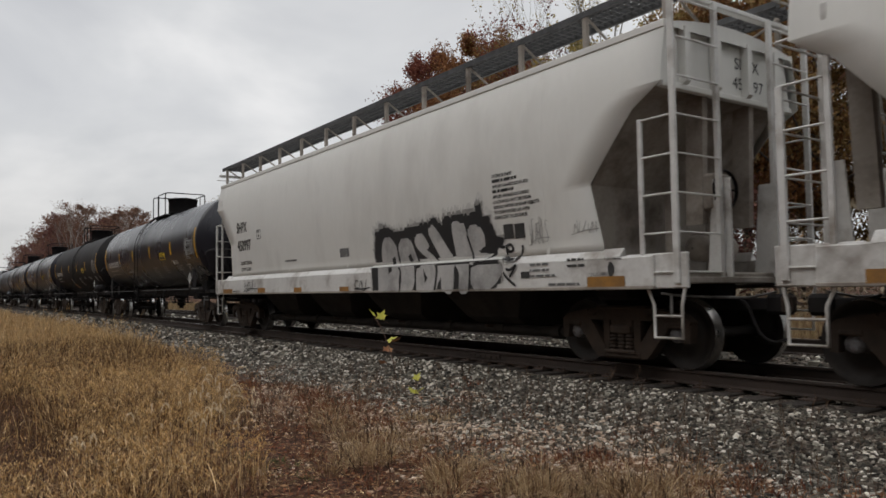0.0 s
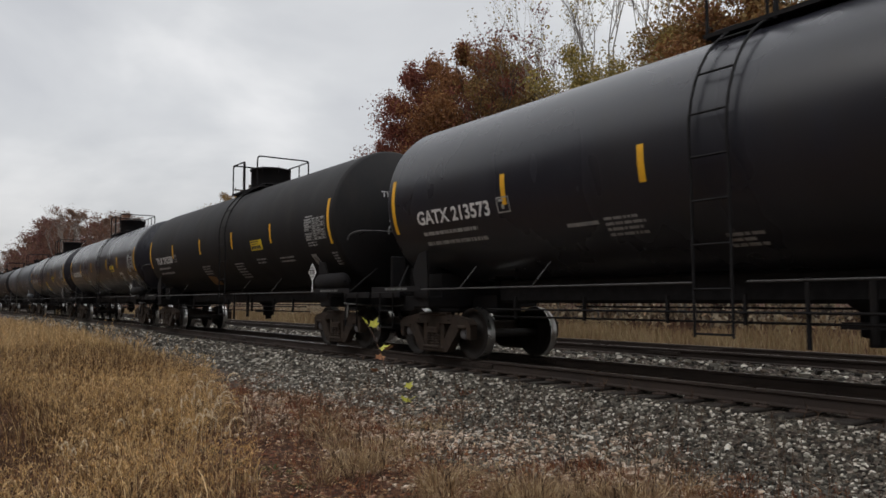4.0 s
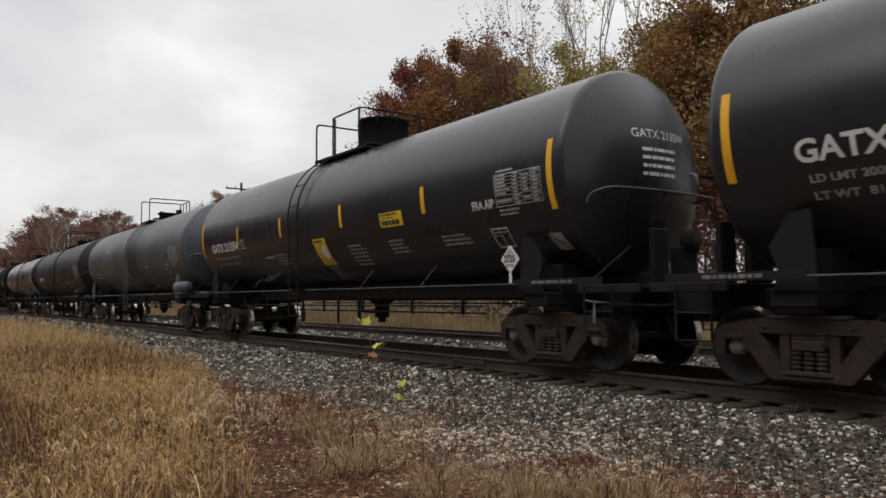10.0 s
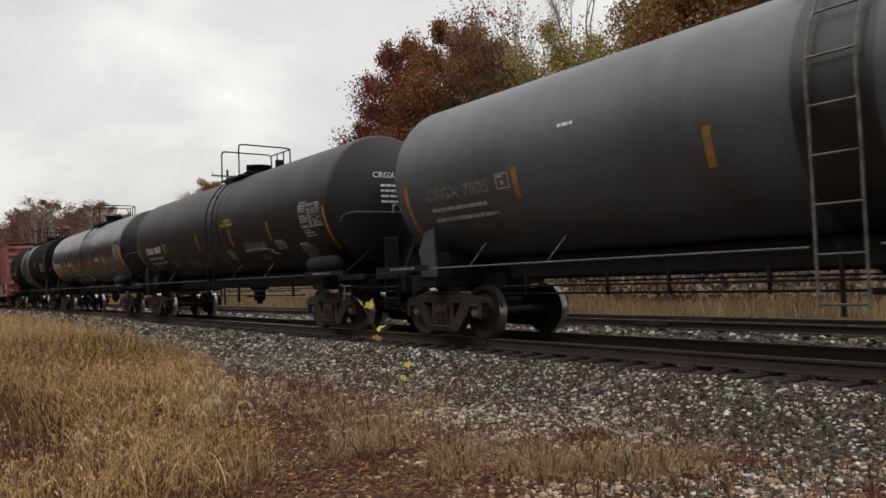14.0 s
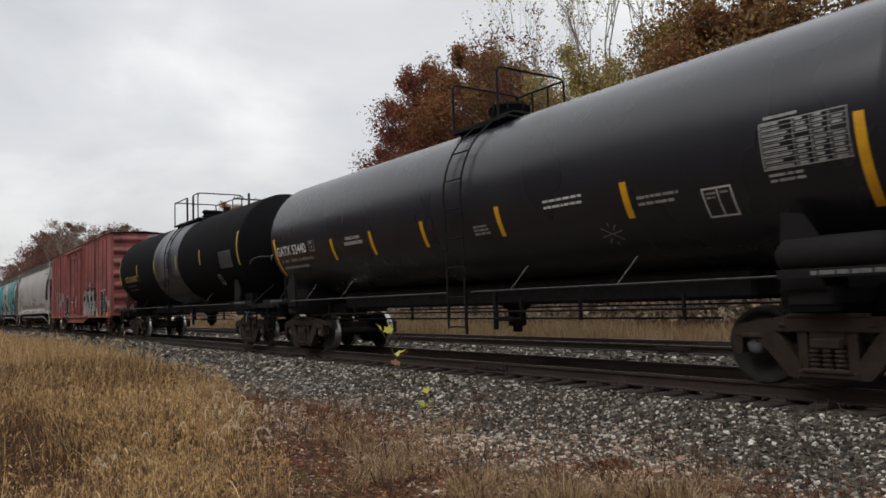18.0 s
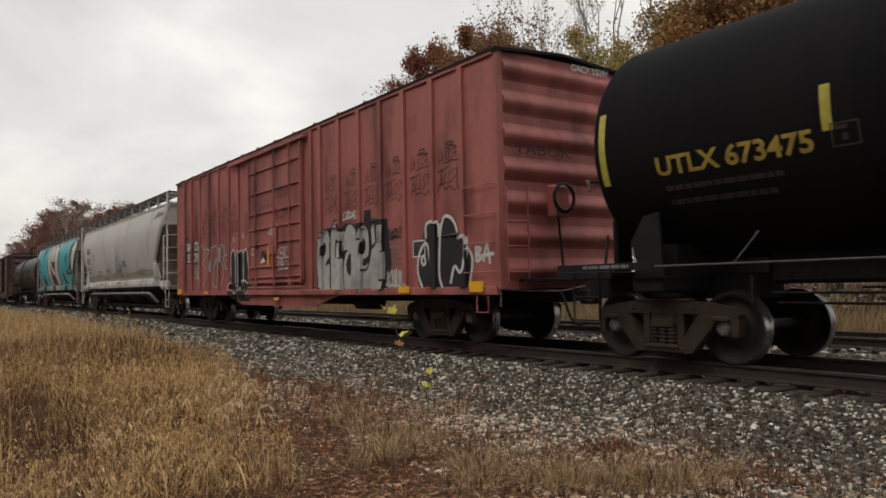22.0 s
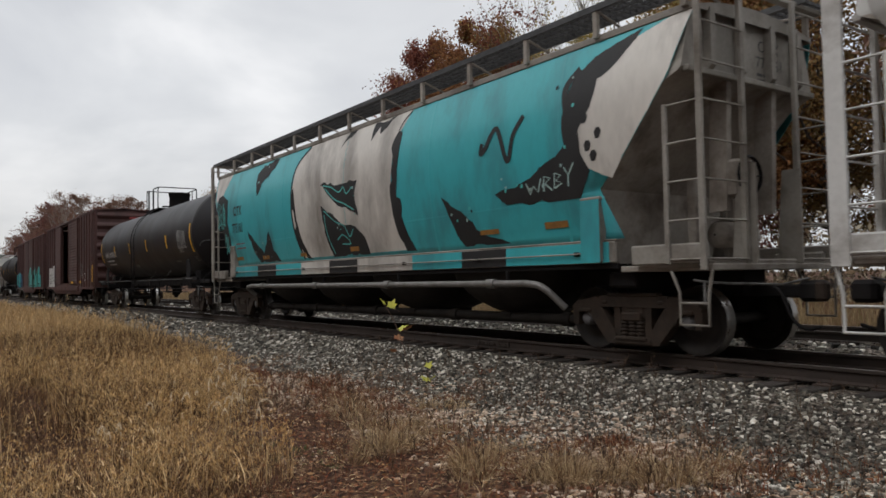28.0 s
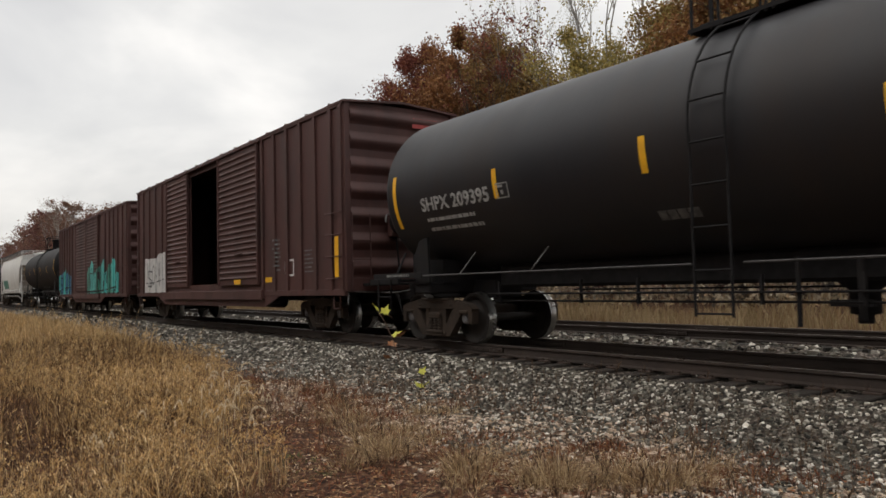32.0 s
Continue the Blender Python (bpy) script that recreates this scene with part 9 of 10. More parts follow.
def corner_piece(b, s):
    paint(b, s, [(6.70, 1.0), (6.61, 1.39), (6.81, 1.88), (6.93, 2.21), (7.32, 2.2), (7.51, 2.29), (7.85, 2.23), (8.0, 1.97), (8.26, 1.68), (8.29, 1.21), (8.23, 1.0)], SPRAY_BLACK, dx=RIB_STEPS)
    for p in ([(6.81, 1.0), (6.66, 1.34), (6.74, 1.69), (6.98, 1.83), (7.1, 1.29)], [(6.94, 1.94), (6.98, 2.21), (7.32, 2.2), (7.37, 1.94), (7.51, 2.27), (7.71, 2.27), (7.87, 2.11), (7.94, 1.86)], [(7.42, 2.19), (7.35, 1.32), (7.45, 1.0)],
              [(7.94, 1.86), (8.18, 1.88), (8.12, 1.37), (7.97, 1.28), (7.81, 1.39), (7.69, 1.09)], [(8.17, 1.72), (8.33, 1.52), (8.26, 1.14), (8.23, 1.0)], [(6.78, 1.52), (6.86, 1.62), (6.92, 1.50), (6.84, 1.45), (6.78, 1.52)], [(8.42, 1.70), (8.44, 1.45)], [(8.42, 1.70), (8.56, 1.66), (8.46, 1.58), (8.58, 1.52), (8.44, 1.45)], [(8.62, 1.44), (8.72, 1.72), (8.80, 1.40)], [(8.5, 1.54), (8.9, 1.57)]):
        stroke(b, s, p, 0.06, SPRAY_WHITE, lift=0.010)


def column_piece(b, s):
    paint(b, s, [(-3.58, 1.08), (-3.44, 1.26), (-3.41, 2.14), (-3.19, 2.28), (-3.07, 2.1), (-2.84, 2.24), (-2.7, 2.11), (-2.55, 2.2), (-2.38, 2.07), (-2.19, 2.2), (-1.80, 2.3), (-1.80, 1.0), (-2.7, 1.0)], SPRAY_BLACK, dx=RIB_STEPS)
    for p in ([(-3.43, 1.45), (-3.42, 2.08), (-3.22, 2.25), (-3.07, 2.01), (-3.05, 1.18)], [(-3.07, 2.01), (-2.87, 2.22), (-2.72, 2.05), (-2.71, 1.23)], [(-2.69, 2.17), (-2.44, 2.13), (-2.41, 1.22)], [(-2.44, 2.08), (-2.27, 2.22), (-2.11, 2.14), (-2.0, 1.6)], [(-3.43, 1.32), (-3.6, 1.09), (-3.4, 1.02)], [(-2.83, 1.12), (-2.74, 1.18), (-2.66, 1.08), (-2.76, 1.03), (-2.83, 1.12)], [(-2.6, 1.3), (-2.3, 1.32), (-2.05, 1.22)]):
        stroke(b, s, p, 0.05, SPRAY_WHITE, lift=0.010)
    track = lambda x, z: -1.648 if z > 0.9 else -1.545
    paint(b, track, [(-3.3, 0.90), (-2.9, 0.74), (-2.72, 0.72), (-2.3, 0.72), (-1.82, 0.72), (-1.82, 1.02), (-3.4, 1.02)], SPRAY_BLACK, dz=0.03)
    for p in ([(-2.80, 1.0), (-2.88, 0.98), (-2.78, 0.93), (-2.70, 1.0)], [(-2.62, 1.0), (-2.72, 0.84), (-2.68, 0.74)], [(-2.0, 0.98), (-1.97, 0.78)], [(-1.9, 0.98), (-1.82, 0.90), (-1.9, 0.80)]):
        stroke(b, track, p, 0.035, SPRAY_WHITE, lift=0.012)
    for x, z in ((-3.21, 2.55), (-2.82, 2.61), (-2.41, 2.62)):
        stroke(b, s, [(x - 0.08, z + 0.08), (x + 0.08, z - 0.08)], 0.03, SPRAY_WHITE, lift=0.010)
        stroke(b, s, [(x - 0.06, z - 0.08), (x + 0.07, z + 0.09)], 0.03, SPRAY_WHITE, lift=0.010)


AQUA_LINES = [[(-6.39, 1.21), (-6.37, 2.45), (-5.99, 2.42), (-5.89, 2.14), (-6.12, 1.96), (-5.89, 1.74), (-5.93, 1.35), (-6.15, 1.19)], [(-5.94, 2.38), (-5.43, 2.39), (-5.38, 2.27), (-5.64, 1.96), (-5.51, 1.64), (-5.63, 1.19)],
              [(-5.36, 1.63), (-5.28, 2.37), (-5.09, 2.42), (-4.91, 2.47), (-4.73, 2.38), (-4.7, 2.09), (-5.03, 1.76), (-5.1, 1.14)], [(-5.02, 1.83), (-4.79, 1.99), (-4.54, 1.96), (-4.5, 1.79), (-4.57, 1.23), (-4.97, 1.14)],
              [(-4.4, 1.92), (-4.39, 2.4), (-4.23, 2.46), (-4.04, 2.35), (-4.05, 2.08), (-4.22, 1.8), (-4.11, 1.62), (-4.33, 1.16)], [(-3.99, 2.08), (-3.82, 2.14), (-3.72, 2.01), (-3.73, 1.76), (-3.88, 1.7), (-4.01, 1.85), (-3.86, 1.97)]]


TAG_TOP = [[(0.02, 0.25), (0.12, 0.9), (0.22, 0.05)], [(0.0, 0.05), (0.25, 0.45)], [(0.38, 0.98), (0.47, 1.12), (0.62, 1.12), (0.72, 1.0), (0.55, 0.92), (0.38, 0.98)], [(0.34, 0.7), (0.36, 0.25), (0.48, 0.2), (0.5, 0.75)],
           [(0.72, 0.78), (0.56, 0.65), (0.70, 0.42), (0.53, 0.2)], [(0.95, 0.78), (0.76, 0.7), (0.78, 0.2), (0.98, 0.26)], [(0.76, 0.48), (0.92, 0.5)], [(0.3, 0.05), (0.6, 0.14), (1.0, 0.02)], [(0.30, 0.86), (0.42, 0.80), (0.60, 0.88), (0.84, 0.82)]]
TAG_LOW = [[(-0.08, 0.85), (0.25, 0.92), (0.5, 1.0)], [(0.12, 0.95), (0.10, 0.45)], [(-0.05, 0.05), (0.16, 0.6), (0.28, 0.1)], [(0.0, 0.3), (0.26, 0.36)], [(0.3, 0.8), (0.27, 0.4), (0.42, 0.36)], [(0.48, 0.85), (0.46, 0.3)],
           [(0.76, 0.9), (0.56, 0.78), (0.73, 0.58), (0.54, 0.35)], [(0.86, 0.1), (0.82, 0.86), (0.98, 0.8), (0.84, 0.5), (1.02, 0.05)], [(0.55, 0.2), (0.70, 0.0), (0.80, 0.16)], [(0.30, 0.14), (0.52, 0.22)]]


def marker_tag(x, w, k, z=3.22):
    """The same two-line hand-drawn tag, over and over."""
    rnd, w = random.Random(k + 70), w * 1.22

    def fn(b, s):
        for rows, zb, h in ((TAG_TOP, z + 0.02, 0.34), (TAG_LOW, z - 0.50, 0.46)):
            for line in rows:
                stroke(b, s, [(x + w * (p + rnd.uniform(-0.025, 0.025)), zb + h * (q + rnd.uniform(-0.03, 0.03))) for p, q in line], 0.019, MARKER, 0.007, len(line) > 4)
    return ("marker_tag", "thin black marker tag", fn)


TAGS = [marker_tag(x, w, k) for k, (x, w) in enumerate(((-7.94, 0.5), (-7.05, 0.54), (-6.14, 0.54), (-5.24, 0.56), (-4.32, 0.58), (-3.4, 0.56), (2.92, 0.52), (3.85, 0.52), (4.72, 0.54), (5.58, 0.54), (6.46, 0.58), (7.38, 0.55)))]


def door_marks(b, s):
    """White chalk marks, a dark smudge and a paper scrap on the plug door."""
    up = lambda a, c: s(a, c) - 0.03
    paint(b, up, [(-0.82, 1.84), (-0.82, 2.05), (-0.7, 2.12), (-0.52, 2.08), (-0.48, 1.88)], BLACK_MARK)
    paint(b, lambda a, c: s(a, c) - 0.034, [(-0.82, 1.75), (-0.49, 1.78), (-0.64, 1.92), (-0.81, 1.82)], WHITE_MARK)
    lock = lambda a, c: -1.660
    stroke(b, lock, [(0.05 + 0.07 * math.cos(k * 0.63), 2.54 + 0.085 * math.sin(k * 0.63)) for k in range(11)], 0.022, SPRAY_WHITE)
    stroke(b, lock, [(0.05, 2.48), (0.05, 2.60)], 0.02, SPRAY_WHITE, smooth=False)
    scribble(b, lock, -0.14, 2.50, 0.10, 0.08, 0.014, SPRAY_WHITE, 3, 2)
    scribble(b, up, 0.32, 1.86, 0.75, 0.30, 0.022, SPRAY_WHITE, 8, 5)
    scribble(b, up, 0.34, 1.52, 0.70, 0.28, 0.022, SPRAY_WHITE, 9, 5)
    scribble(b, up, -1.5, 2.0, 0.2, 0.24, 0.018, SPRAY_WHITE, 10, 3)


def door_tag(b, s):
    up = lambda a, c: s(a, c) - 0.03
    scribble(b, up, -1.05, 3.2, 0.95, 0.30, 0.014, MARKER, 70, 6)
    scribble(b, up, 0.3, 3.42, 0.75, 0.24, 0.016, MARKER, 71, 6)
    scribble(b, up, 0.3, 2.9, 0.8, 0.24, 0.016, MARKER, 72, 6)


boxcar(-154.95, "faded red boxcar covered in graffiti, plug door shut", RED, roof_mat=UNDER, ribs=RED_RIBS, door=(-1.78, 1.72), top=4.96, long=1.025, truck=6.85, coupling=9.95, marks=[
    ("graffiti", "silver block letter graffiti with black edges", big_piece), ("graffiti", "black graffiti with white outlines", corner_piece), ("graffiti", "black column graffiti with white outlines", column_piece),
    lines("graffiti", "aqua outlined letter graffiti", AQUA_LINES, 0.036, SPRAY_PALE), *TAGS, ("chalk_mark", "white chalk marks on the door", door_marks), ("marker_tag", "black marker tag on the door", door_tag),
    *[("number_patch", "darker painted patch", lambda b, s, q=q: paint(b, s, q, RED_DARK if q[0][0] < -6.8 else RED_WORN, lift=0.004, dx=RIB_STEPS)) for q in (rect(-7.96, 1.97, -7.36, 2.74), rect(-7.12, 1.97, -6.45, 2.74), rect(-3.45, 2.5, -3.25, 3.1), rect(-2.3, 2.6, -2.0, 3.3), rect(-5.3, 3.5, -5.1, 4.0), rect(2.8, 3.3, 3.0, 4.1), rect(6.4, 4.0, 6.7, 4.3))],
    number("GA", -7.86, 2.42, 0.40, WHITE_MARK, stretch=0.75), number("55", -7.80, 2.04, 0.40, WHITE_MARK, stretch=0.75), number("CX", -7.02, 2.42, 0.40, WHITE_MARK, stretch=0.75), number("291", -7.05, 2.04, 0.40, WHITE_MARK, stretch=0.75), worn(-7.75, 1.75, 0.3, 2, GREY_MARK, 3, pitch=0.2, height=0.08),
    ("scrawled_tag", "white scrawl", lambda b, s: (scribble(b, s, -6.95, 1.45, 0.4, 0.4, 0.02, SPRAY_WHITE, 3, 6), scribble(b, s, 3.72, 2.56, 0.6, 0.18, 0.03, SPRAY_WHITE, 4, 5), scribble(b, s, 5.6, 2.0, 0.5, 0.2, 0.035, SPRAY_BLACK, 5, 5))),
    patch("drip_patch", "", [(4.62, 2.46), (4.95, 2.44), (4.92, 2.66), (4.66, 2.68)], SPRAY_BLACK, dx=RIB_STEPS),
    *[("yellow_patch", "yellow conspicuity patch", lambda b, s, q=q, y=y: paint(b, lambda x, z: y, q, YELLOW)) for q, y in ((rect(6.06, 0.93, 6.45, 1.06), -1.565), (rect(8.3, 0.94, 8.68, 1.12), -1.565), (rect(-8.74, 0.93, -8.3, 1.12), -1.565), (rect(-5.83, 0.93, -5.4, 1.01), -1.565), (rect(0.0, 0.76, 0.36, 0.84), -1.60), (rect(-0.36, 1.70, -0.26, 2.2), -1.61))],
    ("red_patch", "", lambda b, s: paint(b, lambda x, z: -1.565, rect(7.02, 0.94, 7.16, 1.05), RED_MARK)),
    ("stencil_frame", "white framed inspection stencil", lambda b, s: (paint(b, s, rect(6.5, 1.6, 6.92, 1.92), BLACK_MARK), frame_box(b, lambda x, z: s(x, z) - 0.004, 6.5, 1.6, 6.92, 1.92, 0.025, WHITE_MARK))),
    worn(5.65, 1.88, 0.5, 5, GREY_MARK, 9, pitch=0.1), ("smudged_tag", "grey smudged tag", lambda b, s: scribble(b, s, 5.55, 1.05, 0.7, 0.35, 0.05, SPRAY_GREY, 12, 8)), worn(-0.1, 3.75, 0.6, 2, GREY_MARK, 6, pitch=0.14, height=0.07, gaps=False)],
    end_marks=lambda b, f: (lettering(b, f, "GACX 55291", 0.15, 4.80, 0.17, WHITE_MARK), lettering(b, f, "TABOR", -1.2, 3.22, 0.26, SPRAY_BLACK, stretch=1.5)))

# weathered grey hopper
slim = lambda x, z: -1.455
hopper_car(-174.75, "weathered light grey covered hopper car with blue tags", "round", HOPPER_TAN, HOPPER_SILL, 9.8, ROUND_ENDS, truck=7.8, roof_z=4.45, marks=[
    number("GACX", -7.12, 3.16, 0.40, BLACK_MARK, stretch=0.80), number("15321", -7.08, 2.62, 0.40, BLACK_MARK, stretch=0.80), class_box(-5.38, 2.82, BLACK_MARK), number("LD LMT 219400", -7.0, 2.26, 0.13, BLACK_MARK), number("LT WT 66600", -6.95, 2.08, 0.13, BLACK_MARK),
    ("blue_tag", "blue spray paint tags", lambda b, s: (scribble(b, s, -0.1, 1.98, 1.3, 0.42, 0.035, SPRAY_BLUE, 3, 8), scribble(b, s, 1.4, 2.2, 0.85, 0.34, 0.035, SPRAY_BLUE, 4, 6), stroke(b, s, [(0.36, 2.62), (0.44, 2.74), (0.54, 2.62), (0.46, 2.50), (0.36, 2.62)], 0.05, SPRAY_BLUE))),
    worn(-4.45, 2.12, 1.2, 2, RED_MARK, 5, pitch=0.1), worn(-2.26, 2.16, 0.8, 4, BLACK_MARK, 6), worn(0.65, 1.88, 0.6, 4, GREY_MARK, 7, pitch=0.06),
    *[("sill_patch", "faded orange patch low on the side", lambda b, s, q=q: paint(b, s, q, YELLOW_OLD)) for q in (rect(-2.71, 1.70, -2.2, 1.80), rect(-0.28, 1.72, 0.14, 1.83), rect(2.0, 1.74, 2.35, 1.85), rect(4.6, 1.74, 5.0, 1.84), rect(-5.2, 1.70, -4.8, 1.80), rect(-6.9, 1.68, -6.3, 1.76))],
    ("sill_stencilling", "", lambda b, s: (bars(b, slim, -4.3, 1.46, 1.5, 2, RED_MARK, 0.07, 0.045, 3), bars(b, slim, -0.07, 1.44, 1.1, 1, RED_MARK, height=0.07, seed=4))),
    ("marker_tag", "", lambda b, s: scribble(b, s, 7.2, 4.0, 1.2, 0.22, 0.03, SPRAY_BLACK, 14, 7)), patch("grime_streak", "uneven brown band along the lower side", [(-7.3, 1.62), (7.4, 1.62), (7.4, 1.9), (5, 2.02), (3, 1.88), (0.5, 2.04), (-2, 1.86), (-4.5, 2.0), (-7.3, 1.85)], HOPPER_LOW_BROWN, lift=0.003)],
    end_lettering=lambda b, f: (lettering(b, f, "GACX", 0.15, 4.1, 0.22, BLACK_MARK), lettering(b, f, "15321", 0.15, 3.85, 0.22, BLACK_MARK)))


# teal mural on the third hopper
MURAL_BANDS = [[(-2.42, 1.62), (-2.71, 2.24), (-2.82, 3.1), (-2.65, 3.93), (-2.0, 4.38), (2.58, 4.38), (2.13, 3.82), (2.02, 3.04), (2.17, 2.13), (2.5, 1.62)],
               [(8.75, 4.40), (7.75, 4.15), (6.95, 3.5), (6.9, 2.96), (7.3, 2.60), (7.62, 2.45), (7.75, 2.40), (7.97, 2.67), (8.42, 3.2), (8.72, 3.6), (9.0, 4.40)],
               [(-8.9, 4.38), (-7.6, 4.38), (-8.1, 3.72), (-8.62, 3.60)]]
MURAL_EDGES = [[(8.23, 4.36), (7.63, 4.24), (7.2, 4.04), (6.96, 3.76), (6.84, 3.38), (6.88, 2.96), (6.33, 2.7), (6.07, 2.56), (5.24, 2.43), (5.52, 2.22), (7.13, 2.19), (7.36, 2.56), (7.21, 2.82), (7.17, 3.15), (7.4, 3.43), (7.51, 3.8), (7.83, 3.96)],
              [(3.72, 2.53), (3.97, 2.01), (4.21, 1.62), (5.50, 1.62), (5.2, 1.72), (4.77, 1.82), (4.39, 2.13)], [(-5.96, 2.54), (-5.66, 1.93), (-5.31, 1.62), (-3.87, 1.62), (-4.27, 1.92), (-4.43, 2.44), (-4.96, 1.88), (-5.29, 2.08)],
               [(-1.15, 3.31), (-0.94, 3.36), (-0.42, 3.23), (-0.06, 3.23), (0.62, 3.22), (0.5, 2.95), (0.6, 2.45), (-0.09, 2.71), (-0.44, 2.84)], [(-1.15, 2.85), (-0.46, 2.5), (0.0, 2.28), (0.37, 2.28), (0.75, 2.0), (0.85, 1.62), (-0.84, 1.62), (-1.08, 2.19)],
              [(-3.98, 4.34), (-4.98, 4.30), (-5.33, 4.11), (-5.34, 3.81), (-5.17, 3.46), (-4.72, 3.88), (-4.5, 3.93), (-4.14, 4.12)], [(-8.4, 3.75), (-8.12, 3.79), (-7.53, 3.56), (-7.57, 2.9), (-7.43, 2.21), (-7.5, 1.75), (-7.9, 2.3), (-8.1, 2.9), (-8.5, 3.4)], [(0.35, 4.36), (-0.1, 4.2), (-0.3, 4.05), (0.0, 4.36)], [(1.14, 4.36), (2.0, 4.36), (1.7, 4.19), (1.44, 4.08), (1.40, 4.24), (1.23, 4.12), (1.1, 3.97)],
               [(2.21, 4.02), (2.02, 3.7), (2.09, 3.54), (2.07, 3.04), (1.98, 2.96), (2.01, 2.36), (2.12, 1.94), (2.31, 1.60), (2.67, 1.60), (2.47, 1.91), (2.34, 2.32), (2.36, 2.65), (2.21, 2.7), (2.28, 3.09), (2.36, 3.97)],
               [(-2.71, 3.44), (-2.87, 3.1), (-2.79, 2.91), (-2.68, 2.82), (-2.62, 2.46), (-2.78, 2.32), (-2.62, 1.96), (-2.2, 1.60), (-1.89, 1.60), (-2.19, 1.78), (-2.38, 2.09), (-2.49, 2.45), (-2.64, 3.12)]]


def mural_outline(b, s):
    for p, w in (([(-2.0, 4.36), (-2.65, 3.93), (-2.82, 3.1), (-2.71, 2.24), (-2.42, 1.62)], 0.07), ([(2.58, 4.36), (2.35, 4.2), (2.21, 4.02)], 0.04), ([(4.97, 3.3), (4.93, 3.14), (5.05, 3.2), (5.35, 3.49), (5.61, 2.92), (5.76, 3.31), (6.0, 3.58)], 0.09), ([(6.95, 3.4), (6.9, 3.8), (7.15, 4.05)], 0.12)):
        stroke(b, s, p, w, SPRAY_BLACK, lift=0.008)
    for x, z in ((7.55, 3.05), (7.3, 3.3), (7.65, 4.0), (7.9, 4.15), (7.35, 2.9), (7.45, 2.75)):
        paint(b, s, [(x + 0.07 * math.cos(k), z + 0.08 * math.sin(k)) for k in range(6)], SPRAY_BLACK, lift=0.008)


def mural_lines(b, s):
    for p in ([(-1.0, 3.28), (-0.6, 3.2), (-0.2, 3.05), (0.0, 3.14), (0.15, 2.98), (0.4, 3.1)], [(-0.9, 3.2), (-0.4, 2.9), (0.0, 2.78), (0.45, 2.6)], [(-1.0, 2.7), (-0.5, 2.42), (-0.1, 2.3), (0.1, 2.05), (0.3, 2.2)], [(-1.0, 2.6), (-0.95, 2.15), (-0.75, 1.7)], [(-0.5, 2.0), (-0.2, 2.1), (0.1, 1.9), (-0.3, 1.9)]):
        stroke(b, s, p, 0.028, SPRAY_AQUA, lift=0.011)
    scribble(b, s, -8.35, 2.75, 0.6, 0.7, 0.025, SPRAY_AQUA, 3, 8, 0.011)
    scribble(b, s, -7.9, 2.0, 0.35, 0.6, 0.022, SPRAY_AQUA, 4, 5, 0.011)
    for p in ([(6.02, 2.52), (6.10, 2.34), (6.18, 2.46), (6.27, 2.36), (6.36, 2.56)], [(6.40, 2.36), (6.43, 2.58), (6.56, 2.54), (6.44, 2.47), (6.58, 2.36)], [(6.63, 2.38), (6.66, 2.60), (6.78, 2.56), (6.68, 2.49), (6.80, 2.44), (6.64, 2.38)], [(6.86, 2.66), (6.94, 2.54), (7.06, 2.70)], [(6.94, 2.54), (6.92, 2.38)]):
        stroke(b, s, p, 0.028, SPRAY_PALE, lift=0.012, smooth=False)
    # flecks of paint over and beside the black shapes
    rnd = random.Random(12)
    for k in range(46):
        x, z = rnd.choice([(7.0 + rnd.uniform(-0.3, 0.3), rnd.uniform(2.6, 4.1)), (rnd.uniform(5.4, 6.9), rnd.uniform(2.4, 2.75)), (-4.9 + rnd.uniform(-0.3, 0.6), rnd.uniform(3.7, 4.25)), (rnd.uniform(3.8, 4.9), rnd.uniform(1.75, 2.4)), (rnd.uniform(-5.6, -4.3), rnd.uniform(1.75, 2.3)), (rnd.uniform(-0.8, 0.5), rnd.uniform(1.8, 3.1))])
        r = rnd.uniform(0.012, 0.035)
        paint(b, s, [(x + r * math.cos(q), z + r * math.sin(q)) for q in range(6)], rnd.choice((SPRAY_BLACK, SPRAY_PALE, SPRAY_AQUA)), lift=0.012)


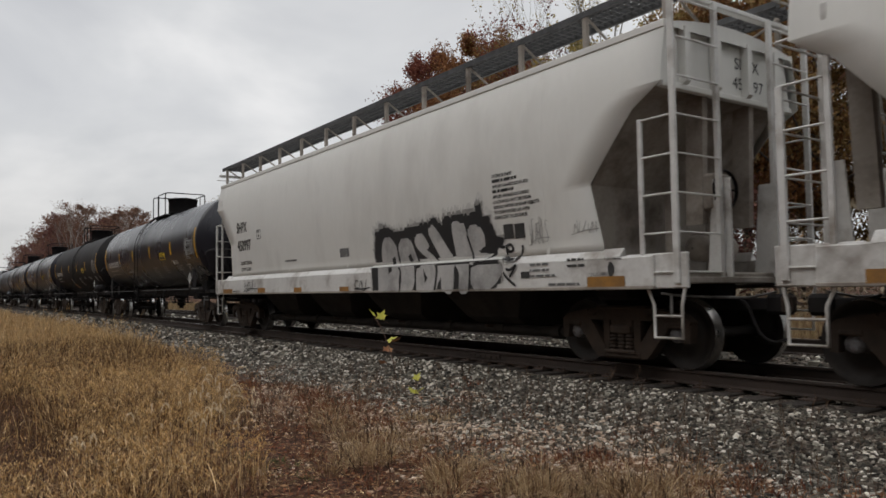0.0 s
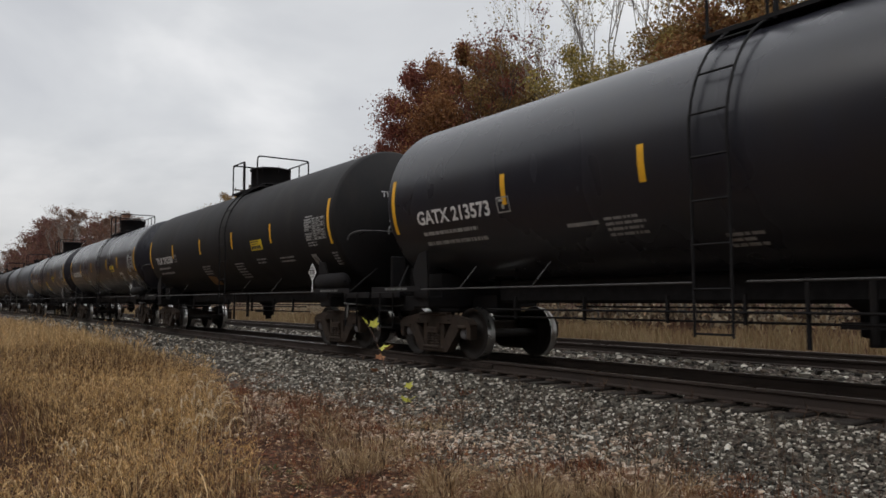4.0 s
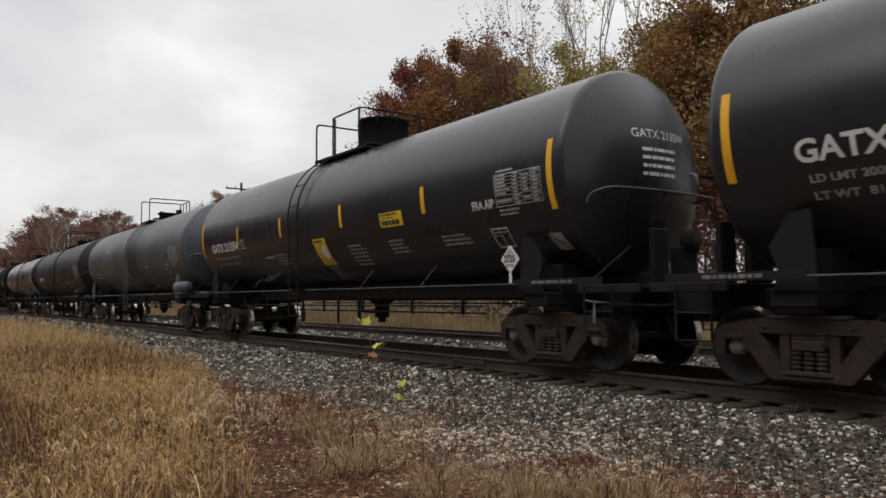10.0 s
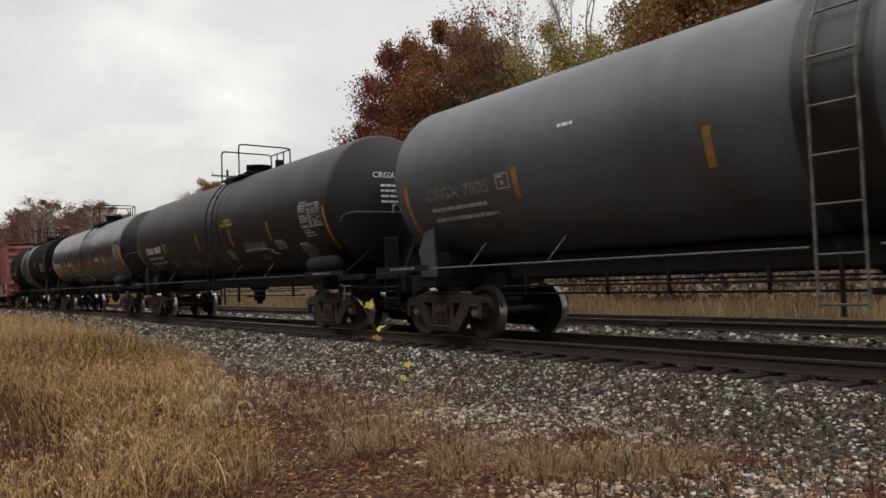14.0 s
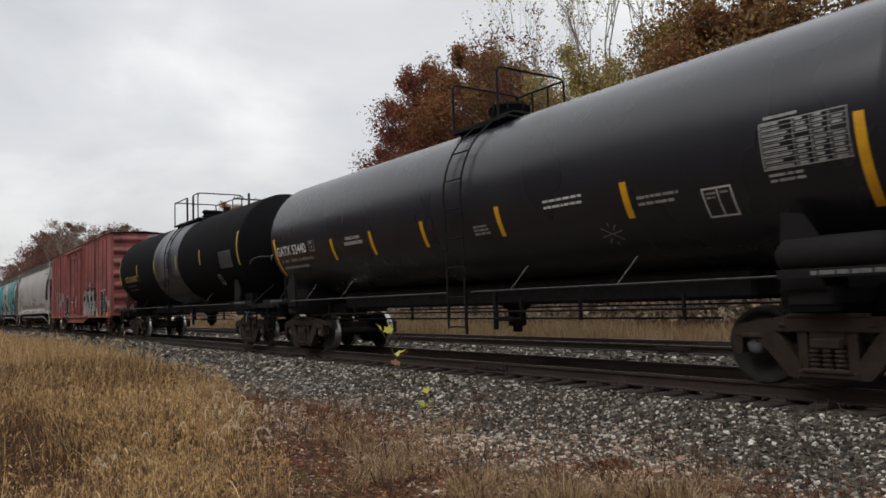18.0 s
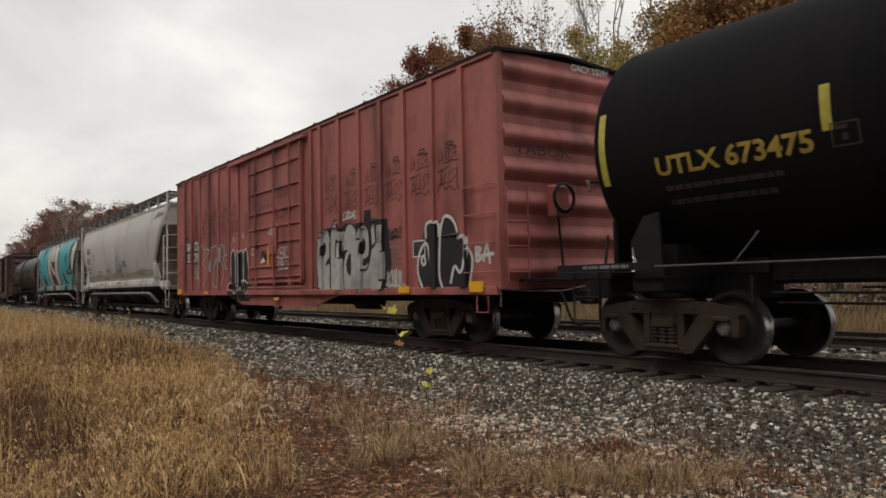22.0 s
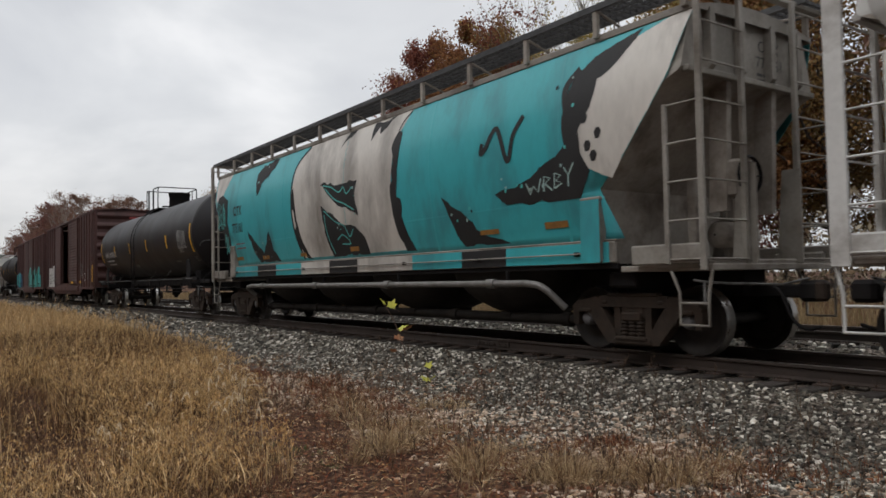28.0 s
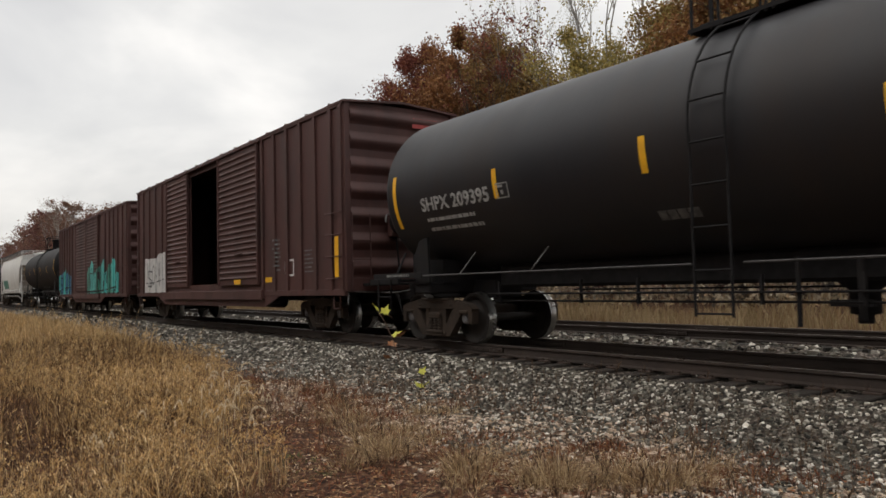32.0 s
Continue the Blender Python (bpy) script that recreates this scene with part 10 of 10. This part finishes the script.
hopper_car(-194.66, "covered hopper car with a teal and beige spray painted mural", "round", TEAL, HOPPER_DIM, 9.85, ROUND_ENDS, truck=7.62, roof_z=4.45, end_mat=HOPPER_DIM, marks=[
    *[patch("mural_band", "beige band of the mural", p, BEIGE, lift=0.004) for p in MURAL_BANDS], *[patch("mural_edge", "jagged black shape in the mural", jagged(p, k), SPRAY_BLACK, lift=0.007) for k, p in enumerate(MURAL_EDGES)], ("mural_line", "thin black lines of the mural", mural_outline), ("mural_line", "aqua lines over the black shapes", mural_lines),
    number("CITX", -7.05, 3.06, 0.38, BLACK_MARK, stretch=0.78), number("775161", -7.18, 2.56, 0.38, BLACK_MARK, stretch=0.78), worn(-7.0, 2.2, 0.75, 2, RED_MARK, 5, pitch=0.13),
    *[("sill_patch", "orange patch low on the side", lambda b, s, q=q: paint(b, s, q, YELLOW_OLD, lift=0.012)) for q in (rect(-7.37, 1.74, -6.6, 1.84), rect(-5.13, 1.71, -4.65, 1.81), rect(-2.64, 1.70, -2.28, 1.79), rect(0.0, 1.72, 0.4, 1.82), rect(6.3, 1.80, 6.8, 1.90), rect(4.7, 1.8, 5.2, 1.88))],
    ("painted_sill", "side sill sprayed teal, beige and black", lambda b, s: [paint(b, slim, q, c) for q, c in ((rect(-7.55, 1.26, -5.4, 1.54), TEAL), (rect(-5.4, 1.26, -4.1, 1.54), SPRAY_BLACK), (rect(-4.1, 1.26, -2.5, 1.54), TEAL), (rect(-2.5, 1.26, -0.95, 1.54), BEIGE), (rect(-0.95, 1.26, 0.4, 1.54), SPRAY_BLACK), (rect(0.4, 1.26, 2.6, 1.54), BEIGE), (rect(2.6, 1.26, 4.2, 1.54), TEAL), (rect(4.2, 1.26, 5.4, 1.54), SPRAY_BLACK), (rect(5.4, 1.26, 7.6, 1.54), TEAL))]),
    ("painted_bracket", "", lambda b, s: [paint(b, lambda x, z: -1.53, rect(7.14, 1.26, 7.50, 2.14), TEAL)])],
    end_lettering=lambda b, f: (lettering(b, f, "CITX", 0.15, 4.1, 0.22, BLACK_MARK), lettering(b, f, "775161", 0.10, 3.88, 0.22, BLACK_MARK), bars(b, f, 0.12, 3.76, 0.6, 3, BLACK_MARK, 0.08, 0.04, 3)))

tank_car(-213.88, "dull black tank car with yellow strips", shell=BLACK_BROWN, cyl=15.75, R=1.53, zc=2.90, plat=(-1.25, -0.85, -0.2, 0.64), dome=(0.95, 0.42, 0.55), ladder_x=-0.55, strips=(-4.58, -1.57, 1.45, 4.52), strip_z=2.69, tall=(2.18, 3.18), tall_x=7.62, tank_marks=std_marks("SHPX 209395", mat=TANK_STENCIL, x=-6.76, x1=-4.79, z=2.44, seed=91, phone=False, low=False, table=(5.98, 2.36, 7.02, 2.95), extra=[worn(-1.6, 1.85, 0.75, 1, GREY_MARK, 92, height=0.12), worn(4.85, 1.90, 0.62, 1, GREY_MARK, 93, height=0.06), worn(7.3, 2.0, 0.4, 3, GREY_MARK, 94, pitch=0.06)]), end_marks=head_text("SHPX 209395", seed=14))


def open_box_marks(b, s):
    bars(b, s, 5.1, 2.3, 0.5, 8, GREY_MARK, 0.11, 0.05, 4)


OPEN_RIBS = [-8.9, -8.1, -7.2, -6.3, -5.4, -4.75, 4.45, 5.25, 6.05, 6.85, 7.65, 8.45, 8.95]
boxcar(-232.67, "dark red boxcar with its side door open", RED_DARK, half=9.05, top=5.18, ribs=OPEN_RIBS, doorway=(-2.0, 1.05), leaf=[(-4.6, -2.0), (1.05, 4.25)], marks=[
    ("small_stencilling", "", open_box_marks), ("stencil_frame", "", lambda b, s: frame_box(b, s, 5.92, 1.38, 6.38, 1.8, 0.05, WHITE_MARK)), ("yellow_strip", "", lambda b, s: (paint(b, lambda x, z: -1.562, rect(8.68, 1.3, 8.86, 2.2), YELLOW), paint(b, s, rect(4.55, 1.25, 5.0, 1.38), YELLOW), paint(b, lambda x, z: -1.65, rect(2.6, 1.22, 3.1, 1.36), YELLOW))),
    ("whitewash_patch", "white painted-over patch with old tags", lambda b, s: (paint(b, s, [(-8.0, 1.05), (-4.9, 1.0), (-4.85, 2.55), (-6.0, 2.5), (-6.2, 2.35), (-7.9, 2.4)], SPRAY_WHITE, dx=rib_steps(OPEN_RIBS)), scribble(b, s, -7.6, 1.3, 2.2, 0.8, 0.06, GREY_MARK, 5, 6, 0.010))), worn(7.0, 1.95, 0.5, 6, GREY_MARK, 8, pitch=0.1)],
    end_marks=lambda b, f: (paint(b, lambda y, z: (9.145, y, z), rect(0.25, 4.72, 0.95, 4.95), RED_MARK)))


TAGGED_RIBS = [-8.9, -8.1, -7.2, -6.3, -5.4, -4.5, 4.5, 5.4, 6.3, 7.2, 8.1, 8.95]


def aqua_blocks(b, s):
    steps = sorted(rib_steps(TAGGED_RIBS) + [-0.0002, 0.0002, 3.0998, 3.1002])
    for k, (x, z, h, m) in enumerate([(0.6 + 0.75 * j, 1.05, 1.2 + 0.35 * math.sin(j * 2.1), SPRAY_AQUA if j % 3 else SPRAY_TEAL) for j in range(9)]):
        paint(b, s, [(x, z), (x + 0.72, z + 0.05), (x + 0.8, z + h), (x + 0.4, z + h + 0.2), (x - 0.1, z + h * 0.9)], m, dx=steps)
    for j in range(6):
        paint(b, s, [(-8.8 + 0.7 * j, 1.05), (-8.15 + 0.7 * j, 1.05), (-8.1 + 0.7 * j, 2.3 + 0.3 * math.sin(j)), (-8.9 + 0.7 * j, 2.2)], SPRAY_SKY if j % 2 else SPRAY_AQUA, dx=steps)
    scribble(b, s, 0.8, 1.2, 6.4, 1.1, 0.08, SPRAY_BLACK, 7, 12, 0.012)
    scribble(b, s, -8.7, 1.2, 3.8, 1.0, 0.07, SPRAY_BLACK, 8, 9, 0.012)


boxcar(-252.62, "dark red boxcar with teal and blue graffiti", RED_DARK, half=9.05, top=5.05, ribs=TAGGED_RIBS, leaf=[(-3.1, 0.0), (0.0, 3.1)], marks=[("graffiti", "teal and blue letter graffiti", aqua_blocks)])
tank_car(-271.62, "dull black tank car far down the train", shell=BLACK_DULL)
hopper_car(-290.12, "white covered hopper car far down the train", "round", HOPPER_GREY, HOPPER_SILL, 9.3, [(z, l - 0.5) for z, l in ROUND_ENDS], truck=7.6, roof_z=4.45,
           marks=[patch("green_panel", "faded green panel low on the side", rect(-6, 1.7, -2, 2.5), SPRAY_TEAL)])
tank_car(-308.52, "dull black tank car far down the train", shell=BLACK_DULL)
tank_car(-326.62, "dull black tank car far down the train", shell=BLACK)


# ---- how far the train has rolled, by the second ----
ROLLED = [(0, -22.62), (2, -8.38), (4, 5.94), (6, 20.34), (8, 34.78), (10, 49.24), (12, 63.72), (14, 78.22), (16, 92.72), (18, 107.2), (20, 121.68), (22, 136.22), (24, 150.76), (26, 165.32), (28, 179.9), (30, 194.5), (32, 209.1)]


def rolled(t):
    i = min(len(ROLLED) - 2, max(0, int(t // 2)))
    s = [p[1] for p in ROLLED]
    slope = lambda k: (s[min(k + 1, 16)] - s[max(k - 1, 0)]) / (2.0 * (min(k + 1, 16) - max(k - 1, 0)))
    a = (t - ROLLED[i][0]) / 2
    return (2 * a ** 3 - 3 * a ** 2 + 1) * s[i] + (a ** 3 - 2 * a ** 2 + a) * 2 * slope(i) + (3 * a ** 2 - 2 * a ** 3) * s[i + 1] + (a ** 3 - a ** 2) * 2 * slope(i + 1)


def motions():
    times = [k * 0.5 for k in range(65)]
    for car, u in CARS:
        walk(car, [(t, pose(u + rolled(t), TRACK_Y, 0)) for t in times])
    quick = [k / 15 for k in range(481)]
    spin = [(t, math.degrees(rolled(t) / WHEEL_R)) for t in quick]
    for k, (w, x) in enumerate(WHEELSETS):
        walk(w, [(t, pose(x, 0, WHEEL_R, 0, (a + 37 * k) % 360, 0)) for t, a in spin])


motions()
